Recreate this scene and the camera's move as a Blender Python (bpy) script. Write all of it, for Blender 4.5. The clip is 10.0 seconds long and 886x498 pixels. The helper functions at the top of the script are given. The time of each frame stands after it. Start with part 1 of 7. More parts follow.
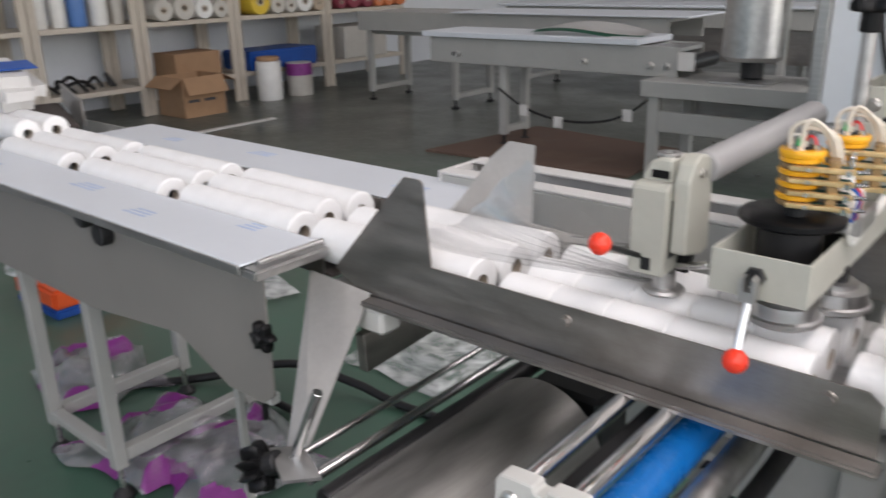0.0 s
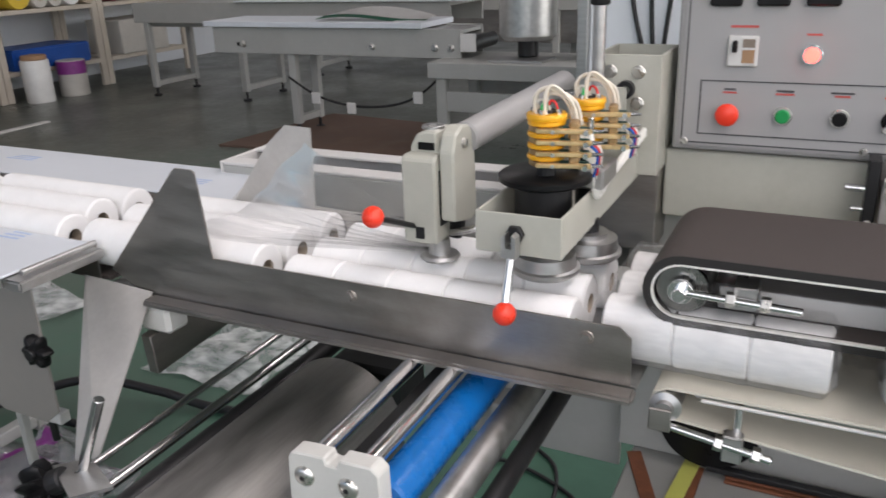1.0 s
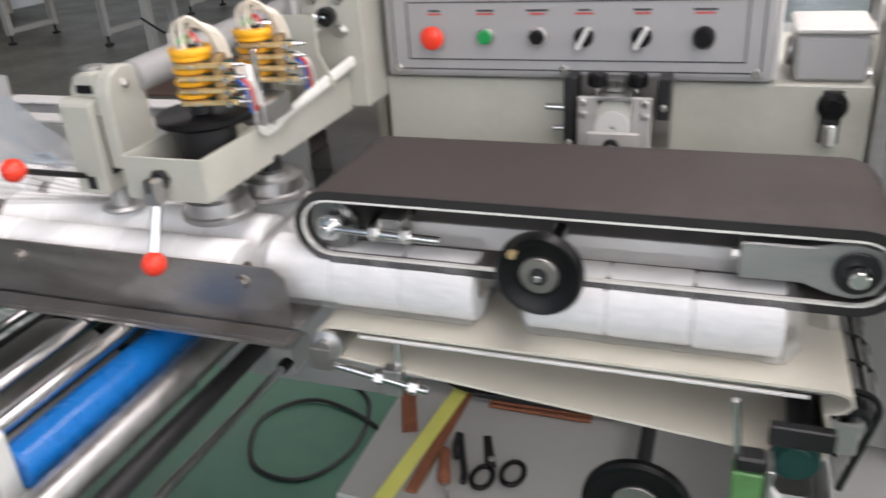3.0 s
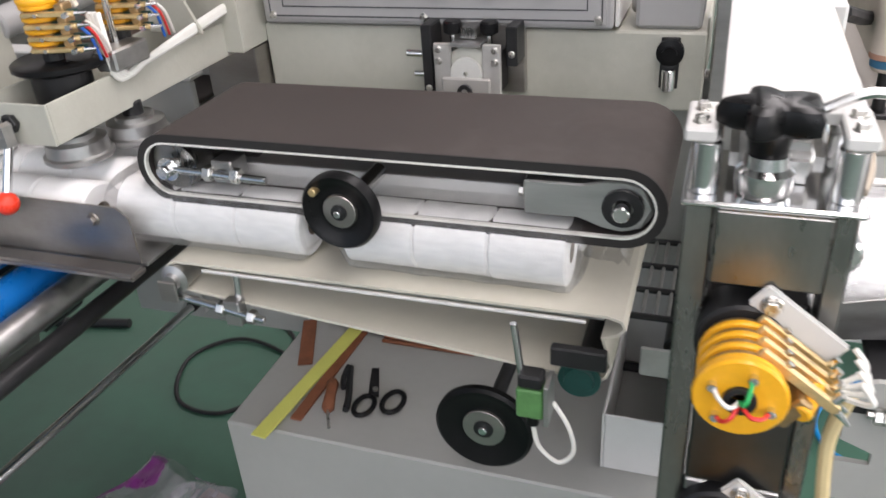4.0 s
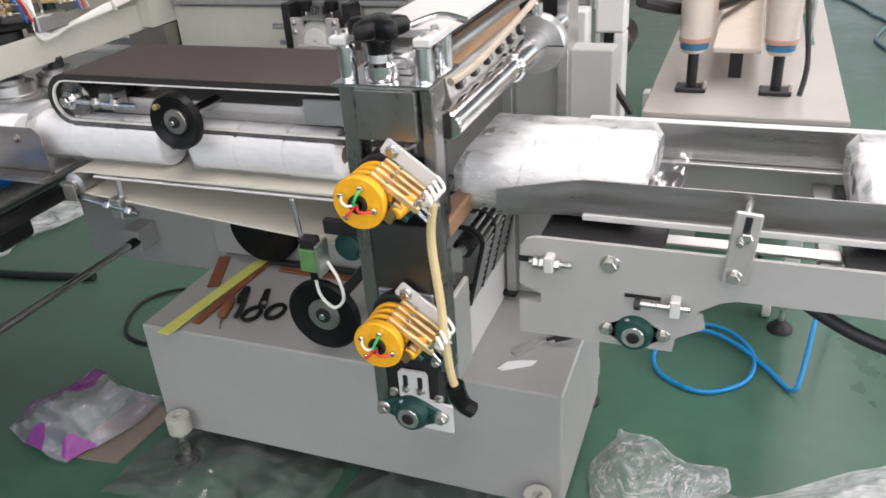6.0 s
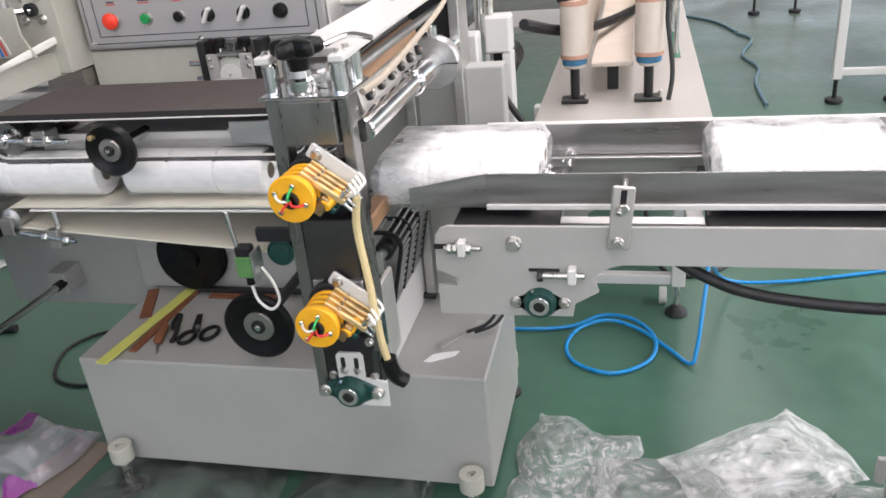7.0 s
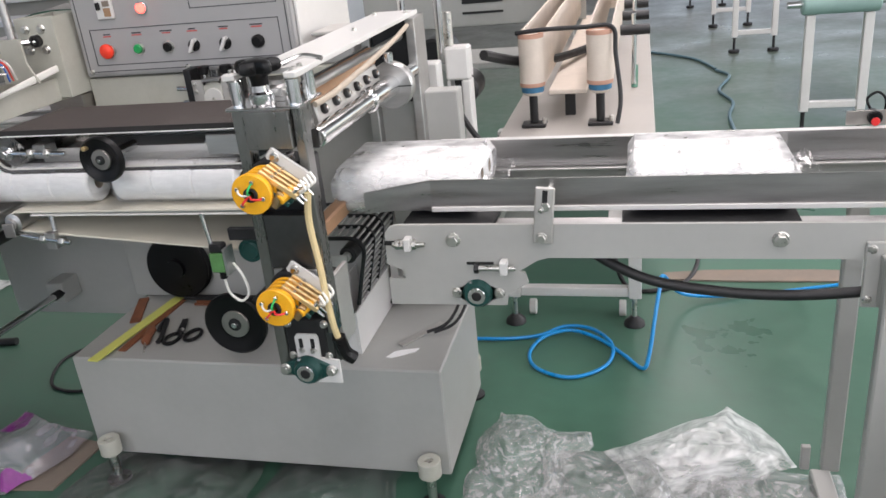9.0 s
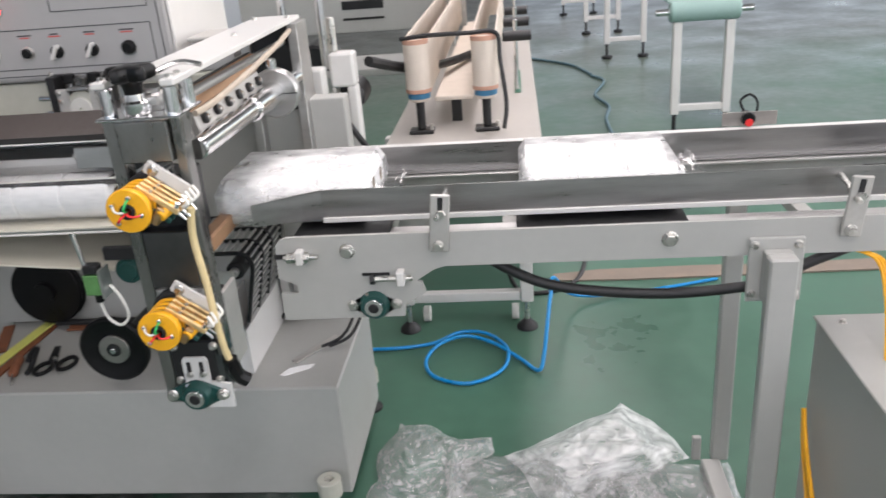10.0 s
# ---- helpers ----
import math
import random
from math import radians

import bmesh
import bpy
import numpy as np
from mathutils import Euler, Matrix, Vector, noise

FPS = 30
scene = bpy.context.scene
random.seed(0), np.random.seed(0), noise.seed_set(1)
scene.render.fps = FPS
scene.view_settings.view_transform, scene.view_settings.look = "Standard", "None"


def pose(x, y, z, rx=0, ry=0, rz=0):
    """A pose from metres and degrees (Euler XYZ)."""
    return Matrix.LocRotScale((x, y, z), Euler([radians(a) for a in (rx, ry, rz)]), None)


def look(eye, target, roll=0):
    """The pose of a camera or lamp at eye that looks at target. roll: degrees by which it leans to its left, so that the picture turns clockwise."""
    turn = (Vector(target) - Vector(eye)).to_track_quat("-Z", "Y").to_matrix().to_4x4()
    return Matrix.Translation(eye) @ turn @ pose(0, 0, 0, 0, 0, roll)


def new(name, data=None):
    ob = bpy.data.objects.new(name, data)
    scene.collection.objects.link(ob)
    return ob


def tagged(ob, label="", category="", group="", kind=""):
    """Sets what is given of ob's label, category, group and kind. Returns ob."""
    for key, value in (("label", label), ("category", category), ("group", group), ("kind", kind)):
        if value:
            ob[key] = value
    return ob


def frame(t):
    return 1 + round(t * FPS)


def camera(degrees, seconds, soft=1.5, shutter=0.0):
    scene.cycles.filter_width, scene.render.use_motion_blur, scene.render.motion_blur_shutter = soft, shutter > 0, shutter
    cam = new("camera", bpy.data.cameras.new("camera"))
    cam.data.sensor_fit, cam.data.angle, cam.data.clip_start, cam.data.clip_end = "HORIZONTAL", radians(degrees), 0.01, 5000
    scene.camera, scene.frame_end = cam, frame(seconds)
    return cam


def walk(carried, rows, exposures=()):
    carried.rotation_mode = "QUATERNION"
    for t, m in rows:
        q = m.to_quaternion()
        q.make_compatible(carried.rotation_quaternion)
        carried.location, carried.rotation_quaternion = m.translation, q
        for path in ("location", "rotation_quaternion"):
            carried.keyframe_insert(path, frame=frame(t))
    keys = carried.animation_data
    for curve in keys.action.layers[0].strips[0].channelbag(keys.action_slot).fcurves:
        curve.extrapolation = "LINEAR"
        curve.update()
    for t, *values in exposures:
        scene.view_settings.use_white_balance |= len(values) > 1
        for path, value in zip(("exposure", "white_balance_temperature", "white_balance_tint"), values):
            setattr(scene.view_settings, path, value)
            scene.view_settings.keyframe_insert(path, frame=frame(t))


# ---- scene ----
cam = camera(58.0, 10.0, soft=1.6, shutter=0.5)
EXPOSURE = 0.49
PATH = [
    (0, (-0.068, 0.127, 1.471), (-1.296, 1.559, 0.806), -1.4),
    (0.5, (-0.038, 0.13, 1.464), (-1.058, 1.707, 0.775), -1.8),
    (1, (-0.01, 0.134, 1.461), (-0.845, 1.809, 0.756), -2.1),
    (1.5, (-0.004, 0.145, 1.456), (-0.789, 1.815, 0.685), -2.9),
    (2, (0.01, 0.17, 1.446), (-0.647, 1.884, 0.652), -3.1),
    (2.5, (0.101, 0.239, 1.432), (-0.57, 1.93, 0.601), -4.1),
    (3, (0.309, 0.312, 1.433), (-0.333, 1.997, 0.569), -4.0),
    (3.2, (0.362, 0.332, 1.425), (-0.18, 2.034, 0.526), -4.3),
    (4.3, (0.619, 0.287, 1.445), (-0.086, 1.876, 0.455), -3.6),
    (4.5, (0.674, 0.257, 1.444), (-0.119, 1.819, 0.479), -4.2),
    (5, (0.807, 0.18, 1.422), (0.091, 1.784, 0.464), -2.6),
    (5.2, (0.862, 0.137, 1.423), (0.21, 1.759, 0.446), -2.8),
    (6.3, (1.062, -0.022, 1.432), (0.405, 1.647, 0.545), -4.4),
    (6.5, (1.074, -0.063, 1.424), (0.57, 1.673, 0.569), -3.4),
    (7, (1.071, -0.152, 1.431), (0.601, 1.593, 0.573), -5.8),
    (7.5, (1.153, -0.235, 1.419), (0.694, 1.526, 0.589), -5.5),
    (8, (1.183, -0.294, 1.426), (0.73, 1.488, 0.639), -5.8),
    (8.5, (1.213, -0.319, 1.426), (0.793, 1.474, 0.645), -5.5),
    (9, (1.226, -0.332, 1.424), (0.746, 1.451, 0.656), -5.8),
    (9.5, (1.227, -0.326, 1.419), (0.858, 1.482, 0.647), -5.6),
    (10, (1.203, -0.297, 1.416), (1.001, 1.535, 0.64), -4.6),
]
walk(cam, [(t, look(eye, target, roll)) for t, eye, target, roll in PATH], exposures=[(0, EXPOSURE), (1.5, EXPOSURE), (3, EXPOSURE + 0.2), (5, EXPOSURE + 0.1), (6.5, EXPOSURE + 0.13), (7.5, EXPOSURE + 0.17), (8.5, EXPOSURE + 0.06), (9.2, EXPOSURE), (10, EXPOSURE + 0.04)])

# ---- light ----
world = bpy.data.worlds.new("sky")
scene.world = world
world.use_nodes = True
_wn = world.node_tree
_sky = _wn.nodes.new("ShaderNodeTexSky")
_sky.sky_type = "NISHITA"
_sky.sun_disc = False
_sky.sun_elevation, _sky.sun_rotation = radians(40), radians(90)
_wn.links.new(_sky.outputs[0], _wn.nodes["Background"].inputs[0])
_wn.nodes["Background"].inputs[1].default_value = 0.12


def window_lamp(name, eye, target, sx, sy, power, colour):
    lamp = bpy.data.lights.new(name, "AREA")
    lamp.shape, lamp.size, lamp.size_y, lamp.energy, lamp.color = "RECTANGLE", sx, sy, power, colour
    ob = new(name, lamp)
    ob.matrix_world = look(eye, target)
    return ob


# daylight in unseen window bands: the side wall and the wall behind the camera
window_lamp("window_light", (9.9, 4.0, 2.7), (0, 4.0, 1.6), 14.0, 2.6, 400, (1.0, 0.93, 0.94))
window_lamp("window_light", (2.2, -3.9, 3.1), (1.6, 2, 1.0), 9.0, 1.9, 112, (1.0, 0.93, 0.91))
# unseen lamp added at the far end for sheen on the floor
window_lamp("far_sheen_light", (5.0, 15.9, 1.75), (5.0, 5.0, 1.2), 7.5, 3.3, 32, (1.0, 0.96, 0.97))
# unseen overhead strips added below the closed ceiling, power set per zone
for _x, _p in ((-5.2, 60), (1.5, 265), (5.9, 190)):
    window_lamp("overhead_fill", (_x, 3.2, 4.75), (_x, 3.2, 0), 1.3, 13.0, _p, (1.0, 0.922, 0.935))


# ---- materials ----
def mat(name, colour, rough=0.5, metal=0.0, var=0.08, scale=6.0, bump=0.0, bscale=120.0, stain=None, stain_amt=0.0,
        stretch=(1, 1, 1), coat=0.0, rvar=0.08, rand=0.0, spec=0.5):
    m = bpy.data.materials.new(name)
    m.use_nodes = True
    nt = m.node_tree
    b = nt.nodes["Principled BSDF"]
    link, nn = nt.links.new, nt.nodes.new
    b.inputs["Metallic"].default_value = metal
    b.inputs["Coat Weight"].default_value = coat
    b.inputs["Specular IOR Level"].default_value = spec
    tc = nn("ShaderNodeTexCoord")
    mp = nn("ShaderNodeMapping")
    mp.inputs["Scale"].default_value = stretch
    link(tc.outputs["Object"], mp.inputs[0])
    n1 = nn("ShaderNodeTexNoise")
    n1.inputs["Scale"].default_value, n1.inputs["Detail"].default_value = scale, 6
    n2 = nn("ShaderNodeTexNoise")
    n2.inputs["Scale"].default_value, n2.inputs["Detail"].default_value = scale * 9, 4
    link(mp.outputs[0], n1.inputs[0])
    link(mp.outputs[0], n2.inputs[0])
    add = nn("ShaderNodeMath")
    add.operation = "MULTIPLY_ADD"
    link(n2.outputs[0], add.inputs[0])
    add.inputs[1].default_value = 0.4
    link(n1.outputs[0], add.inputs[2])
    mr = nn("ShaderNodeMapRange")
    mr.inputs[1].default_value, mr.inputs[2].default_value = 0.45, 0.95
    mr.inputs[3].default_value, mr.inputs[4].default_value = 1 - var, 1 + var
    link(add.outputs[0], mr.inputs[0])
    hsv = nn("ShaderNodeHueSaturation")
    hsv.inputs["Color"].default_value = (*colour, 1)
    if rand:
        oi = nn("ShaderNodeObjectInfo")
        rr = nn("ShaderNodeMapRange")
        rr.inputs[3].default_value, rr.inputs[4].default_value = 1 - rand, 1 + rand
        link(oi.outputs["Random"], rr.inputs[0])
        mu = nn("ShaderNodeMath")
        mu.operation = "MULTIPLY"
        link(rr.outputs[0], mu.inputs[0])
        link(mr.outputs[0], mu.inputs[1])
        link(mu.outputs[0], hsv.inputs["Value"])
    else:
        link(mr.outputs[0], hsv.inputs["Value"])
    col = hsv.outputs[0]
    if stain:
        n3 = nn("ShaderNodeTexNoise")
        n3.inputs["Scale"].default_value, n3.inputs["Detail"].default_value = scale * 0.6, 8
        n3.inputs["Roughness"].default_value = 0.65
        link(tc.outputs["Object"], n3.inputs[0])
        rp = nn("ShaderNodeMapRange")
        rp.inputs[1].default_value, rp.inputs[2].default_value = 0.52, 0.72
        rp.inputs[3].default_value, rp.inputs[4].default_value = 0, stain_amt
        link(n3.outputs[0], rp.inputs[0])
        mx = nn("ShaderNodeMix")
        mx.data_type = "RGBA"
        link(rp.outputs[0], mx.inputs["Factor"])
        link(col, mx.inputs["A"])
        mx.inputs["B"].default_value = (*stain, 1)
        col = mx.outputs["Result"]
    link(col, b.inputs["Base Color"])
    rg = nn("ShaderNodeMapRange")
    rg.inputs[1].default_value, rg.inputs[2].default_value = 0.45, 0.95
    rg.inputs[3].default_value, rg.inputs[4].default_value = max(rough - rvar, 0.03), min(rough + rvar, 1)
    link(add.outputs[0], rg.inputs[0])
    link(rg.outputs[0], b.inputs["Roughness"])
    if bump:
        nb = nn("ShaderNodeTexNoise")
        nb.inputs["Scale"].default_value, nb.inputs["Detail"].default_value = bscale, 3
        link(mp.outputs[0], nb.inputs[0])
        bp = nn("ShaderNodeBump")
        bp.inputs["Strength"].default_value, bp.inputs["Distance"].default_value = bump, 0.002
        link(nb.outputs[0], bp.inputs["Height"])
        link(bp.outputs[0], b.inputs["Normal"])
    return m


def film_mat(name, haze=0.12, colour=(0.9, 0.91, 0.91), gloss=0.08, ior=1.45, amount=1.6, grain=14):
    """Clear plastic film: mostly see-through, glossy by Fresnel, slightly hazy."""
    m = bpy.data.materials.new(name)
    m.use_nodes = True
    nt = m.node_tree
    nt.nodes.remove(nt.nodes["Principled BSDF"])
    out = nt.nodes["Material Output"]
    link, nn = nt.links.new, nt.nodes.new
    tr, gl, df = nn("ShaderNodeBsdfTransparent"), nn("ShaderNodeBsdfGlossy"), nn("ShaderNodeBsdfDiffuse")
    df.inputs[0].default_value = (*colour, 1)
    gl.inputs["Roughness"].default_value = gloss
    nz = nn("ShaderNodeTexNoise")
    nz.inputs["Scale"].default_value, nz.inputs["Detail"].default_value = grain, 5
    mr = nn("ShaderNodeMapRange")
    mr.inputs[1].default_value, mr.inputs[2].default_value = 0.35, 0.75
    mr.inputs[3].default_value, mr.inputs[4].default_value = haze * 0.35, haze * 1.8
    link(nz.outputs[0], mr.inputs[0])
    m1, m2 = nn("ShaderNodeMixShader"), nn("ShaderNodeMixShader")
    link(mr.outputs[0], m1.inputs[0])
    link(tr.outputs[0], m1.inputs[1])
    link(df.outputs[0], m1.inputs[2])
    fr = nn("ShaderNodeFresnel")
    fr.inputs[0].default_value = ior
    fm = nn("ShaderNodeMath")
    fm.operation = "MULTIPLY"
    fm.use_clamp = True
    fm.inputs[1].default_value = amount
    link(fr.outputs[0], fm.inputs[0])
    link(fm.outputs[0], m2.inputs[0])
    link(m1.outputs[0], m2.inputs[1])
    link(gl.outputs[0], m2.inputs[2])
    link(m2.outputs[0], out.inputs[0])
    return m


def glow_mat(name, colour, strength):
    m = bpy.data.materials.new(name)
    m.use_nodes = True
    b = m.node_tree.nodes["Principled BSDF"]
    b.inputs["Base Color"].default_value = (*colour, 1)
    b.inputs["Emission Color"].default_value = (*colour, 1)
    b.inputs["Emission Strength"].default_value = strength
    return m


GREY = mat("machine_enamel", (0.385, 0.385, 0.365), 0.42, var=0.05, scale=5, stain=(0.28, 0.27, 0.24), stain_amt=0.25, bump=0.06, bscale=260)
CREAM = mat("cast_enamel", (0.46, 0.455, 0.395), 0.45, var=0.06, scale=9, stain=(0.33, 0.31, 0.25), stain_amt=0.35, bump=0.12, bscale=180)
# darker, warmer copy of GREY: the near skirt's shade put into its colour
SKIRT = mat("shaded_warm_grey_enamel", (0.235, 0.222, 0.205), 0.45, var=0.07, scale=5, stain=(0.18, 0.165, 0.145), stain_amt=0.3)
RAIL = mat("rail_steel", (0.36, 0.352, 0.345), 0.36, 1.0, var=0.14, scale=4, stretch=(1, 14, 14), rvar=0.1)
BANDBLUE = mat("muted_blue_tape", (0.045, 0.17, 0.30), 0.6, var=0.15, scale=30)
PANEL = mat("panel_paint", (0.345, 0.34, 0.335), 0.5, var=0.03, scale=4, bump=0.05, bscale=500)
WHITE = mat("white_enamel", (0.64, 0.63, 0.61), 0.38, var=0.04, scale=5, stain=(0.5, 0.48, 0.43), stain_amt=0.22)
STEEL = mat("brushed_steel", (0.50, 0.495, 0.485), 0.42, 1.0, var=0.12, scale=5, stretch=(1, 14, 14), bump=0.05, bscale=60, rvar=0.1)
DARKSTEEL = mat("worn_steel_plate", (0.40, 0.375, 0.35), 0.40, 1.0, var=0.14, scale=6, stain=(0.23, 0.20, 0.175), stain_amt=0.55, stretch=(1, 1, 6), rvar=0.12)
GALV = mat("galvanised_plate", (0.52, 0.505, 0.48), 0.5, 0.6, var=0.12, scale=11, stain=(0.4, 0.38, 0.35), stain_amt=0.4)
CHROME = mat("chrome", (0.72, 0.72, 0.72), 0.16, 1.0, var=0.06, scale=20, rvar=0.06)
BOLT = mat("zinc_bolt", (0.62, 0.61, 0.58), 0.3, 1.0, var=0.1, scale=60, rand=0.1)
BLACK = mat("black_plastic", (0.007, 0.007, 0.0075), 0.34, var=0.2, scale=20, spec=0.22)
BLACKM = mat("black_oxide", (0.015, 0.015, 0.016), 0.42, 0.15, var=0.2, scale=14)
RUBBER = mat("black_rubber", (0.012, 0.012, 0.013), 0.55, var=0.25, scale=30, bump=0.1)
BELTB = mat("brown_belt", (0.056, 0.045, 0.041), 0.78, var=0.16, scale=7, stain=(0.13, 0.12, 0.11), stain_amt=0.3, bump=0.5, bscale=900)
BELTEDGE = mat("belt_edge", (0.02, 0.018, 0.017), 0.7, var=0.2, scale=30)
BELTC = mat("cream_belt", (0.62, 0.59, 0.50), 0.62, var=0.05, scale=7, stain=(0.5, 0.46, 0.38), stain_amt=0.3, bump=0.2, bscale=700)
PAPER = mat("tissue_paper", (0.88, 0.875, 0.865), 0.95, var=0.03, scale=24, bump=0.5, bscale=420, spec=0.1)
CARD = mat("core_card", (0.42, 0.36, 0.29), 0.9, var=0.1, scale=30)
MARK = mat("pale_blue_print", (0.42, 0.52, 0.72), 0.35, var=0.1, scale=20)
SHEET = mat("film_covered_sheet", (0.68, 0.715, 0.76), 0.3, 0.05, var=0.03, scale=3, stain=(0.55, 0.62, 0.74), stain_amt=0.08, rvar=0.02)
FILM = film_mat("clear_film", 0.018, gloss=0.2, amount=0.28)
SCRAP = film_mat("scrap_film", 0.25, colour=(0.94, 0.95, 0.95), gloss=0.2, amount=0.9, grain=13)
THINFILM = film_mat("thin_scrap_film", 0.07, colour=(0.94, 0.95, 0.95), gloss=0.18, amount=1.3, grain=13)
PACKWRAP = film_mat("milky_wrap_film", 0.34, colour=(0.95, 0.95, 0.95), gloss=0.3, amount=0.5, grain=5)
FILMH = film_mat("hazy_film", 0.40, colour=(0.94, 0.95, 0.95), gloss=0.4, amount=0.22, grain=6)
WEB = film_mat("dusty_film", 0.055, colour=(0.75, 0.73, 0.70), gloss=0.25, amount=0.8)
BAGW = film_mat("white_bag_film", 0.24, colour=(0.74, 0.70, 0.77), gloss=0.16, amount=1.3, grain=4)
WRAP = film_mat("wrap_film", 0.07, colour=(0.95, 0.95, 0.95), gloss=0.16, amount=0.55)
PURPLE = mat("purple_print", (0.22, 0.035, 0.22), 0.35, var=0.25, scale=12)
YELLOW = mat("yellow_plastic", (0.83, 0.41, 0.015), 0.35, var=0.08, scale=30, bump=0.05)
BRASS = mat("brass", (0.74, 0.56, 0.29), 0.38, 0.75, var=0.2, scale=50)
BRONZE = mat("ring_bronze", (0.40, 0.28, 0.15), 0.42, 0.9, var=0.2, scale=60)
REDP = mat("red_plastic", (0.86, 0.05, 0.022), 0.3, var=0.05, scale=20)
GREENP = mat("green_plastic", (0.01, 0.28, 0.07), 0.35, var=0.05)
BEARING = mat("green_cast_iron", (0.008, 0.055, 0.048), 0.45, 0.1, var=0.2, scale=40, bump=0.3, bscale=300)
BLUEP = mat("blue_roller", (0.005, 0.14, 0.46), 0.3, var=0.1, scale=6)
HOSE = mat("blue_hose", (0.006, 0.24, 0.58), 0.32, var=0.05)
WIREW = mat("white_wire", (0.78, 0.77, 0.72), 0.5, var=0.04)
WIREY = mat("cream_cable", (0.62, 0.50, 0.27), 0.5, var=0.08, scale=30)
WIREC = mat("cream_white_wire", (0.70, 0.64, 0.54), 0.5, var=0.08, scale=30)
WIRER = mat("red_wire", (0.7, 0.03, 0.03), 0.4)
WIREB = mat("blue_wire", (0.02, 0.12, 0.5), 0.4)
WIREG = mat("green_wire", (0.02, 0.4, 0.1), 0.4)
RULER = mat("yellow_strip", (0.66, 0.66, 0.16), 0.5, var=0.06, scale=20)
COPPER = mat("copper_brown_bar", (0.40, 0.23, 0.13), 0.5, 0.2, var=0.15, scale=20)
RUST = mat("rusty_flat_bar", (0.21, 0.075, 0.035), 0.7, var=0.25, scale=30, bump=0.3)
CARDBOARD = mat("cardboard", (0.36, 0.22, 0.125), 0.85, var=0.1, scale=6, stain=(0.22, 0.13, 0.07), stain_amt=0.4, bump=0.1)
BROWNMAT = mat("brown_board", (0.12, 0.075, 0.055), 0.75, var=0.15, scale=5, stain=(0.2, 0.15, 0.11), stain_amt=0.4)
FABRIC = mat("white_felt", (0.66, 0.585, 0.51), 0.95, var=0.06, scale=14, bump=0.6, bscale=500, spec=0.1)
FELTEDGE = mat("pink_felt_edge", (0.52, 0.30, 0.22), 0.95, var=0.15, scale=30)
SHELFP = mat("shelf_paint", (0.50, 0.45, 0.38), 0.5, var=0.06, scale=8)
CEIL = mat("ceiling_paint", (0.34, 0.34, 0.35), 0.85, var=0.05, scale=2)
FARHOSE = mat("faded_hose", (0.09, 0.16, 0.19), 0.5, var=0.1)
WALLP = mat("wall_paint", (0.72, 0.75, 0.79), 0.8, var=0.04, scale=2, bump=0.05)
DRUM = mat("dull_steel_drum", (0.36, 0.35, 0.335), 0.5, 1.0, var=0.22, scale=3, stretch=(10, 1, 10), stain=(0.22, 0.21, 0.20), stain_amt=0.5, rvar=0.1)
GROUND = mat("ground_steel", (0.30, 0.295, 0.285), 0.3, 1.0, var=0.15, scale=8, stain=(0.24, 0.22, 0.19), stain_amt=0.3, stretch=(3, 3, 1), rvar=0.1)
SLATE = mat("dark_steel_cover", (0.11, 0.11, 0.11), 0.38, 1.0, var=0.15, scale=8, rvar=0.08)
DIRTYWHITE = mat("dirty_white_enamel", (0.40, 0.375, 0.345), 0.5, var=0.08, scale=5, stain=(0.33, 0.29, 0.24), stain_amt=0.45)
MIRRORROLL = mat("polished_steel_roll", (0.60, 0.60, 0.59), 0.42, 1.0, var=0.16, scale=3, stretch=(9, 1, 9), stain=(0.34, 0.34, 0.33), stain_amt=0.4, rvar=0.1)
NYLON = mat("white_nylon", (0.60, 0.595, 0.56), 0.45, var=0.04, scale=20)
GREENBOX = mat("green_sensor", (0.10, 0.24, 0.08), 0.45, var=0.2, scale=60)
TEALBELT = mat("teal_belt", (0.27, 0.40, 0.37), 0.6, var=0.06)
DKGREEN = mat("green_belt", (0.01, 0.13, 0.07), 0.55, var=0.1)
ORANGE = mat("orange_crate", (0.72, 0.10, 0.02), 0.4, var=0.1)
BLUEBOX = mat("blue_crate", (0.01, 0.07, 0.32), 0.4, var=0.15)
TAN = mat("tan_board", (0.22, 0.18, 0.145), 0.8, var=0.12, scale=8, stain=(0.3, 0.2, 0.13), stain_amt=0.4)
LAMPRED = glow_mat("red_pilot_light", (1.0, 0.06, 0.045), 5.0)
INK = mat("dark_ink", (0.05, 0.05, 0.055), 0.6)
REDINK = mat("red_ink", (0.5, 0.09, 0.08), 0.6)


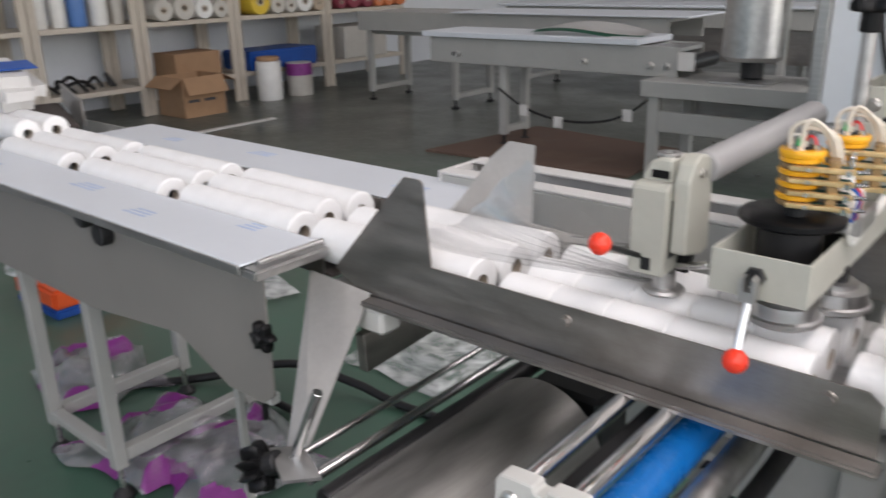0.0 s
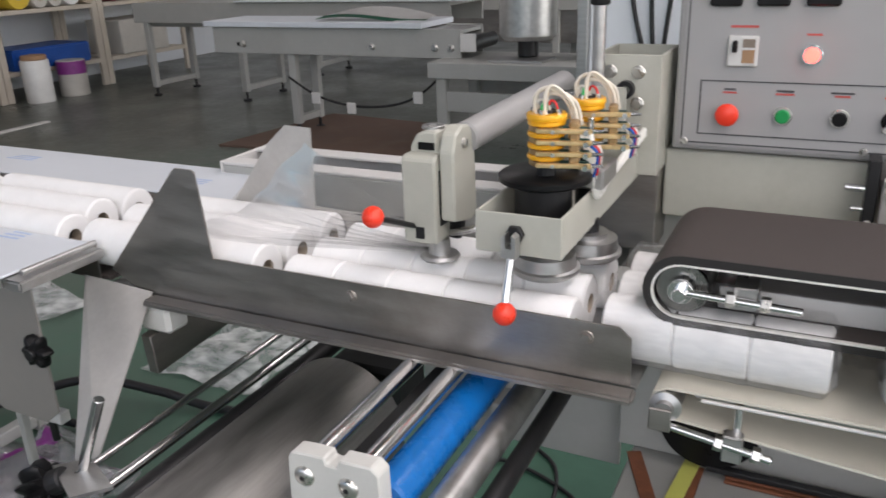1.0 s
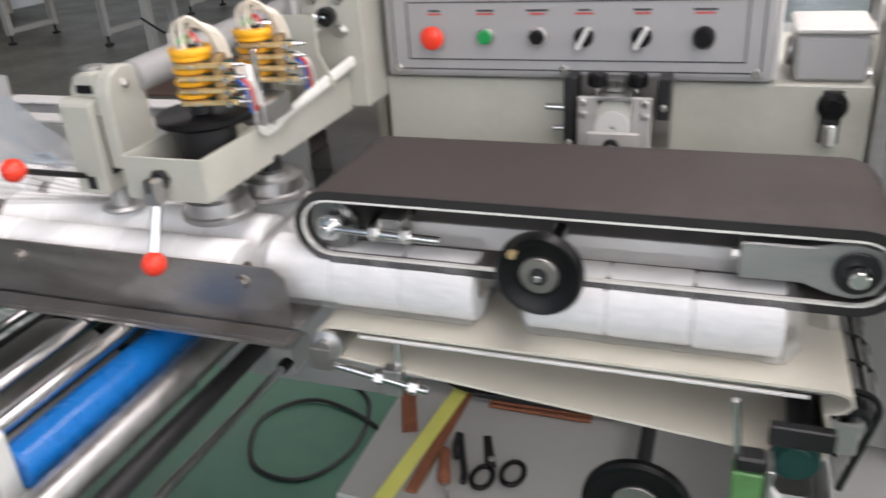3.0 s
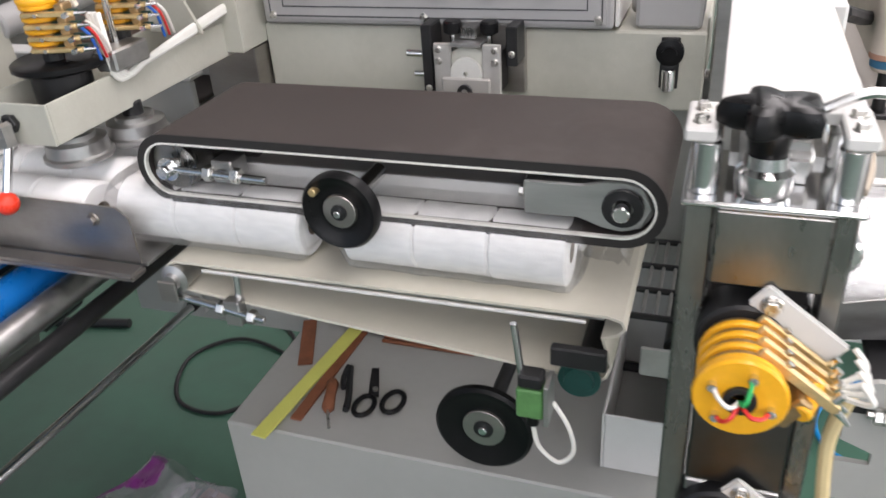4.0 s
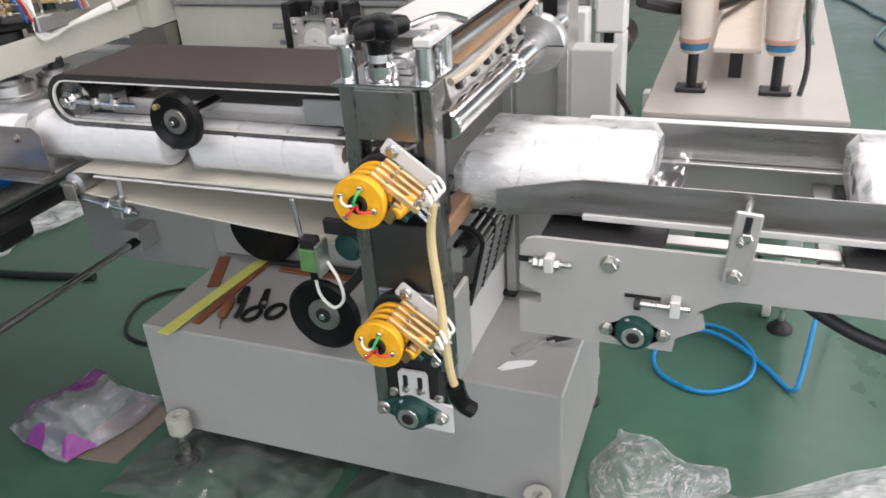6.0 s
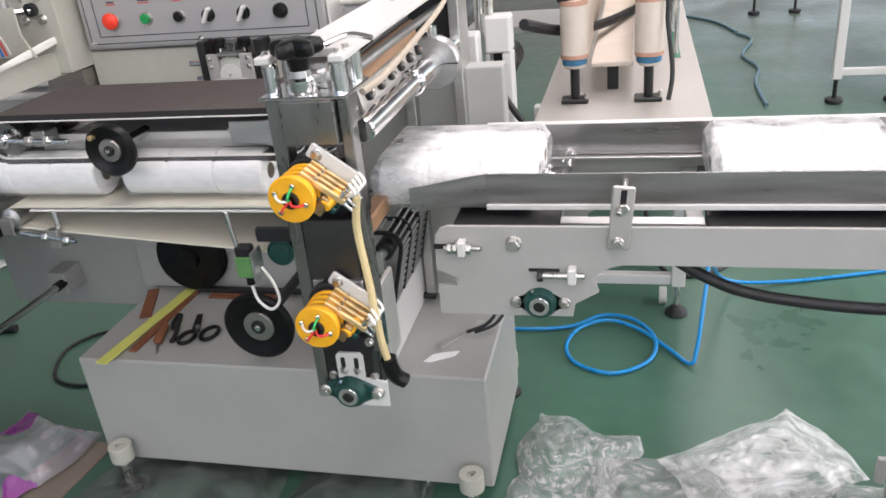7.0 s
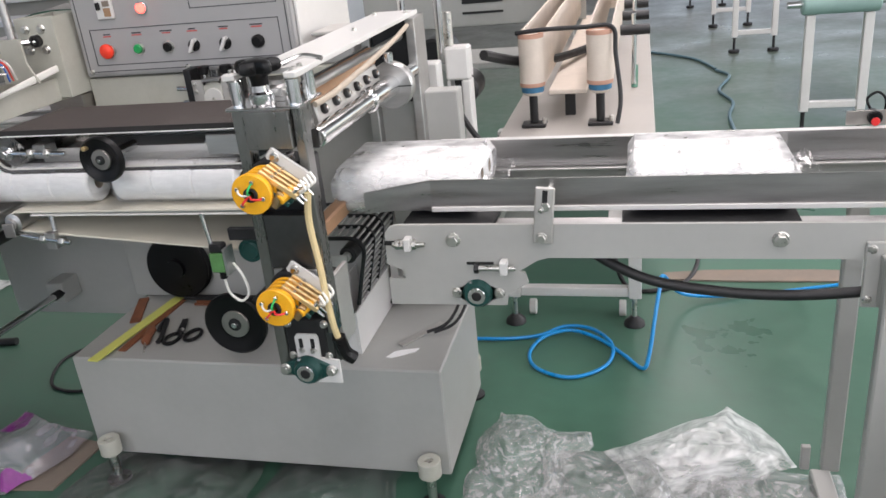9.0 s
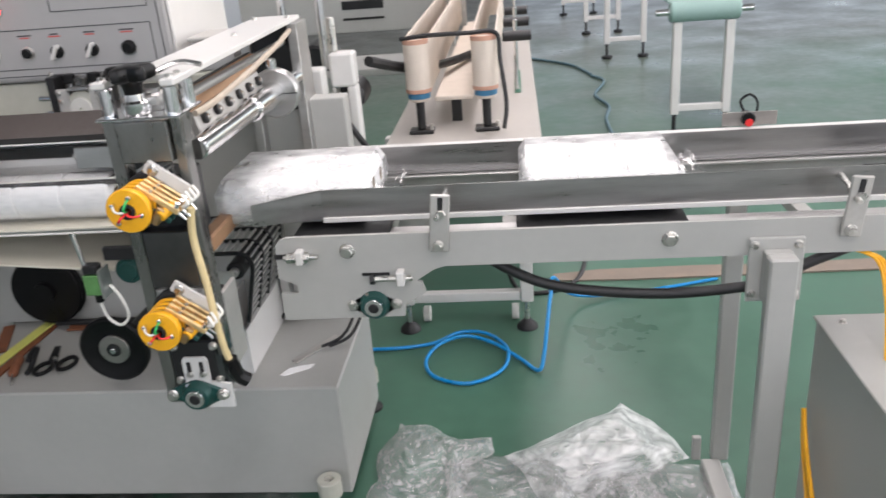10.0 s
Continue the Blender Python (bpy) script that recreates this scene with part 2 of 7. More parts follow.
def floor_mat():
    """Green epoxy paint, worn, with grey-brown dirt; the grey also rises leftward, far off and in front."""
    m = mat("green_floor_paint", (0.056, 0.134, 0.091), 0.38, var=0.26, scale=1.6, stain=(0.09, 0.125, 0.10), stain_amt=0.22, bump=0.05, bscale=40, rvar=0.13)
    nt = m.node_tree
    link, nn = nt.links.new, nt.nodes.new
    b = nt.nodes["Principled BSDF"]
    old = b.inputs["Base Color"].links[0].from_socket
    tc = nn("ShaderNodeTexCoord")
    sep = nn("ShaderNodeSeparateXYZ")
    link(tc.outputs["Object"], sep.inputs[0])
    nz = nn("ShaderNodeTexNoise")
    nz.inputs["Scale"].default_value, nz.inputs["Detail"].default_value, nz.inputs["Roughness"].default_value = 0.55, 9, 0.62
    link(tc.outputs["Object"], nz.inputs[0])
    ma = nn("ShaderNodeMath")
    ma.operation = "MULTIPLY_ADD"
    # grey grows towards negative x
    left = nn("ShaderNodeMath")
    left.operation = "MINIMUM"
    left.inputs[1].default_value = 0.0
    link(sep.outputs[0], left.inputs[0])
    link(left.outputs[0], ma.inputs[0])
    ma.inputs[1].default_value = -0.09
    # grey grows with y: the far floor's pale sheen put into the colour
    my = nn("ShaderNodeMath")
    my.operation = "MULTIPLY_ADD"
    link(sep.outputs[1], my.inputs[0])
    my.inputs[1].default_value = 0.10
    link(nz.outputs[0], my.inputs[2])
    # front floor, mostly out of view, greyed so the steel mirrors less green
    front_grey = nn("ShaderNodeMapRange")
    front_grey.inputs[1].default_value, front_grey.inputs[2].default_value, front_grey.inputs[3].default_value, front_grey.inputs[4].default_value = 0.9, 0.2, 0.0, 0.75
    link(sep.outputs[1], front_grey.inputs[0])
    # dirt noise and far sheen, plus the front greying
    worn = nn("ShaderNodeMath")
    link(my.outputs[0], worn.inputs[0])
    link(front_grey.outputs[0], worn.inputs[1])
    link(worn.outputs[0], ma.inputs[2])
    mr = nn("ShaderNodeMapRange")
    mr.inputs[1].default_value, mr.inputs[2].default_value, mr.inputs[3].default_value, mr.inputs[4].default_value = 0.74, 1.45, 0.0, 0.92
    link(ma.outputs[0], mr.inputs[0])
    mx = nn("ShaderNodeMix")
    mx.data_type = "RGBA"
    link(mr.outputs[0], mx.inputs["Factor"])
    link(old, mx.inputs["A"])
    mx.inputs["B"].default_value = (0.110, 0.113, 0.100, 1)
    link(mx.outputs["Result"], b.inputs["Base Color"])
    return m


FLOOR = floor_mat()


# ---- building helpers ----
def thing(name, at, label, category, group="", kind=""):
    ob = new(name)
    ob.empty_display_size = 0.05
    ob.location = at
    return tagged(ob, label, category, group, kind)


def part(name, bm, material, parent=None, label="", smooth=False, loc=None):
    """Links bm (in world metres) as one mesh under parent."""
    root = parent
    while root is not None and root.parent is not None:
        root = root.parent
    if root is not None:
        bmesh.ops.translate(bm, verts=bm.verts, vec=-root.location)
    elif loc is not None:
        bmesh.ops.translate(bm, verts=bm.verts, vec=-Vector(loc))
    me = bpy.data.meshes.new(name)
    bm.normal_update()
    bm.to_mesh(me)
    bm.free()
    for mm in (material if isinstance(material, (list, tuple)) else [material]):
        me.materials.append(mm)
    if smooth:
        for p in me.polygons:
            p.use_smooth = True
        me.set_sharp_from_angle(angle=radians(38))
    ob = new(name, me)
    if parent is not None:
        ob.parent = parent
    elif loc is not None:
        ob.location = loc
    if label:
        ob["label"] = label
    return ob


def box(x0, x1, y0, y1, z0, z1, bev=0.002, bm=None, seg=1):
    own = bmesh.new()
    r = bmesh.ops.create_cube(own, size=1)
    for v in own.verts:
        v.co = Vector(((x0 + x1) / 2 + v.co.x * (x1 - x0), (y0 + y1) / 2 + v.co.y * (y1 - y0), (z0 + z1) / 2 + v.co.z * (z1 - z0)))
    b = min(bev, 0.45 * min(abs(x1 - x0), abs(y1 - y0), abs(z1 - z0)))
    if b > 0:
        bmesh.ops.bevel(own, geom=own.edges[:], offset=b, segments=seg, affect="EDGES")
    return join(bm, own)


def join(bm, own):
    if bm is None:
        return own
    tmp = bpy.data.meshes.new("tmp")
    own.to_mesh(tmp)
    own.free()
    bm.from_mesh(tmp)
    bpy.data.meshes.remove(tmp)
    return bm


def turned(profile, p0, axis, seg=24, bm=None):
    """A body of revolution: profile of (distance along axis, radius) from p0 along axis."""
    own = bmesh.new()
    p0, axis = Vector(p0), Vector(axis).normalized()
    q = axis.to_track_quat("Z", "Y").to_matrix()
    rings = []
    for d, r in profile:
        if r <= 1e-6:
            rings.append([own.verts.new(p0 + axis * d)])
        else:
            rings.append([own.verts.new(p0 + q @ Vector((r * math.cos(2 * math.pi * i / seg), r * math.sin(2 * math.pi * i / seg), d))) for i in range(seg)])
    for a, b in zip(rings, rings[1:]):
        for i in range(seg):
            j = (i + 1) % seg
            if len(a) == 1 and len(b) == 1:
                continue
            if len(a) == 1:
                own.faces.new((a[0], b[j], b[i]))
            elif len(b) == 1:
                own.faces.new((a[i], a[j], b[0]))
            else:
                own.faces.new((a[i], a[j], b[j], b[i]))
    bmesh.ops.recalc_face_normals(own, faces=own.faces)
    return join(bm, own)


def rod(p0, p1, r, seg=16, bev=0.0, bm=None):
    p0, p1 = Vector(p0), Vector(p1)
    L = (p1 - p0).length
    b = min(bev or r * 0.15, L * 0.3)
    return turned([(0, 0), (0, r - b), (b, r), (L - b, r), (L, r - b), (L, 0)], p0, p1 - p0, seg, bm)


def ring(p0, p1, r, ri, seg=24, bm=None):
    p0, p1 = Vector(p0), Vector(p1)
    L = (p1 - p0).length
    b = min(0.1 * (r - ri), 0.2 * L)
    return turned([(0, ri), (0, r - b), (b, r), (L - b, r), (L, r - b), (L, ri), (0, ri)], p0, p1 - p0, seg, bm)


def prism(pts, axis, a, b, bev=0.0, bm=None):
    """A flat polygon in the plane across axis ('y': points are x, z; 'x': y, z; 'z': x, y), thick from a to b."""
    own = bmesh.new()

    def put(p, w):
        return {"y": (p[0], w, p[1]), "x": (w, p[0], p[1]), "z": (p[0], p[1], w)}[axis]
    f = own.faces.new([own.verts.new(put(p, a)) for p in pts])
    r = bmesh.ops.extrude_face_region(own, geom=[f])
    d = Vector(put((0, 0), b)) - Vector(put((0, 0), a))
    bmesh.ops.translate(own, verts=[v for v in r["geom"] if isinstance(v, bmesh.types.BMVert)], vec=d)
    bmesh.ops.recalc_face_normals(own, faces=own.faces)
    if bev:
        bmesh.ops.bevel(own, geom=own.edges[:], offset=bev, segments=1, affect="EDGES")
    return join(bm, own)


def smooth_path(pts, n=8):
    pts = [Vector(p) for p in pts]
    out = []
    for i in range(len(pts) - 1):
        a, b, c, d = pts[max(i - 1, 0)], pts[i], pts[i + 1], pts[min(i + 2, len(pts) - 1)]
        for k in range(n):
            t = k / n
            out.append(0.5 * ((2 * b) + (c - a) * t + (2 * a - 5 * b + 4 * c - d) * t * t + (3 * b - a - 3 * c + d) * t ** 3))
    out.append(pts[-1])
    return out


def tube(pts, r, seg=8, n=8, bm=None):
    own = bmesh.new()
    path = smooth_path(pts, n)
    rings = []
    side = None
    for i, p in enumerate(path):
        d = (path[min(i + 1, len(path) - 1)] - path[max(i - 1, 0)])
        d = d.normalized() if d.length > 1e-9 else Vector((0, 0, 1))
        if side is None:
            side = d.cross(Vector((0.3, 0.2, 1))).normalized()
        side = (side - d * side.dot(d)).normalized()
        up = d.cross(side)
        rings.append([own.verts.new(p + (side * math.cos(2 * math.pi * k / seg) + up * math.sin(2 * math.pi * k / seg)) * r) for k in range(seg)])
    for a, b in zip(rings, rings[1:]):
        for k in range(seg):
            own.faces.new((a[k], a[(k + 1) % seg], b[(k + 1) % seg], b[k]))
    own.faces.new(rings[0][::-1])
    own.faces.new(rings[-1])
    bmesh.ops.recalc_face_normals(own, faces=own.faces)
    return join(bm, own)


def loop_band(cpath, y0, y1, thick, bm=None):
    """A belt: closed loop of (x, z) with thickness, wide from y0 to y1."""
    own = bmesh.new()
    n = len(cpath)
    outer, inner = [], []
    for i in range(n):
        p, q = Vector(cpath[i - 1]), Vector(cpath[(i + 1) % n])
        d = (q - p).normalized()
        nrm = Vector((-d.y, d.x))
        c = Vector(cpath[i])
        outer.append(c + nrm * thick / 2)
        inner.append(c - nrm * thick / 2)
    vs = [[own.verts.new((c.x, y, c.y)) for c in row] for row in (outer, inner) for y in (y0, y1)]
    o0, o1, i0, i1 = vs
    for i in range(n):
        j = (i + 1) % n
        own.faces.new((o0[i], o0[j], o1[j], o1[i]))
        own.faces.new((i0[i], i1[i], i1[j], i0[j]))
        own.faces.new((o0[i], i0[i], i0[j], o0[j]))
        own.faces.new((o1[i], o1[j], i1[j], i1[i]))
    bmesh.ops.recalc_face_normals(own, faces=own.faces)
    return join(bm, own)


def stadium(x0, x1, z, r, n=12):
    pts = [(x0 - r * math.sin(math.pi * k / n), z - r * math.cos(math.pi * k / n)) for k in range(n + 1)]
    pts += [(x1 + r * math.sin(math.pi * k / n), z + r * math.cos(math.pi * k / n)) for k in range(n + 1)]
    return pts[::-1]


def hexnut(p, axis, r, h, bm=None):
    return turned([(0, 0), (0, r * 0.95), (h * 0.15, r), (h * 0.85, r), (h, r * 0.9), (h, 0)], p, axis, 6, bm)


def bolt(p, axis, r, parent, name="bolt"):
    """A hexagon head bolt with a washer on a surface."""
    p, axis = Vector(p), Vector(axis).normalized()
    bm = rod(p - axis * 0.003, p + axis * r * 0.25, r * 1.35, 14)
    hexnut(p + axis * r * 0.25, axis, r, r * 0.9, bm)
    return part(name, bm, BOLT, parent)


def crumple(name, corners, nx, ny, amp, seed, material, at, label, category, group="", freq=6.0, mats=None, pick=None, height=0.0):
    """A crumpled sheet over the four corners (ground outline), with folds."""
    bm = bmesh.new()
    c00, c10, c11, c01 = [Vector(c) for c in corners]
    grid = []
    off = Vector((seed * 3.7, seed * 1.3, seed * 0.7))
    rg = random.Random(seed)
    folds = []
    for k in range(14):
        a = rg.uniform(0, math.pi)
        f = 0.55 * 1.21 ** k
        folds.append((Vector((math.cos(a), math.sin(a), 0)), f, 0.10 / f ** 0.75))
    for j in range(ny + 1):
        row = []
        for i in range(nx + 1):
            u, v = i / nx, j / ny
            p = (c00 * (1 - u) + c10 * u) * (1 - v) + (c01 * (1 - u) + c11 * u) * v
            edge = min(u, 1 - u, v, 1 - v) * 4
            q = p * freq + off
            w = p + noise.noise_vector(p * freq * 0.35 + off) * 0.10
            fold = sum(k * abs(2 * ((w.dot(d) * freq * f) % 1.0) - 1) for d, f, k in folds)
            z = max(0.0, amp * (1.5 * fold - 0.35 + 0.3 * noise.noise(q))) * (0.35 + 0.65 * min(edge, 1)) + height * min(edge, 1) * (0.6 + 0.4 * noise.noise(p * 3 + off))
            dx = noise.noise_vector(q * 1.3 + Vector((9, 9, 9))) * amp * 0.8
            row.append(bm.verts.new((p.x + dx.x, p.y + dx.y, p.z + 0.002 + max(z, 0))))
        grid.append(row)
    for j in range(ny):
        for i in range(nx):
            f = bm.faces.new((grid[j][i], grid[j][i + 1], grid[j + 1][i + 1], grid[j + 1][i]))
            if pick:
                f.material_index = pick(i / nx, j / ny)
    ob = part(name, bm, mats or material, None, loc=at)
    for p in ob.data.polygons:
        p.use_smooth = True
    return tagged(ob, label, category, group)


# ---- the hall ----
def plain(name, bm, material, label, category):
    return tagged(part(name, bm, material, None), label, category, kind="structure")


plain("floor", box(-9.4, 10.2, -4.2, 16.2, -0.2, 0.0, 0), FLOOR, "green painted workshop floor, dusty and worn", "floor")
plain("ceiling", box(-9.4, 10.2, -4.2, 16.2, 4.9, 5.05, 0), CEIL, "plain grey workshop ceiling", "ceiling")
plain("wall_west", box(-9.4, -9.2, -4.2, 16.2, 0.0, 4.9, 0), WALLP, "pale painted wall behind the storage shelves", "wall")
# opening added out of view for the far lamp
_bm = box(-9.2, 1.2, 16.0, 16.2, 0.0, 4.9, 0)
box(8.8, 10.0, 16.0, 16.2, 0.0, 4.9, 0, _bm)
box(1.2, 8.8, 16.0, 16.2, 3.45, 4.9, 0, _bm)
plain("wall_north", _bm, WALLP, "plain pale wall with an unseen opening for the far light", "wall")
_bm = box(10.0, 10.2, -4.2, 16.2, 0.0, 1.3, 0)
box(10.0, 10.2, -4.2, 16.2, 4.1, 4.9, 0, _bm)
plain("wall_east", _bm, WALLP, "pale wall with a long band of windows", "wall")
_bm = box(-9.2, 10.0, -4.2, -4.0, 0.0, 1.6, 0)
box(-9.2, 10.0, -4.2, -4.0, 4.1, 4.9, 0, _bm)
plain("wall_south", _bm, WALLP, "pale wall with high windows", "wall")

# ---- machine base ----
base = thing("machine_base", (0.21, 1.54, 0), "grey enamelled steel machine base box on levelling feet", "machine base")
part("body", box(-0.326, 0.743, 1.318, 1.755, 0.062, 0.38, 0.004), GREY, base)
for _x, _y in ((-0.247, 1.275), (0.699, 1.275), (0.71, 1.79), (-0.24, 1.79)):
    ft = part("foot", ring((_x, _y, 0.095), (_x, _y, 0.142), 0.030, 0.012), CREAM, base, "cream levelling foot boss", True)
    part("stud", rod((_x, _y, 0.012), (_x, _y, 0.135), 0.012), BOLT, ft)
    part("pad", turned([(0, 0), (0, 0.034), (0.008, 0.034), (0.02, 0.016), (0.02, 0)], (_x, _y, 0.0), (0, 0, 1)), RUBBER, ft)
part("lower_wall", box(-0.36, 0.76, 1.70, 1.76, 0.384, 1.0, 0.003), GREY, base)
part("side_panel", box(-0.88, -0.365, 1.745, 1.76, 0.29, 0.86, 0.002), GREY, base)
pul = part("drive_pulley", turned([(0, 0), (0, 0.10), (0.006, 0.104), (0.012, 0.097), (0.022, 0.097), (0.03, 0.104), (0.036, 0.1), (0.036, 0.03), (0.05, 0.03), (0.05, 0)], (-0.163, 1.695, 0.50), (0, -1, 0), 40), BLACK, base, "large black drive pulley", True)
part("drive_belt", box(-0.16, 0.55, 1.655, 1.675, 0.392, 0.404, 0.002), RUBBER, base, "black rubber drive belt")

# ---- control cabinet ----
cab = thing("control_cabinet", (0.05, 1.8, 0.96), "grey control cabinet with buttons, knobs and a lit red lamp", "control cabinet")
part("body", box(-0.272, 0.368, 1.628, 2.02, 1.098, 1.60, 0.004), PANEL, cab)
part("lower_body", box(-0.285, 0.515, 1.645, 2.06, 0.96, 1.092, 0.003), CREAM, cab)
part("white_side", box(0.3695, 0.376, 1.64, 2.02, 1.10, 1.60, 0.001), WHITE, cab, "white painted cabinet side")
PY = 1.628


def outline(x0, x1, z0, z1, w, name, parent, y=PY, mat_=INK):
    bm = bmesh.new()
    box(x0, x1, y - 0.0012, y + 0.001, z1 - w, z1, 0, bm)
    box(x0, x1, y - 0.0012, y + 0.001, z0, z0 + w, 0, bm)
    box(x0, x0 + w, y - 0.0012, y + 0.001, z0 + w, z1 - w, 0, bm)
    box(x1 - w, x1, y - 0.0012, y + 0.001, z0 + w, z1 - w, 0, bm)
    return part(name, bm, mat_, parent)


plate = part("front_plate", box(-0.262, 0.358, PY - 0.004, PY + 0.001, 1.106, 1.59, 0.001), PANEL, cab)
PY = PY - 0.004
outline(-0.256, 0.352, 1.112, 1.585, 0.0022, "border_line", plate, PY)
outline(-0.228, 0.328, 1.129, 1.226, 0.002, "group_line", plate, PY)
outline(0.085, 0.33, 1.262, 1.45, 0.002, "group_line", plate, PY)
for _i, _x in enumerate((-0.177, -0.087, 0.002, 0.079, 0.170, 0.264)):
    z = 1.169
    bt = part("bezel", ring((_x, PY + 0.001, z), (_x, PY - 0.006, z), 0.0155, 0.010, 24), BOLT if _i < 3 else BLACK, plate, "", True)
    if _i == 0:
        part("button", turned([(0, 0.010), (0.012, 0.011), (0.014, 0.0195), (0.022, 0.0195), (0.026, 0.015), (0.027, 0)], (_x, PY, z), (0, -1, 0), 28), REDP, bt, "red mushroom stop button", True)
    elif _i in (1, 2):
        part("button", turned([(0, 0.012), (0.012, 0.012), (0.014, 0.010), (0.014, 0)], (_x, PY, z), (0, -1, 0), 24), GREENP if _i == 1 else BLACK, bt, "green push button" if _i == 1 else "black push button", True)
    elif _i in (3, 4):
        kb = part("knob", turned([(0, 0.0135), (0.014, 0.0125), (0.015, 0)], (_x, PY, z), (0, -1, 0), 24), BLACK, bt, "black selector knob", True)
        own = box(-0.004, 0.004, -0.024, -0.004, -0.019, 0.019, 0.002)
        bmesh.ops.transform(own, matrix=pose(_x, PY, z, 0, 28, 0), verts=own.verts)
        part("pointer", own, WHITE, kb, "white pointer")
    else:
        part("knob", turned([(0, 0.017), (0.012, 0.0165), (0.018, 0.012), (0.018, 0)], (_x, PY, z), (0, -1, 0), 24), BLACK, bt, "black speed knob", True)
    for k, (dz, w, m_) in enumerate(((0.042, 0.010 + 0.004 * (_i % 3), INK), (0.0365, 0.012 + 0.003 * (_i % 2), REDINK))):
        part("lettering", box(_x - w, _x + w, PY - 0.0012, PY + 0.001, 1.169 + dz - 0.0016, 1.169 + dz + 0.0016, 0), m_, plate)
_x, _z = -0.052, 1.273
lp = part("lamp_bezel", ring((_x, PY + 0.001, _z), (_x, PY - 0.008, _z), 0.0165, 0.0125), CHROME, plate, "", True)
part("lamp_lens", turned([(0, 0.0125), (0.012, 0.0125), (0.018, 0.009), (0.0195, 0)], (_x, PY, _z), (0, -1, 0), 24), LAMPRED, lp, "lit red pilot lamp", True)
part("lettering", box(-0.064, -0.040, PY - 0.0012, PY + 0.001, 1.304, 1.3075, 0), REDINK, plate)
sw = part("breaker", box(-0.186, -0.137, PY - 0.010, PY + 0.001, 1.252, 1.303, 0.002), WHITE, plate, "white circuit breaker with orange label")
part("toggle", box(-0.178, -0.170, PY - 0.022, PY - 0.008, 1.276, 1.296, 0.002), BLACK, sw)
part("sticker", box(-0.162, -0.142, PY - 0.0115, PY - 0.0095, 1.284, 1.298, 0), TAN, sw)
part("sticker", box(-0.162, -0.142, PY - 0.0115, PY - 0.0095, 1.258, 1.28, 0), CARDBOARD, sw)
part("lettering", box(-0.185, -0.140, PY - 0.0012, PY + 0.001, 1.316, 1.320, 0), REDINK, plate)
for _x in (-0.195, -0.12, -0.044):
    dsp = part("meter", box(_x - 0.026, _x + 0.026, PY - 0.012, PY + 0.001, 1.352, 1.404, 0.003), BLACK, plate, "black temperature controller")
    part("display", box(_x - 0.019, _x + 0.019, PY - 0.0135, PY - 0.0115, 1.376, 1.395, 0), TEALBELT, dsp)
for _x in (-0.25, 0.045, 0.345):
    bolt((_x, PY, 1.114), (0, -1, 0), 0.0055, plate, "screw")

# ---- top belt unit ----
tb = thing("top_belt_press", (0.15, 1.26, 0.975), "upper press conveyor with wide dark brown belt", "belt conveyor")
_pt = stadium(-0.163, 0.452, 1.021, 0.0448)
part("belt", loop_band(_pt, 1.148, 1.372, 0.011), BELTB, tb, "dark brown rubber belt", True)
_bm = loop_band(stadium(-0.163, 0.452, 1.021, 0.0448), 1.1445, 1.1478, 0.0115)
part("belt_edge", _bm, BELTEDGE, tb, "black belt edge", True)
part("steel_band", loop_band(stadium(-0.163, 0.452, 1.021, 0.0378), 1.1435, 1.150, 0.0026), WIREW, tb, "pale belt lining", True)
for _x in (-0.163, 0.452):
    pl = part("pulley", turned([(0, 0), (0, 0.034), (0.003, 0.036), (0.204, 0.036), (0.208, 0.034), (0.208, 0)], (_x, 1.158, 1.021), (0, 1, 0), 32), GROUND, tb, "", True)
    part("axle", rod((_x, 1.128, 1.021), (_x, 1.39, 1.021), 0.010), CHROME, pl, "", True)
# white and cut low: bright lower half and shadow above put into shape
part("side_plate", box(-0.12, 0.41, 1.20, 1.206, 0.982, 1.014, 0.001), WHITE, tb)
part("side_plate", box(-0.10, 0.40, 1.35, 1.356, 0.989, 1.048, 0.001), STEEL, tb)
part("cross_plate", box(-0.09, 0.39, 1.207, 1.345, 0.994, 1.0, 0.001), GALV, tb)
adj = part("adjuster_block", box(-0.098, -0.066, 1.15, 1.19, 1.004, 1.036, 0.002), STEEL, tb)
part("screw_rod", rod((-0.155, 1.145, 1.021), (-0.012, 1.145, 1.016), 0.0055), CHROME, adj, "", True)
for _x in (-0.105, -0.062):
    part("nut", hexnut((_x, 1.145, 1.0195), (1, 0, 0), 0.011, 0.012), BOLT, adj)
tip = part("hub_ring", ring((-0.163, 1.150, 1.021), (-0.163, 1.142, 1.021), 0.017, 0.009), CHROME, tb, "", True)
fork = part("tension_fork", prism([(0.335, 1.002), (0.335, 1.046), (0.405, 1.046), (0.43, 1.052), (0.452, 1.053), (0.474, 1.047), (0.486, 1.021), (0.474, 0.995), (0.452, 0.988), (0.43, 0.991), (0.40, 1.002)], "y", 1.15, 1.175, 0.002), STEEL, tb, "cast aluminium tension fork")
part("bearing_seal", ring((0.452, 1.149, 1.021), (0.452, 1.144, 1.021), 0.024, 0.012), BLACKM, fork, "", True)
part("axle_end", rod((0.452, 1.152, 1.021), (0.452, 1.143, 1.021), 0.010), BLACKM, fork)
bolt((0.335, 1.162, 1.026), (-1, 0, 0), 0.007, fork)


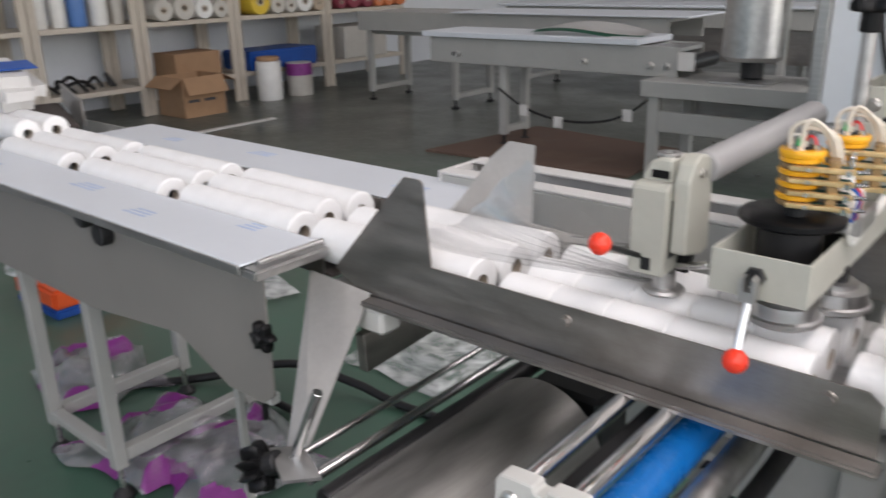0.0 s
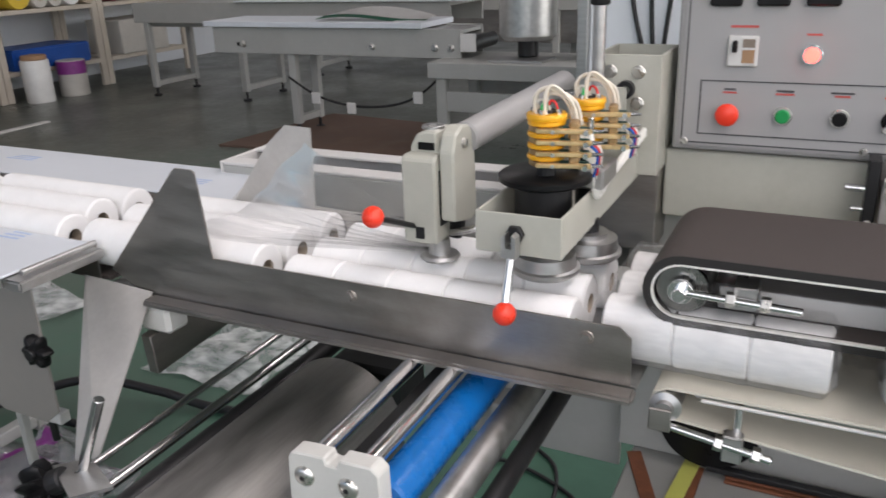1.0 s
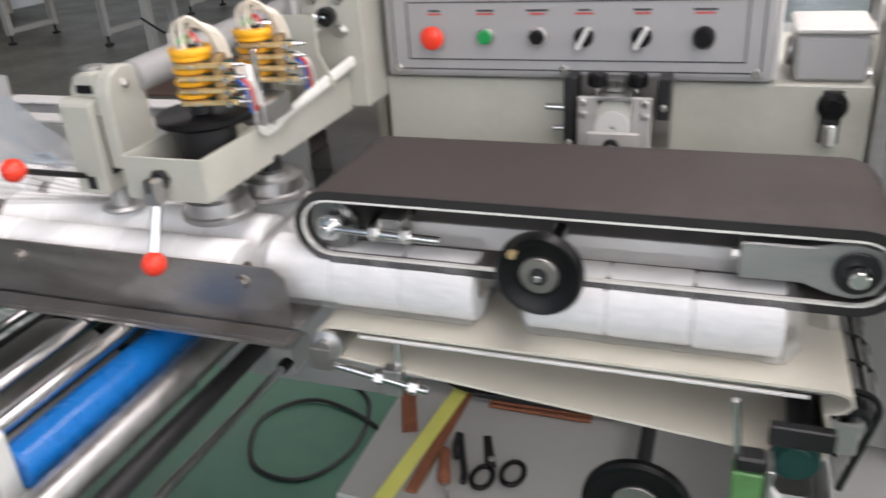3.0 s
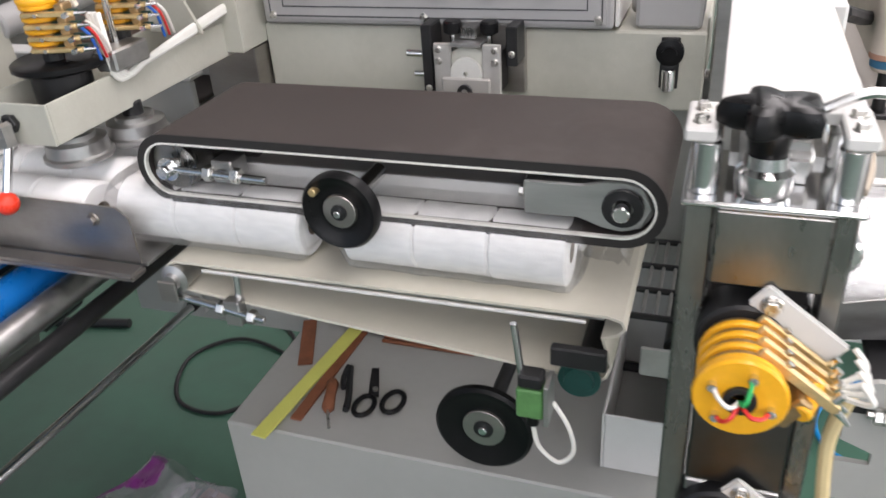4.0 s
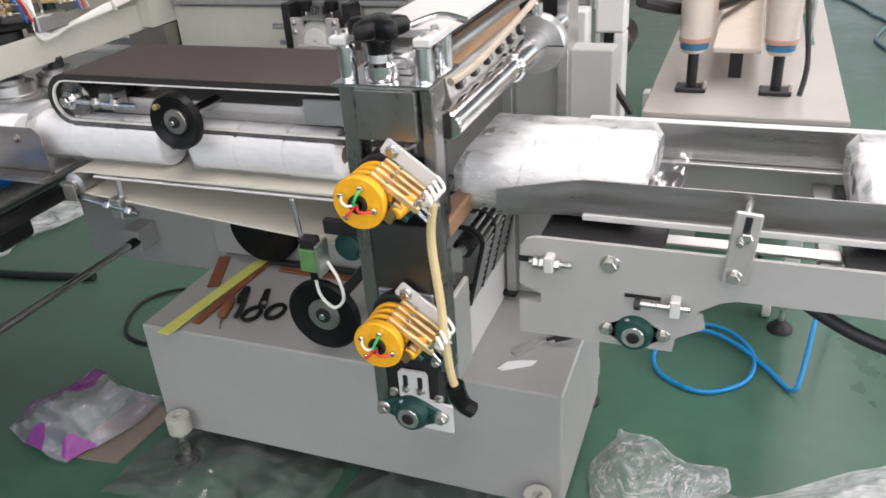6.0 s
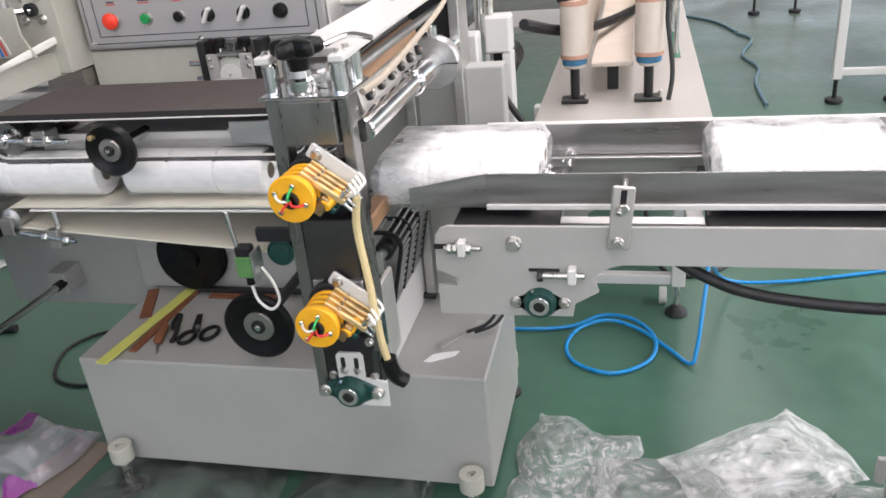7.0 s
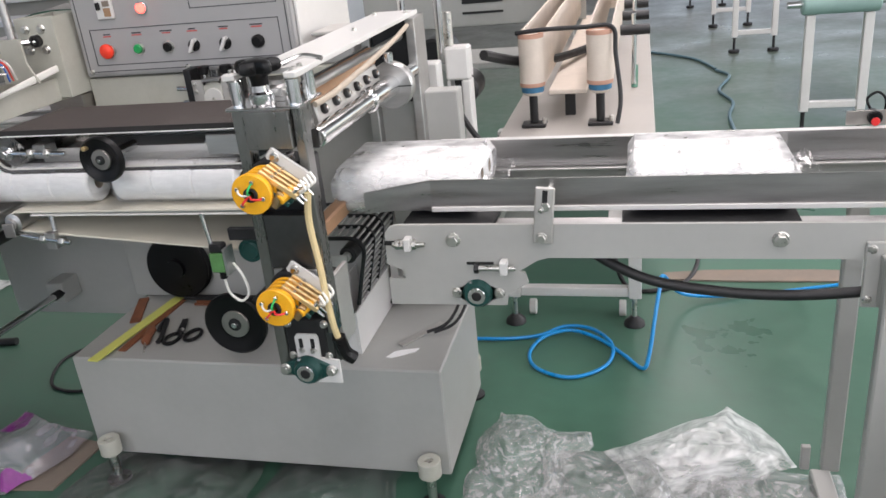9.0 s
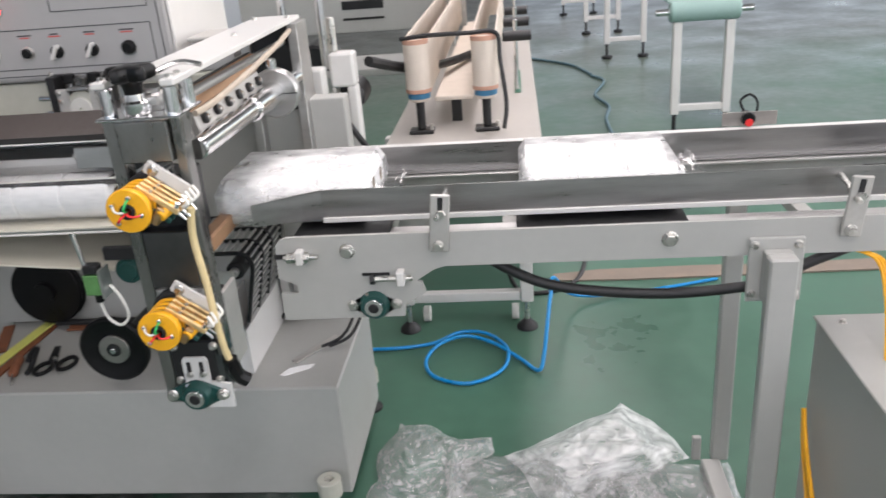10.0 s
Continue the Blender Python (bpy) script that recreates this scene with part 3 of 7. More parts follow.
def handwheel(c, r, parent):
    a = (0, -1, 0)
    th = part("hand_wheel", turned([(-0.006, 0), (-0.006, r * 0.9), (-0.002, r), (0.008, r), (0.013, r * 0.93), (0.011, r * 0.8), (0.004, r * 0.62), (0.004, r * 0.48), (0.004, 0)], c, a, 48), BLACK, parent, "glossy black dished hand wheel", True)
    part("hub_plate", ring(Vector(c) + Vector((0, -0.003, 0)), Vector(c) + Vector((0, -0.0095, 0)), r * 0.44, r * 0.2, 32), DARKSTEEL, th, "dull grey hub disc", True)
    part("hub", turned([(0.003, 0), (0.003, r * 0.22), (0.012, r * 0.2), (0.013, 0)], c, a, 24), BLACKM, th, "", True)
    part("axle_end", rod(Vector(c) + Vector((0, 0.05, 0)), Vector(c) + Vector((0, -0.018, 0)), r * 0.09), CHROME, th, "", True)
    return th


w1 = handwheel((0.128, 1.084, 1.019), 0.050, tb)
part("shaft", rod((0.128, 1.09, 1.019), (0.128, 1.20, 1.019), 0.011), CHROME, w1, "", True)
part("grip", rod((0.1, 1.081, 1.046), (0.1, 1.065, 1.046), 0.005), BRASS, w1)
w2 = handwheel((0.228, 1.292, 0.519), 0.0845, base)
part("shaft", rod((0.228, 1.297, 0.519), (0.228, 1.69, 0.519), 0.013), BLACKM, w2, "", True)

# ---- lower cream belt ----
lb = thing("lower_belt_conveyor", (0.14, 1.25, 0.80), "cream coloured lower conveyor belt carrying wrapped rolls", "belt conveyor")
_loop = [(-0.165, 0.891), (0.445, 0.893), (0.462, 0.888), (0.466, 0.878), (0.458, 0.868), (0.44, 0.862), (0.452, 0.82), (0.446, 0.802), (0.43, 0.793), (0.41, 0.797), (0.10, 0.823), (-0.16, 0.846), (-0.178, 0.852), (-0.187, 0.866), (-0.182, 0.882)]
part("belt", loop_band(_loop[::-1], 1.112, 1.40, 0.004), BELTC, lb, "cream conveyor belt", True)
part("bed_plate", box(-0.13, 0.44, 1.125, 1.39, 0.878, 0.887, 0.001), STEEL, lb)
rl = part("front_roller", rod((-0.165, 1.10, 0.868), (-0.165, 1.41, 0.868), 0.0195), STEEL, lb, "", True)
part("roller_cap", turned([(0, 0), (0, 0.021), (0.006, 0.022), (0.010, 0.013), (0.018, 0.012), (0.018, 0)], (-0.165, 1.108, 0.868), (0, -1, 0)), STEEL, rl, "", True)
part("bearing_block", box(-0.184, -0.154, 1.086, 1.0895, 0.838, 0.872, 0.002), DARKSTEEL, rl, "dark square bearing block")
part("drive_roller", rod((0.425, 1.12, 0.812), (0.425, 1.40, 0.812), 0.0175), BLACKM, lb, "", True)
part("drive_cap", turned([(0, 0), (0, 0.027), (0.004, 0.027), (0.004, 0.02), (0.009, 0.018), (0.009, 0)], (0.415, 1.105, 0.802), (0, -1, 0), 28), BEARING, lb, "dark green pulley cap", True)
blk = part("tension_block", box(-0.088, -0.062, 1.095, 1.115, 0.806, 0.846, 0.002), STEEL, lb)
part("tension_rod", rod((-0.165, 1.10, 0.842), (-0.025, 1.098, 0.822), 0.0055), CHROME, blk, "", True)
for _x in (-0.098, -0.05):
    part("nut", hexnut((_x, 1.099, 0.8325 - (_x + 0.1) * 0.14), (1, 0, -0.14), 0.011, 0.011), BOLT, blk)
part("hanger", rod((-0.072, 1.115, 0.835), (-0.072, 1.12, 0.885), 0.006), CHROME, blk)
part("edge_trim", box(-0.12, 0.42, 1.1065, 1.1115, 0.8825, 0.8865, 0.001), WHITE, lb)

# ---- sealing head post ----
sp = thing("sealing_head", (0.60, 1.0, 0.38), "cross sealing head with chrome housing and black star knob", "sealing head")
for _x, _z in ((0.525, 0.60), (0.639, 0.70)):
    part("column", box(_x, _x + (0.024 if _x < 0.6 else 0.018), 0.934, 0.966, _z, 1.142, 0.002), GROUND, sp, "ground steel guide column")
cap = part("top_block", box(0.5505, 0.638, 0.922, 1.03, 1.072, 1.141, 0.002), GROUND, sp, "polished steel block")
part("cap_flange", box(0.522, 0.660, 0.920, 1.034, 1.1425, 1.148, 0.002), CHROME, cap)
for _x in (0.538, 0.645):
    for _y in (0.945, 1.015):
        part("pillar", rod((_x, _y, 1.147), (_x, _y, 1.193), 0.012), CHROME, cap, "", True)
part("inner_block", box(0.556, 0.628, 0.955, 1.03, 1.149, 1.185, 0.012, seg=3), STEEL, cap, "rounded bright steel block", True)
part("collar", turned([(0, 0), (0, 0.021), (0.006, 0.023), (0.02, 0.023), (0.024, 0.018), (0.034, 0.017), (0.034, 0)], (0.584, 0.948, 1.1485), (0, 0, 1), 28), CHROME, cap, "chrome collar", True)


def star_knob(parent, c, axis, r, h, lobes=6, material=BLACK):
    c, axis = Vector(c), Vector(axis).normalized()
    q = axis.to_track_quat("Z", "Y").to_matrix()
    own = bmesh.new()
    seg = lobes * 8
    rows = []
    for d, s in ((0.0, 0.80), (h * 0.15, 0.97), (h * 0.6, 1.0), (h * 0.9, 0.9), (h, 0.7)):
        rows.append([own.verts.new(c + q @ Vector(((r * s * (0.79 + 0.21 * math.cos(lobes * a)) * math.cos(a)), (r * s * (0.79 + 0.21 * math.cos(lobes * a)) * math.sin(a)), d))) for a in [2 * math.pi * k / seg for k in range(seg)]])
    for a, b in zip(rows, rows[1:]):
        for k in range(seg):
            own.faces.new((a[k], a[(k + 1) % seg], b[(k + 1) % seg], b[k]))
    own.faces.new(rows[0][::-1])
    own.faces.new(rows[-1])
    bmesh.ops.recalc_face_normals(own, faces=own.faces)
    return part("star_knob", own, material, parent, "black plastic star knob", True)


kn = star_knob(cap, (0.584, 0.948, 1.203), (0, 0, 1), 0.043, 0.024, 5)
part("knob_stem", turned([(0, 0.014), (0.02, 0.017), (0.026, 0.022), (0.026, 0)], (0.584, 0.948, 1.178), (0, 0, 1), 24), BLACK, kn, "", True)
# bridge plate on top
part("bridge_plate", prism([(0.545, 0.985), (0.658, 0.985), (0.658, 1.76), (0.545, 1.76)], "z", 1.194, 1.204, 0.001), WHITE, sp, "white enamelled bridge plate")
for _a, _b in ((0.520, 0.5445), (0.636, 0.660)):
    part("bridge_ear", box(_a, _b, 0.932, 1.0, 1.1935, 1.2045, 0.002), WHITE, sp)
for _x, _y in ((0.532, 0.95), (0.532, 0.98), (0.648, 0.95), (0.648, 0.98), (0.56, 1.70), (0.643, 1.70), (0.60, 1.42)):
    bolt((_x, _y, 1.2045), (0, 0, 1), 0.0055, sp)
part("lever", tube([(0.62, 0.97, 1.212), (0.655, 0.985, 1.222), (0.69, 0.985, 1.216)], 0.0045), CHROME, sp, "", True)
for _x in (0.525, 0.648):
    part("far_column", box(_x, _x + 0.024, 1.665, 1.765, 0.40, 1.193, 0.002), STEEL, sp, "ground steel guide column")
part("far_block", box(0.5495, 0.6475, 1.68, 1.76, 0.98, 1.19, 0.002), BLACKM, sp)
# moving parts
part("upper_slide", box(0.551, 0.638, 0.955, 1.028, 0.925, 1.040, 0.003), BLACKM, sp, "black sliding block")
_sc = part("spring_screw", rod((0.597, 0.968, 1.03), (0.597, 0.968, 1.073), 0.010), CHROME, sp, "", True)
part("spring", tube([(0.597 + 0.016 * math.cos(a), 0.968 + 0.016 * math.sin(a), 1.041 + 0.0017 * a) for a in [0.9 * k for k in range(21)]], 0.0028, 6, 2), STEEL, _sc, "coil spring", True)
part("dark_plate", box(0.5505, 0.638, 0.928, 0.952, 0.842, 0.948, 0.002), SLATE, sp, "dark bare steel cover plate")
part("silver_bar", box(0.5505, 0.638, 0.931, 0.955, 0.806, 0.838, 0.002), STEEL, sp, "bright steel cross bar")
lowb = part("lower_slide", box(0.551, 0.638, 0.955, 1.03, 0.61, 0.80, 0.003), BLACKM, sp, "black lower sliding block")
pm = part("pivot_mount", box(0.553, 0.637, 0.925, 0.957, 0.637, 0.735, 0.003), BLACKM, sp, "black pivot mount")
for _x in (0.562, 0.637):
    for _z in (0.655, 0.725):
        bolt((_x, 0.925, _z), (0, -1, 0), 0.006, pm, "screw")
br = part("bracket_plate", prism([(0.575, 0.60), (0.575, 0.70), (0.58, 0.706), (0.618, 0.706), (0.623, 0.70), (0.623, 0.655), (0.66, 0.65), (0.66, 0.60)], "y", 0.917, 0.922), WHITE, sp, "white slotted bracket")
for _x in (0.587, 0.611):
    part("slot", box(_x - 0.004, _x + 0.004, 0.9155, 0.918, 0.672, 0.697, 0.001), BLACKM, br)
    bolt((_x, 0.917, 0.672), (0, -1, 0), 0.0055, br, "screw")


def flange_bearing(parent, c, r=0.030, span=0.048):
    c = Vector(c)
    pts = []
    for k in range(40):
        a = 2 * math.pi * k / 40
        x, z = math.cos(a), math.sin(a)
        rr = r + (span + 0.012 - r) * abs(x) ** 2.6
        pts.append((c.x + rr * x, c.z + min(r, rr) * z * (1 - 0.30 * abs(x) ** 3)))
    b = part("bearing_housing", prism(pts, "y", c.y + 0.012, c.y, 0.003), BEARING, parent, "dark green cast flange bearing")
    part("bearing_boss", turned([(0, r), (0.006, r * 0.95), (0.014, r * 0.78), (0.014, r * 0.55)], c, (0, -1, 0), 32), BEARING, b, "", True)
    part("inner_ring", ring(c + Vector((0, -0.008, 0)), c + Vector((0, -0.018, 0)), r * 0.58, r * 0.34), CHROME, b, "", True)
    part("shaft_end", rod(c + Vector((0, 0.03, 0)), c + Vector((0, -0.020, 0)), r * 0.34), BLACKM, b)
    part("grease_nipple", rod(c + Vector((-r * 0.3, -0.006, r * 0.8)), c + Vector((-r * 0.36, -0.014, r * 0.98)), 0.003), CHROME, b)
    for s in (-1, 1):
        bolt(c + Vector((s * span, 0, 0)), (0, -1, 0), 0.0085, b)
    return b


flange_bearing(sp, (0.595, 0.913, 0.630))
# shafts, flange and sealing bars across the line
part("cross_shaft", rod((0.655, 0.985, 1.075), (0.655, 1.66, 1.065), 0.020), CHROME, sp, "polished cross shaft", True)
part("shaft_sleeve", rod((0.655, 1.29, 1.070), (0.655, 1.465, 1.067), 0.026), CHROME, sp, "", True)
fl = part("flange_disc", turned([(0, 0.02), (0, 0.052), (0.004, 0.055), (0.03, 0.055), (0.034, 0.052), (0.034, 0.02)], (0.655, 1.46, 1.066), (0, 1, 0), 40), STEEL, sp, "split steel flange disc", True)
part("set_screw", rod((0.655, 1.475, 1.118), (0.655, 1.475, 1.142), 0.011), CHROME, fl, "", True)
part("tie_rod", rod((0.63, 1.03, 1.155), (0.63, 1.67, 1.15), 0.0085), STEEL, sp, "", True)
part("back_shaft", rod((0.585, 1.03, 1.12), (0.585, 1.68, 1.12), 0.017), CHROME, sp, "", True)
part("wire_loom", tube([(0.662, 0.99, 1.135), (0.674, 1.05, 1.140), (0.676, 1.2, 1.150), (0.674, 1.33, 1.158), (0.668, 1.5, 1.168), (0.655, 1.66, 1.178)], 0.0058), CARD, sp, "braided grey wire loom", True)
part("flange_split", box(0.601, 0.709, 1.4585, 1.4605, 1.065, 1.0675, 0), BLACKM, fl)
_jaw = pose(0.628, 0, 1.072, 0, 168, 0)


def jaw_part(name, bm, material, parent, label=""):
    bmesh.ops.transform(bm, matrix=_jaw, verts=bm.verts)
    return part(name, bm, material, parent, label)


seal = jaw_part("jaw_holder", box(-0.012, 0.012, 1.06, 1.45, -0.050, -0.006, 0.003), GALV, sp, "pale grey sealing jaw holder")
jaw_part("seal_bar", box(-0.014, 0.009, 1.05, 1.455, -0.088, -0.0505, 0.003), COPPER, seal, "copper brown sealing bar")
jaw_part("bar_edge", box(-0.008, 0.004, 1.05, 1.455, -0.092, -0.0885, 0.001), BLACKM, seal)
for k in range(6):
    jaw_part("clamp_screw", rod((-0.011, 1.09 + 0.066 * k, -0.030), (-0.021, 1.09 + 0.066 * k, -0.030), 0.0105, 14), BLACKM, seal, "black clamp screw")
    jaw_part("screw_head", rod((-0.0205, 1.09 + 0.066 * k, -0.030), (-0.026, 1.09 + 0.066 * k, -0.030), 0.006, 10), CHROME, seal)
part("lower_seal_bar", box(0.572, 0.604, 1.05, 1.60, 0.838, 0.872, 0.004), COPPER, sp, "copper brown lower sealing bar")
part("side_frame", box(0.6385, 0.647, 0.99, 1.06, 0.64, 0.80, 0.002), GALV, sp)


# ---- slip rings ----
def slip_ring(c, axis, r, length, arm_dir, label, rings=4, cover=True):
    """Yellow slip ring drum with bronze tracks and a stack of brass brush arms to one side."""
    c, axis, side = Vector(c), Vector(axis).normalized(), Vector(arm_dir).normalized()
    th = thing("slip_ring", c, label, "slip ring", "slip rings of the sealing machine")
    step = length / rings
    part("end_disc", turned([(0, 0.012), (0, r * 1.05), (0.003, r * 1.08), (0.007, r * 1.08), (0.009, r * 1.03), (0.009, 0.012)], c, -axis, 36), YELLOW, th, "yellow plastic end disc", True)
    part("bore", ring(c, c - axis * 0.013, 0.013, 0.008), BLACKM, th, "", True)
    for k in range(rings):
        a = c + axis * (k * step)
        part("spacer", ring(a, a + axis * step * 0.45, r * 1.02, 0.012, 36), YELLOW, th, "", True)
        part("track", ring(a + axis * step * 0.45, a + axis * step, r * 0.93, 0.012, 36), BRONZE, th, "bronze contact ring", True)
    nrm = (axis.cross(side)).normalized()
    if nrm.dot(Vector((0, -1, 1))) < 0:
        nrm = -nrm
    up = nrm
    m3 = Matrix((side, axis, nrm)).transposed().to_4x4()

    def local(bm):
        m3.translation = c
        bmesh.ops.transform(bm, matrix=m3, verts=bm.verts)
        return bm
    for k in range(rings):
        a = k * step + step * 0.72
        am = part("brush_arm", local(box(-0.012, 0.066, a - step * 0.2, a + step * 0.2, r * 0.86, r * 0.86 + 0.010, 0.0015)), BRASS, th, "brass brush holder arm")
        part("terminal", local(turned([(0, 0), (0, 0.004), (0.009, 0.004), (0.009, 0)], (0.058, a, r * 0.86 + 0.010), (0, 0, 1), 8)), CHROME, am)
        part("screw", local(turned([(0, 0), (0, 0.003), (0.003, 0.003), (0.003, 0)], (0.012, a, r * 0.86 + 0.010), (0, 0, 1), 8)), BOLT, am)
        part("lower_arm", local(box(0.010, 0.062, a - step * 0.17, a + step * 0.17, r * 0.25, r * 0.25 + 0.009, 0.0015)), BEARING, th, "dark green brush arm")
        part("solder_lug", local(turned([(0, 0), (0, 0.0035), (0.016, 0.002), (0.016, 0)], (0.066, a, r * 0.86 + 0.004), (1, 0, -0.2), 8)), CHROME, am)
    part("arm_block", local(box(0.034, 0.048, 0.0, length, -r * 0.1, r * 0.86 - 0.0005, 0.002)), BRONZE, th, "brown insulating block")
    for k, (m_, ang) in enumerate(((WIRER, 0.4), (WIREG, 1.9), (WIREW, 3.3), (WIRER, 4.6))):
        v = Vector(side) * math.cos(ang) + up * math.sin(ang)
        part("wire", tube([c - axis * 0.012, c - axis * 0.026 + v * r * 0.25, c - axis * 0.022 + v * r * 0.55, c - axis * 0.008 + v * r * 0.72], 0.0019, 6), m_, th)
        part("solder", rod(c - axis * 0.008 + v * r * 0.72, c - axis * 0.016 + v * r * 0.72, 0.004, 8), CHROME, th)
    return th


slA = slip_ring((0.583, 0.852, 1.017), (0, 1, 0), 0.034, 0.062, (0.80, 0, -0.60), "yellow slip ring with brass brush arms, above")
slB = slip_ring((0.586, 0.852, 0.800), (0, 1, 0), 0.034, 0.062, (0.80, 0, -0.60), "yellow slip ring with brass brush arms, below")
for s_, z_ in ((slA, 1.017), (slB, 0.80)):
    part("mount_disc", ring((0.584, 0.915, z_), (0.584, 0.958, z_), 0.040, 0.01, 32), BLACKM, s_, "black mounting flange", True)
    own = box(-0.012, 0.075, 0, 0.005, -0.013, 0.013, 0.004, seg=2)
    bmesh.ops.transform(own, matrix=pose(0.600, 0.916, z_ + 0.046, 0, 37, 0), verts=own.verts)
    hp = part("holder_plate", own, WHITE, s_, "white rounded holder plate")
    bolt((0.602, 0.916, z_ + 0.044), (0, -1, 0), 0.007, hp, "screw")
    part("yellow_cap", rod((0.628, 0.853, z_ - 0.014), (0.642, 0.885, z_ - 0.004), 0.0095), YELLOW, s_, "yellow end cap", True)
    for k in range(4):
        part("lead", tube([(0.668, 0.862 + 0.015 * k, z_ + 0.018), (0.678, 0.855 + 0.015 * k, z_ + 0.004), (0.660, 0.872 + 0.006 * k, z_ - 0.006)], 0.0026, 6), WIREW, s_)
part("cable", tube([(0.668, 0.885, 1.005), (0.660, 0.888, 0.95), (0.668, 0.885, 0.86), (0.672, 0.882, 0.80), (0.676, 0.885, 0.74), (0.682, 0.89, 0.705)], 0.0062), WIREY, slA, "cream sheathed cable", True)
part("cable_boot", tube([(0.680, 0.888, 0.72), (0.686, 0.893, 0.685), (0.70, 0.90, 0.668)], 0.0135), BLACK, slB, "black rubber boot", True)

# proximity sensor hanging beside the belt
sn = thing("limit_sensor", (0.365, 1.055, 0.79), "small green sensor box on a bracket with white cable", "sensor")
part("body", box(0.348, 0.381, 1.045, 1.072, 0.775, 0.818, 0.002), GREENBOX, sn)
part("clip", box(0.383, 0.389, 1.04, 1.078, 0.77, 0.83, 0.001), STEEL, sn)
part("gland", rod((0.366, 1.058, 0.775), (0.366, 1.058, 0.757), 0.008), BLACK, sn)
part("feeler", rod((0.352, 1.058, 0.835), (0.344, 1.058, 0.905), 0.0045), CHROME, sn)
part("head", box(0.35, 0.38, 1.046, 1.071, 0.819, 0.838, 0.003), BLACKM, sn)
part("cable", tube([(0.366, 1.058, 0.76), (0.374, 1.055, 0.725), (0.40, 1.05, 0.708), (0.418, 1.055, 0.725), (0.41, 1.06, 0.76), (0.39, 1.065, 0.79)], 0.003), WIREW, sn, "white cable", True)
part("arm", box(0.383, 0.45, 1.078, 1.092, 0.835, 0.862, 0.002), BLACKM, sn)


# ---- rolls and packs ----
def roll_mesh(length, r, seed):
    rng = random.Random(seed)
    own = bmesh.new()
    seg, n = 32, 6
    rows = []
    prof = [(0.0, 0.0155), (0.0, r - 0.004), (0.003, r)] + [(length * k / n, r) for k in range(1, n)] + [(length - 0.003, r), (length, r - 0.004), (length, 0.0155), (length - 0.03, 0.0155)]
    flat = rng.uniform(0, 6.28)
    for x, rr in prof:
        row = []
        for k in range(seg):
            a = 2 * math.pi * k / seg
            w = rr
            if rr > 0.02:
                w = rr * (1 + 0.012 * noise.noise(Vector((x * 30 + seed, math.cos(a) * 1.5, math.sin(a) * 1.5))) - 0.018 * max(0, math.cos(a - flat)) ** 4)
            row.append(own.verts.new((x, w * math.cos(a), w * math.sin(a))))
        rows.append(row)
    for i, (a, b) in enumerate(zip(rows, rows[1:])):
        for k in range(seg):
            f = own.faces.new((a[k], a[(k + 1) % seg], b[(k + 1) % seg], b[k]))
            f.material_index = 1 if i >= len(rows) - 2 else 0
    bmesh.ops.recalc_face_normals(own, faces=own.faces)
    me = bpy.data.meshes.new("roll")
    own.to_mesh(me)
    own.free()
    me.materials.append(PAPER)
    me.materials.append(CARD)
    for p in me.polygons:
        p.use_smooth = True
    me.set_sharp_from_angle(angle=radians(28))
    return me


RR = 0.0452
ROLLS = [roll_mesh(0.0985, RR, k) for k in range(4)]
LOGS = [roll_mesh(0.41, RR, 10 + k) for k in range(3)]


def add_roll(parent, at, k, name="roll"):
    ob = new(name, (LOGS if name == "log" else ROLLS)[k % (3 if name == "log" else 4)])
    ob.parent = parent
    ob.matrix_local = Matrix.Translation(Vector(at) - parent.location) @ Euler((0.7 * k, 0, 0)).to_matrix().to_4x4()
    return ob


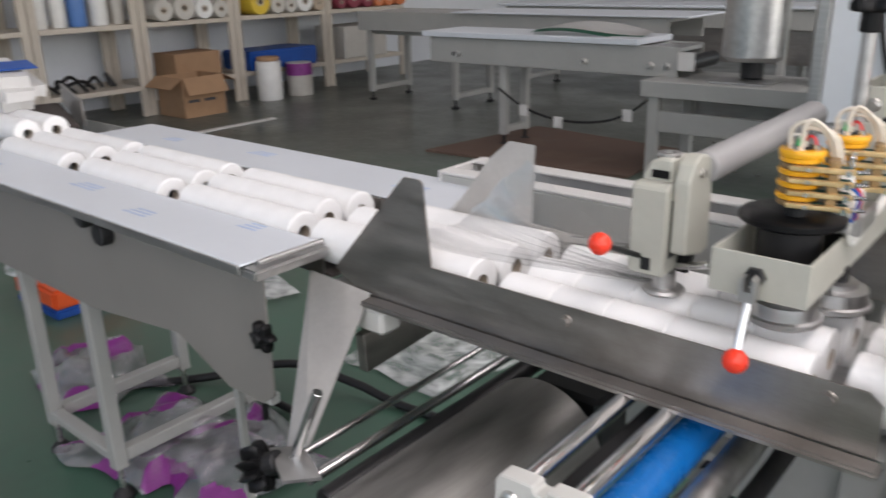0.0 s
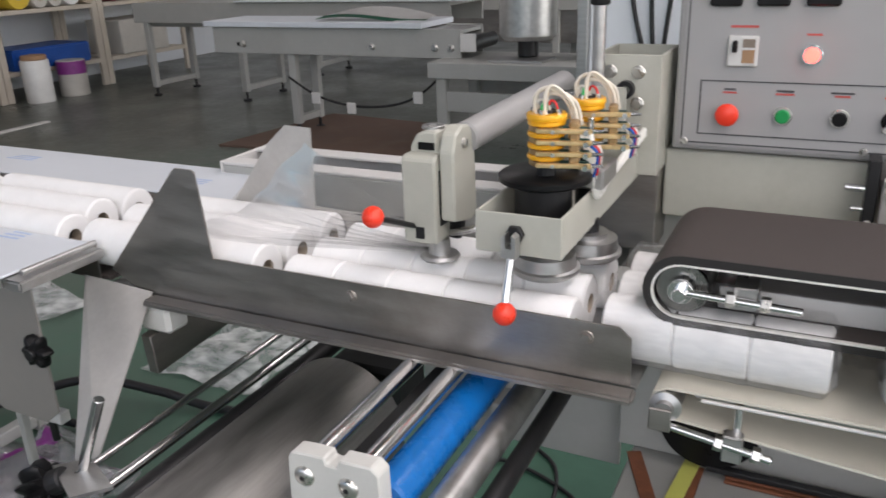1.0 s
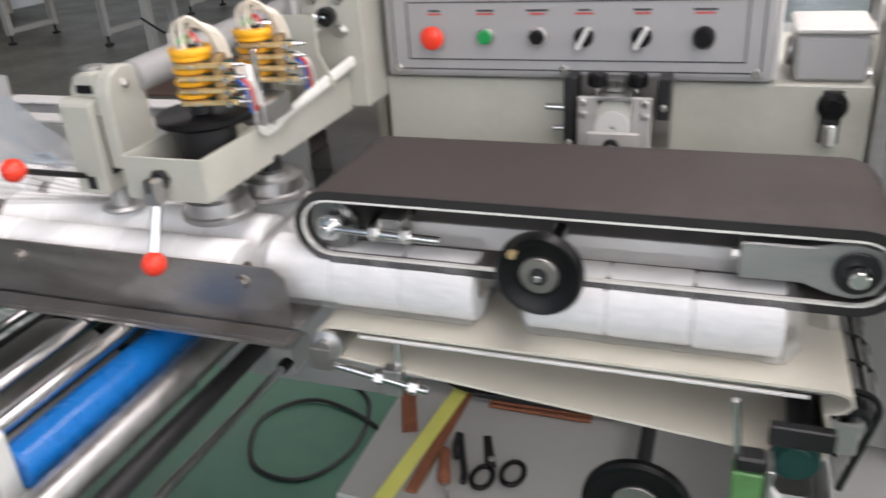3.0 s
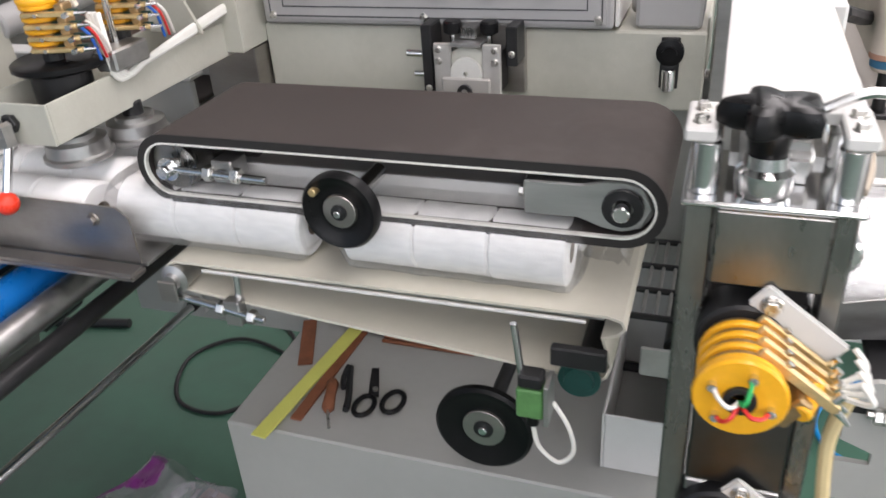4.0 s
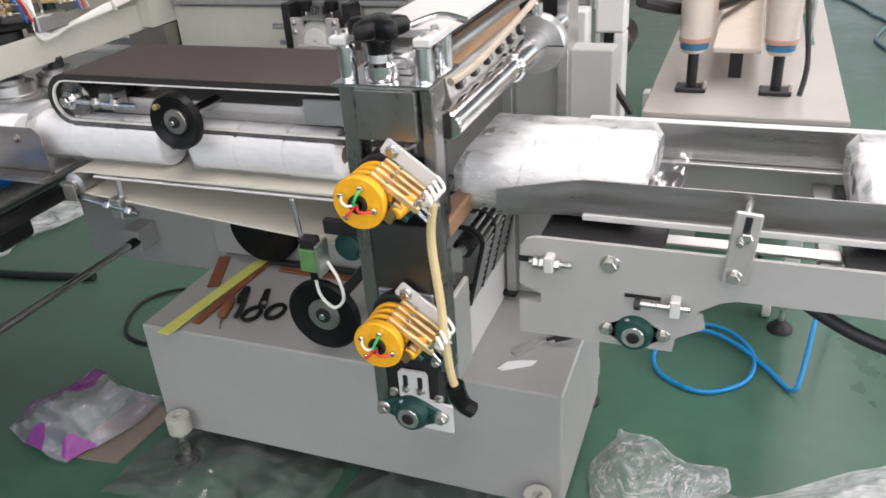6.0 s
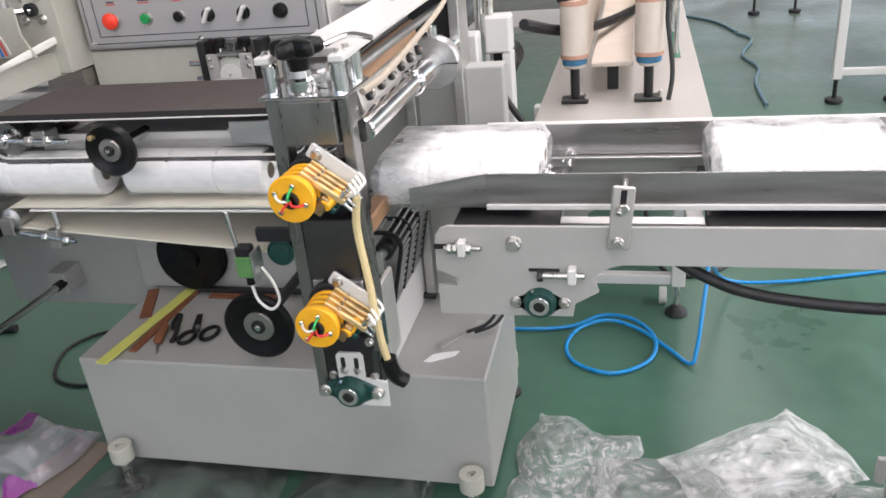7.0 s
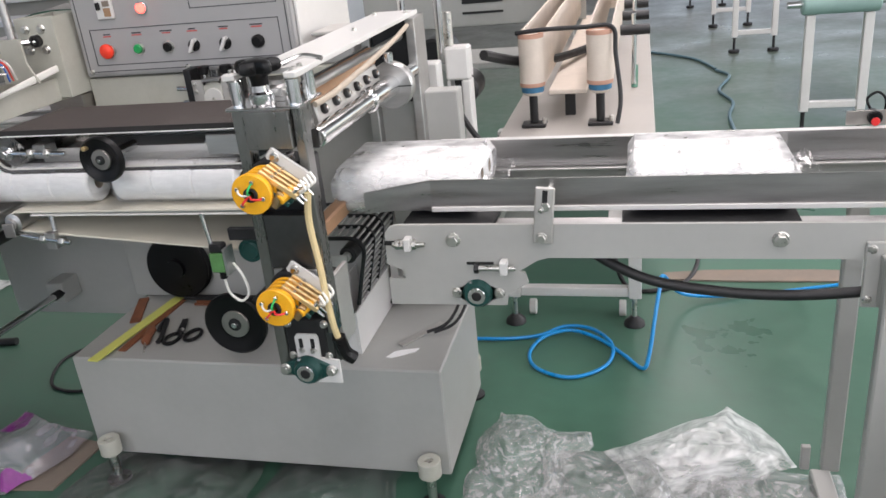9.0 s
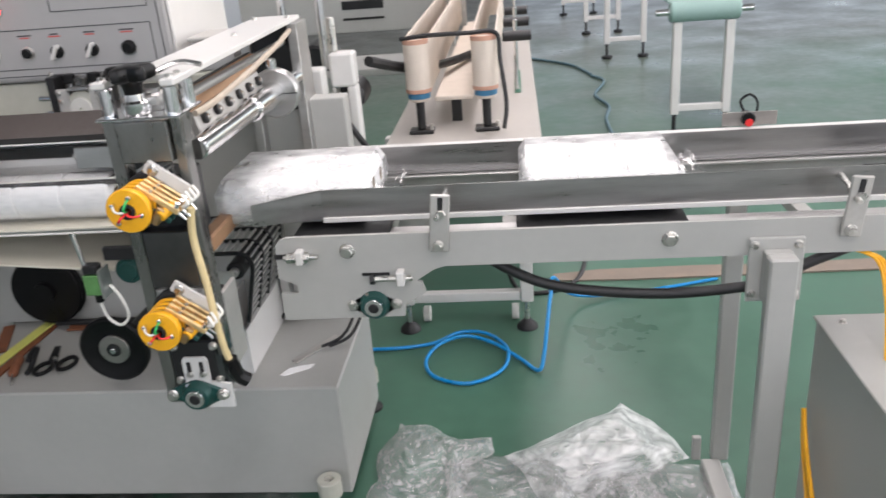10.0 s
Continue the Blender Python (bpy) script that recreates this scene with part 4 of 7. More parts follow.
def pack(x0, n, y0, zb, label, wrap=True, rows=3, seed=0, tail=True, pitch=2 * RR, wrap_mat=WRAP):
    rng = random.Random(seed)
    th = thing("toilet_roll_pack", (x0 + n * 0.05, y0 + RR, zb), label, "roll pack", "packs of rolls on the line")
    for r_ in range(rows):
        dx = rng.uniform(-0.006, 0.006)
        for k in range(n):
            add_roll(th, (x0 + k * 0.0988 + dx, y0 + RR + r_ * pitch, zb + RR + (0.004 if pitch < 2 * RR and r_ == 1 else 0) + rng.uniform(-0.001, 0.002)), seed + r_ * 5 + k * 3)
    if wrap:
        own = bmesh.new()
        xa, xb = x0 - 0.012, x0 + n * 0.0995 + 0.012
        nx, ns = 22, 28
        ya, yb = y0 - 0.005, y0 + (rows - 1) * pitch + 2 * RR + 0.005
        h = 2 * RR + 0.012
        rows_ = []
        for i in range(nx + 1):
            u = i / nx
            x = xa + (xb - xa) * u
            ends = min(u, 1 - u) * (xb - xa)
            pinch = 1.0 if ends > 0.014 else 0.55 + 0.45 * ends / 0.014
            row = []
            for k in range(ns):
                a = 2 * math.pi * k / ns
                ca, sa = math.cos(a), math.sin(a)
                e = 0.32
                yy = (abs(ca) ** e) * (1 if ca > 0 else -1)
                zz = (abs(sa) ** e) * (1 if sa > 0 else -1)
                wob = 1 + 0.02 * noise.noise(Vector((x * 40, yy * 4 + seed, zz * 3))) + 0.015 * noise.noise(Vector((x * 110, yy * 9, zz * 9 + seed)))
                row.append(own.verts.new((x, (ya + yb) / 2 + (yb - ya) / 2 * yy * (0.9 + 0.1 * pinch) * wob, zb + 0.001 + h / 2 + h / 2 * zz * pinch * min(wob, 1.02))))
            rows_.append(row)
        for a, b in zip(rows_, rows_[1:]):
            for k in range(ns):
                own.faces.new((a[k], a[(k + 1) % ns], b[(k + 1) % ns], b[k]))
        part("wrap", own, wrap_mat, th, "clear plastic wrap", True)
        if tail:
            own = bmesh.new()
            g = []
            for i in range(9):
                u = i / 8
                g.append([own.verts.new((xb + 0.055 * u, ya + (yb - ya) * (0.06 + 0.88 * j / 10), zb + h * 0.5 + 0.014 * noise.noise(Vector((u * 5 + seed, j * 0.9, 1))) + (1 - u) * 0.012 * math.sin(j * 1.1 + seed))) for j in range(11)])
            for a, b in zip(g, g[1:]):
                for j in range(10):
                    own.faces.new((a[j], a[j + 1], b[j + 1], b[j]))
            part("film_tail", own, FILM, th, "crumpled clear film end", True)
    return th


pack(0.098, 3, 1.132, 0.896, "clear wrapped pack of white toilet rolls on cream belt", seed=1)
pack(-0.272, 3, 1.132, 0.896, "clear wrapped pack of white toilet rolls on cream belt", seed=2)
pack(-0.799, 5, 1.108, 0.892, "white toilet rolls under film in steel trough", wrap=False, seed=3)
pack(0.585, 3, 1.2135, 0.838, "clear wrapped pack of toilet rolls leaving sealing head", seed=5, pitch=0.079, wrap_mat=PACKWRAP)
pack(1.210, 3, 1.2135, 0.838, "clear wrapped pack of toilet rolls on outfeed conveyor", seed=6, pitch=0.079, wrap_mat=PACKWRAP)


def loose_logs(x0, y0, zb, k, rows=3):
    th = thing("tissue_log", (x0 + 0.18, y0 + RR, zb), "white tissue paper log lying in infeed channel", "tissue log", "logs in the infeed channel")
    add_roll(th, (x0, y0 + RR, zb + RR), k, "log")
    return th


for _i, _x in enumerate((-1.275, -1.775, -2.265, -2.775)):
    for _j in range(3):
        loose_logs(_x + 0.008 * ((_i * 3 + _j * 5) % 4), 1.116 + 0.0925 * _j, 0.9015 + 0.003 * (_j == 1), _i + _j)
for _k, (_x, _y, _z) in enumerate(((-3.19, 1.178, 0.944), (-3.19, 1.272, 0.943))):
    loose_logs(_x, _y, _z, _k)

# ---- folding trough ----
ft = thing("folding_trough", (-0.65, 1.24, 0.86), "bare steel film folding trough with tall fin plates", "folding trough")
_near = [(-1.10, 0.884), (-1.178, 0.925), (-0.992, 1.128), (-0.985, 1.133), (-0.95, 1.133), (-0.944, 1.128), (-0.929, 0.979), (-0.232, 0.977), (-0.214, 0.962), (-0.212, 0.890)]
part("near_fin", prism(_near, "y", 1.098, 1.101), DARKSTEEL, ft, "worn dark steel side plate with tall fin")
part("lip", box(-1.08, -0.203, 1.064, 1.098, 0.878, 0.890, 0.004, seg=2), DARKSTEEL, ft, "rounded steel lip", True)
for _x in (-0.655, -0.275):
    _db = bolt((_x, 1.098, 0.955), (0, -1, 0), 0.0075, ft)
    _db.data.materials[0] = DARKSTEEL
_far = [(-1.16, 0.93), (-1.02, 1.108), (-0.975, 1.146), (-0.915, 1.144), (-0.92, 0.985), (-0.62, 0.975), (-0.62, 0.89), (-1.12, 0.89)]
part("far_fin", prism(_far, "y", 1.392, 1.395), GALV, ft, "far steel fin plate")
part("trough_floor", box(-1.20, -0.205, 1.102, 1.391, 0.884, 0.890, 0.001), STEEL, ft)
own = bmesh.new()
_q = [own.verts.new(c) for c in ((-1.247, 1.092, 0.905), (-1.079, 1.092, 0.897), (-1.010, 0.853, 0.695), (-1.058, 0.85, 0.68))]
own.faces.new(_q)
_r = bmesh.ops.extrude_face_region(own, geom=own.faces[:])
bmesh.ops.translate(own, verts=[v for v in _r["geom"] if isinstance(v, bmesh.types.BMVert)], vec=(0, 0.002, -0.002))
part("hanging_plate", own, GALV, ft, "tapered bright steel guide plate")
part("nylon_block", box(-1.105, -1.035, 1.075, 1.13, 0.822, 0.876, 0.008), NYLON, ft, "white nylon block")
own = box(-0.20, 0.20, -0.012, 0.012, -0.04, 0.04, 0.002)
bmesh.ops.transform(own, matrix=pose(-1.09, 1.27, 0.79, 0, 0, 90) @ pose(0, 0, 0, 0, -4, 0), verts=own.verts)
part("dark_bar", own, DARKSTEEL, ft, "dull dark steel bar")

# loose film drawn over the fins and the rolls
own = bmesh.new()
_g = []
for i in range(25):
    u = i / 24
    row = []
    for j in range(21):
        v = j / 20
        y = 1.235 + (0.28 * v - 0.13) * (1 - u) ** 1.4 + (v - 0.5) * 0.03
        x = -1.0 + 0.43 * u
        arch = 0.993 + 0.03 * math.exp(-7 * u) * (0.4 + abs(v - 0.5) * 1.6) + 0.006 * math.cos(v * 40) * (0.4 + u)
        row.append(own.verts.new((x, y, max(arch, 0.991))))
    _g.append(row)
for a, b in zip(_g, _g[1:]):
    for j in range(20):
        own.faces.new((a[j], a[j + 1], b[j + 1], b[j]))
_fs = tagged(part("film_sheet", own, FILM, None, loc=(-0.8, 1.24, 0.99)), "clear plastic film gathered over the rolls", "plastic film")
for p in _fs.data.polygons:
    p.use_smooth = True
own = bmesh.new()
_g = []
for i in range(17):
    u = i / 16
    row = []
    for j in range(13):
        v = j / 12
        a, b = Vector((-1.17, 1.405, 0.95)).lerp(Vector((-0.96, 1.40, 1.14)), v), Vector((-0.70, 1.36, 0.985)).lerp(Vector((-0.62, 1.37, 1.0)), v)
        p = a.lerp(b, u) + Vector((0, -0.02 * math.sin(u * 3.1), 0.012 * noise.noise(Vector((u * 6, v * 6, 8))) - 0.03 * math.sin(math.pi * u) * v))
        row.append(own.verts.new(p))
    _g.append(row)
for a, b in zip(_g, _g[1:]):
    for j in range(12):
        own.faces.new((a[j], a[j + 1], b[j + 1], b[j]))
_fs = tagged(part("film_sheet", own, WEB, None, loc=(-0.9, 1.39, 0.99)), "creased clear film web beside far fin", "plastic film")
for p in _fs.data.polygons:
    p.use_smooth = True

# ---- infeed table ----
it = thing("infeed_table", (-2.1, 1.28, 0), "grey infeed conveyor table with film covered top sheets", "conveyor table")
part("near_sheet", box(-3.1, -1.245, 0.926, 1.112, 0.960, 0.965, 0.0015), SHEET, it, "pale protective film on steel sheet")
part("far_sheet", box(-2.72, -1.15, 1.418, 1.63, 0.960, 0.965, 0.0015), SHEET, it, "pale protective film on steel sheet")
for _x, _y, _w in ((-1.72, 0.985, 0.045), (-2.05, 1.03, 0.06), (-2.55, 0.99, 0.05), (-1.42, 1.07, 0.03), (-1.36, 1.50, 0.05), (-1.98, 1.53, 0.05), (-2.4, 1.50, 0.04)):
    for _k in range(3):
        part("printed_mark", box(_x - _w * (1 - 0.2 * _k), _x + _w, _y + 0.014 * _k, _y + 0.014 * _k + 0.006, 0.9648, 0.9656, 0), MARK, it)
part("sheet_edge", box(-3.1, -1.245, 0.921, 0.9255, 0.945, 0.964, 0.001), STEEL, it)
part("channel_bed", box(-3.1, -1.205, 1.1135, 1.4165, 0.891, 0.898, 0.001), BELTB, it, "dark channel bed")
for _y in (1.1125, 1.4135):
    part("channel_wall", box(-3.1, -1.23, _y, _y + 0.003, 0.89, 0.9595, 0.0005), DARKSTEEL, it)
for _x in (-1.25, -1.745, -2.235):
    part("flight_bar", rod((_x, 1.12, 0.925), (_x, 1.41, 0.925), 0.005), STEEL, it, "", True)
# near skirt carries its shade in the colour; the far one stays GREY
part("skirt", prism([(-3.1, 0.957), (-1.262, 0.957), (-1.262, 0.66), (-1.30, 0.63), (-1.42, 0.63), (-1.60, 0.705), (-2.0, 0.66), (-3.1, 0.66)], "y", 0.985, 0.989), SKIRT, it, "warm grey enamelled side skirt, darkened for its shade")
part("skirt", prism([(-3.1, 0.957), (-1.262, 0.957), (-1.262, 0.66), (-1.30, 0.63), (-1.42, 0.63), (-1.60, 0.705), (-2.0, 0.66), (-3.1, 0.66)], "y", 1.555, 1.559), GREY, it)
part("end_roll_bar", box(-1.25, -1.205, 0.93, 1.112, 0.938, 0.958, 0.004, seg=2), STEEL, it, "rolled steel end strip")
part("end_rod", rod((-1.222, 0.95, 0.967), (-1.222, 1.108, 0.967), 0.006), STEEL, it, "", True)
kb_ = star_knob(it, (-1.262, 0.985, 0.798), (0, -1, 0), 0.034, 0.026, 6)
part("knob_hub", rod((-1.262, 0.985, 0.798), (-1.262, 0.952, 0.798), 0.012), BLACKM, kb_)
for _x, _z in ((-1.85, 0.895), (-1.93, 0.925)):
    part("black_motor", rod((_x, 0.988, _z), (_x, 0.955, _z), 0.028), RUBBER, it)
bolt((-1.30, 0.985, 0.925), (0, -1, 0), 0.008, it)
for _x in (-2.52, -2.12):
    for _y in (1.03, 1.50):
        part("leg", box(_x - 0.02, _x + 0.02, _y - 0.02, _y + 0.02, 0.10, 0.70, 0.003), GREY, it)
        part("leveller", rod((_x, _y, 0.03), (_x, _y, 0.105), 0.008), BOLT, it)
        part("pad", turned([(0, 0), (0, 0.032), (0.012, 0.032), (0.032, 0.012), (0.032, 0)], (_x, _y, 0.0), (0, 0, 1)), RUBBER, it, "", True)
    part("cross_bar", box(_x - 0.02, _x + 0.02, 1.0515, 1.4785, 0.12, 0.16, 0.003), GREY, it)
part("stretcher", box(-2.4985, -2.1415, 1.01, 1.05, 0.125, 0.155, 0.003), GREY, it)
part("bracket_bar", box(-1.72, -1.55, 1.18, 1.21, 0.44, 0.47, 0.003), WHITE, it, "white cross bracket")
part("bracket_stud", rod((-1.60, 1.195, 0.38), (-1.60, 1.195, 0.52), 0.009), BLACKM, it)
part("support_post", box(-1.72, -1.70, 1.185, 1.205, 0.02, 0.64, 0.002), GREY, it)

# items heaped at the far end of the infeed table
cv = thing("feed_chute", (-2.9, 1.4, 0.94), "dark rubber lined feed chute beside the tissue logs", "chute")
own = box(-0.13, 0.17, -0.05, 0.05, -0.02, 0.02, 0.004)
bmesh.ops.transform(own, matrix=pose(-2.97, 1.395, 0.995, 0, 8, -14), verts=own.verts)
part("block", own, BELTB, cv)
own = box(-0.16, 0.15, -0.004, 0.004, -0.03, 0.06, 0.002)
bmesh.ops.transform(own, matrix=pose(-2.97, 1.475, 1.02, 0, 6, -14), verts=own.verts)
part("side_plate", own, DARKSTEEL, cv)
part("stand", box(-3.08, -2.98, 1.40, 1.46, 0.965, 1.0, 0.003), GREY, cv)
wr = thing("plastic_wrap_roll", (-3.15, 1.3, 1.035), "white and blue plastic packaging pack on the logs", "plastic pack")
own = box(-0.18, 0.16, -0.10, 0.09, -0.065, 0.065, 0.045, seg=4)
for v in own.verts:
    v.co += noise.noise_vector(v.co * 14) * 0.012
bmesh.ops.transform(own, matrix=pose(-3.14, 1.335, 1.108, 0, 10, -8), verts=own.verts)
part("body", own, WHITE, wr, "", True)
own = box(-0.05, 0.06, -0.07, 0.07, 0, 0.006, 0.003)
bmesh.ops.transform(own, matrix=pose(-3.12, 1.35, 1.174, 0, 10, -8), verts=own.verts)
part("blue_mark", own, BLUEBOX, wr, "blue printed mark")

# ---- film pulling unit under the trough ----
fu = thing("film_roller_unit", (-0.48, 1.2, 0.4), "roller unit with steel rods, blue roller and nylon end block", "roller unit")
_blk = [(-0.574, 0.775), (-0.57, 0.872), (-0.563, 0.882), (-0.545, 0.884), (-0.515, 0.885), (-0.512, 0.876), (-0.497, 0.876), (-0.494, 0.887), (-0.448, 0.889), (-0.438, 0.88), (-0.437, 0.775)]
eb = part("end_block", prism(_blk, "y", 0.80, 0.828, 0.002), NYLON, fu, "white nylon end block")
for _x in (-0.546, -0.482):
    sc = part("screw", turned([(0, 0), (0, 0.0145), (0.003, 0.0135), (0.006, 0.009), (0.0065, 0)], (_x, 0.80, 0.851), (0, -1, 0), 20), BOLT, eb, "dome head screw", True)
    part("socket", rod((_x, 0.7945, 0.851), (_x, 0.793, 0.851), 0.004, 6), BLACKM, sc)
for _x in (-0.513, -0.495):
    part("pin", rod((_x, 0.801, 0.822), (_x, 0.797, 0.822), 0.004, 8), STEEL, eb)
for _x in (-0.538, -0.470):
    part("rod", rod((_x, 0.828, 0.870), (_x, 1.55, 0.870), 0.0125), CHROME, fu, "bright ground rod", True)
part("rail", box(-0.52, -0.488, 0.83, 1.55, 0.835, 0.85, 0.002), BLACKM, fu)
part("blue_roller", rod((-0.448, 0.829, 0.822), (-0.448, 1.54, 0.822), 0.030), BLUEP, fu, "glossy blue rubber roller", True)
part("steel_roller", rod((-0.385, 0.74, 0.808), (-0.385, 1.54, 0.808), 0.023), STEEL, fu, "", True)
part("black_roller", rod((-0.350, 0.74, 0.775), (-0.350, 1.54, 0.775), 0.015), BLACKM, fu, "", True)
dr = part("drum", turned([(0, 0.03), (0, 0.128), (0.005, 0.132), (0.76, 0.132), (0.765, 0.128), (0.765, 0.03)], (-0.80, 0.50, 0.600), (0, 1, 0), 64), DRUM, fu, "large polished steel drum", True)
part("drum_shaft", rod((-0.80, 0.42, 0.600), (-0.80, 1.60, 0.600), 0.03), BLACKM, dr, "", True)
part("drum_bearing", box(-0.86, -0.70, 1.30, 1.42, 0.54, 0.70, 0.01), BLACKM, dr, "black bearing block")
part("rod", rod((-0.985, 0.80, 0.722), (-0.985, 1.50, 0.722), 0.0065), CHROME, fu, "", True)
part("rod", rod((-0.940, 0.80, 0.705), (-0.940, 1.50, 0.705), 0.0095), CHROME, fu, "", True)
part("dark_roller", rod((-0.905, 0.80, 0.682), (-0.905, 1.50, 0.682), 0.020), BLACKM, fu, "black guide roller", True)
cl = part("clamp_plate", prism([(-1.035, 0.80), (-0.995, 0.84), (-0.905, 0.80), (-0.945, 0.755)], "z", 0.722, 0.728), STEEL, fu, "small bright clamp plate")
part("clamp_stud", rod((-0.985, 0.815, 0.728), (-0.928, 0.825, 0.858), 0.0085), CHROME, cl, "", True)
_ck = star_knob(fu, (-1.02, 0.785, 0.71), (-0.8, -0.3, -0.4), 0.044, 0.04, 9)
part("knob_boss", rod((-1.0, 0.793, 0.72), (-1.025, 0.783, 0.708), 0.02), RUBBER, _ck)
part("frame_beam", box(-1.02, -0.30, 1.53, 1.603, 0.66, 0.86, 0.003), GREY, fu)
part("lower_rod", rod((-0.660, 0.30, 0.406), (-0.613, 1.655, 0.406), 0.011), CHROME, fu, "", True)
part("rod_tip", rod((-0.614, 1.63, 0.406), (-0.613, 1.668, 0.406), 0.014), BLACK, fu)
part("lower_bracket", box(-0.66, -0.60, 1.66, 1.745, 0.37, 0.44, 0.003), GREY, fu)

# ---- rear trough ----
rt = thing("rear_channel", (-0.9, 1.72, 0.3), "white enamelled rear channel beam of the machine", "channel beam")
# white wall drawn in GREY, so its shade sits in the colour
part("shaded_front_wall", box(-1.335, -0.45, 1.604, 1.62, 0.68, 1.006, 0.003), GREY, rt)
part("front_flange", box(-1.335, -0.45, 1.604, 1.655, 1.0065, 1.014, 0.002), WHITE, rt)
part("back_flange", box(-1.335, -0.45, 1.735, 1.79, 1.0065, 1.014, 0.002), WHITE, rt)
part("back_wall", box(-1.335, -0.45, 1.775, 1.79, 0.68, 1.006, 0.003), WHITE, rt)
part("bed", box(-1.32, -0.45, 1.6205, 1.7745, 0.955, 0.965, 0.002), BELTB, rt)
part("end_plate", box(-1.345, -1.3355, 1.604, 1.79, 0.66, 1.014, 0.002), WHITE, rt)
part("bracket", box(-0.80, -0.50, 1.6205, 1.7445, 0.72, 0.80, 0.002), GREY, rt)
rt.location.z -= 0.022

# ---- swing arm ----
sa = thing("pivot_arm", (-0.56, 1.24, 0.985), "cream enamelled pivot arm with red ball lever", "machine arm")
part("front_block", prism([(1.187, 1.022), (1.187, 1.158), (1.196, 1.164), (1.25, 1.164), (1.25, 1.05), (1.236, 1.022)], "x", -0.603, -0.545, 0.003), CREAM, sa, "cream cast block")
hb = part("hinge_block", prism([(-0.60, 1.15), (-0.60, 1.172), (-0.588, 1.192), (-0.575, 1.197), (-0.555, 1.197), (-0.548, 1.15)], "y", 1.215, 1.275, 0.003), CREAM, sa)
part("hinge_cap", ring((-0.573, 1.245, 1.196), (-0.573, 1.245, 1.2015), 0.018, 0.010), STEEL, hb, "", True)
part("hinge_slot", box(-0.585, -0.557, 1.212, 1.2155, 1.168, 1.180, 0.001), BLACK, hb)
ear = part("side_ear", prism([(1.20, 1.06), (1.20, 1.17), (1.212, 1.196), (1.235, 1.206), (1.262, 1.202), (1.28, 1.18), (1.285, 1.05), (1.26, 1.045)], "x", -0.543, -0.518, 0.003), CREAM, sa)
part("brace", box(-0.556, -0.545, 1.225, 1.24, 1.055, 1.14, 0.002), DARKSTEEL, sa)
bolt((-0.518, 1.238, 1.178), (1, 0, 0), 0.006, ear)
part("shaft", rod((-0.53, 1.27, 1.178), (-0.49, 1.66, 1.205), 0.025), PANEL, sa, "dull grey pivot shaft", True)
part("dark_link", tube([(-0.553, 1.252, 1.10), (-0.54, 1.25, 1.05), (-0.545, 1.245, 1.02)], 0.015), BLACK, sa, "", True)
part("presser_foot", turned([(0, 0), (0, 0.030), (0.004, 0.033), (0.008, 0.030), (0.009, 0.018), (0.034, 0.017), (0.036, 0.012), (0.036, 0)], (-0.558, 1.222, 0.988), (0, 0, 1), 28), STEEL, sa, "round steel presser foot", True)
part("clamp_lever", rod((-0.54, 1.23, 1.03), (-0.48, 1.20, 1.055), 0.006), CHROME, sa, "", True)
part("lever", rod((-0.585, 1.20, 1.045), (-0.592, 1.085, 1.095), 0.0045), BLACKM, sa, "", True)
_bl = bmesh.new()
bmesh.ops.create_uvsphere(_bl, u_segments=24, v_segments=16, radius=0.0165, matrix=Matrix.Translation((-0.59, 1.074, 1.1)))
part("ball_grip", _bl, REDP, sa, "red plastic ball grip", True)

# ---- sealing tray with vertical slip ring ----
tr = thing("sealer_tray", (-0.38, 1.3, 1.05), "cream open sealer tray arm with red ball lever", "machine arm")
for a_ in (box(-0.448, -0.320, 1.118, 1.122, 1.053, 1.113, 0.001), box(-0.448, -0.444, 1.1225, 1.63, 1.053, 1.113, 0.001), box(-0.324, -0.320, 1.1225, 1.63, 1.053, 1.113, 0.001), box(-0.4435, -0.3245, 1.1225, 1.63, 1.053, 1.058, 0.001)):
    part("wall", a_, CREAM, tr)
part("nut", hexnut((-0.386, 1.118, 1.085), (0, -1, 0), 0.014, 0.010), BLACKM, tr)
lv = part("lever_fork", prism([(-0.397, 1.058), (-0.397, 1.088), (-0.391, 1.092), (-0.391, 1.072), (-0.382, 1.072), (-0.382, 1.092), (-0.376, 1.088), (-0.376, 1.058)], "y", 1.088, 1.106), STEEL, tr)
part("lever", rod((-0.386, 1.10, 1.062), (-0.383, 1.066, 0.995), 0.0065), CHROME, lv, "", True)
_bl = bmesh.new()
bmesh.ops.create_uvsphere(_bl, u_segments=24, v_segments=16, radius=0.0165, matrix=Matrix.Translation((-0.382, 1.062, 0.987)))
part("ball_grip", _bl, REDP, lv, "red plastic ball grip", True)
part("drum", rod((-0.383, 1.225, 1.06), (-0.383, 1.225, 1.132), 0.043), BLACKM, tr, "dark cylindrical motor", True)
part("platform", turned([(0, 0), (0, 0.066), (0.003, 0.07), (0.010, 0.07), (0.013, 0.066), (0.013, 0)], (-0.383, 1.232, 1.132), (0, 0, 1), 40), BLACK, tr, "black round platform", True)
part("steel_block", box(-0.338, -0.300, 1.25, 1.33, 1.118, 1.150, 0.003), STEEL, tr)
part("post", rod((-0.335, 1.30, 1.15), (-0.335, 1.30, 1.215), 0.005), CHROME, tr)
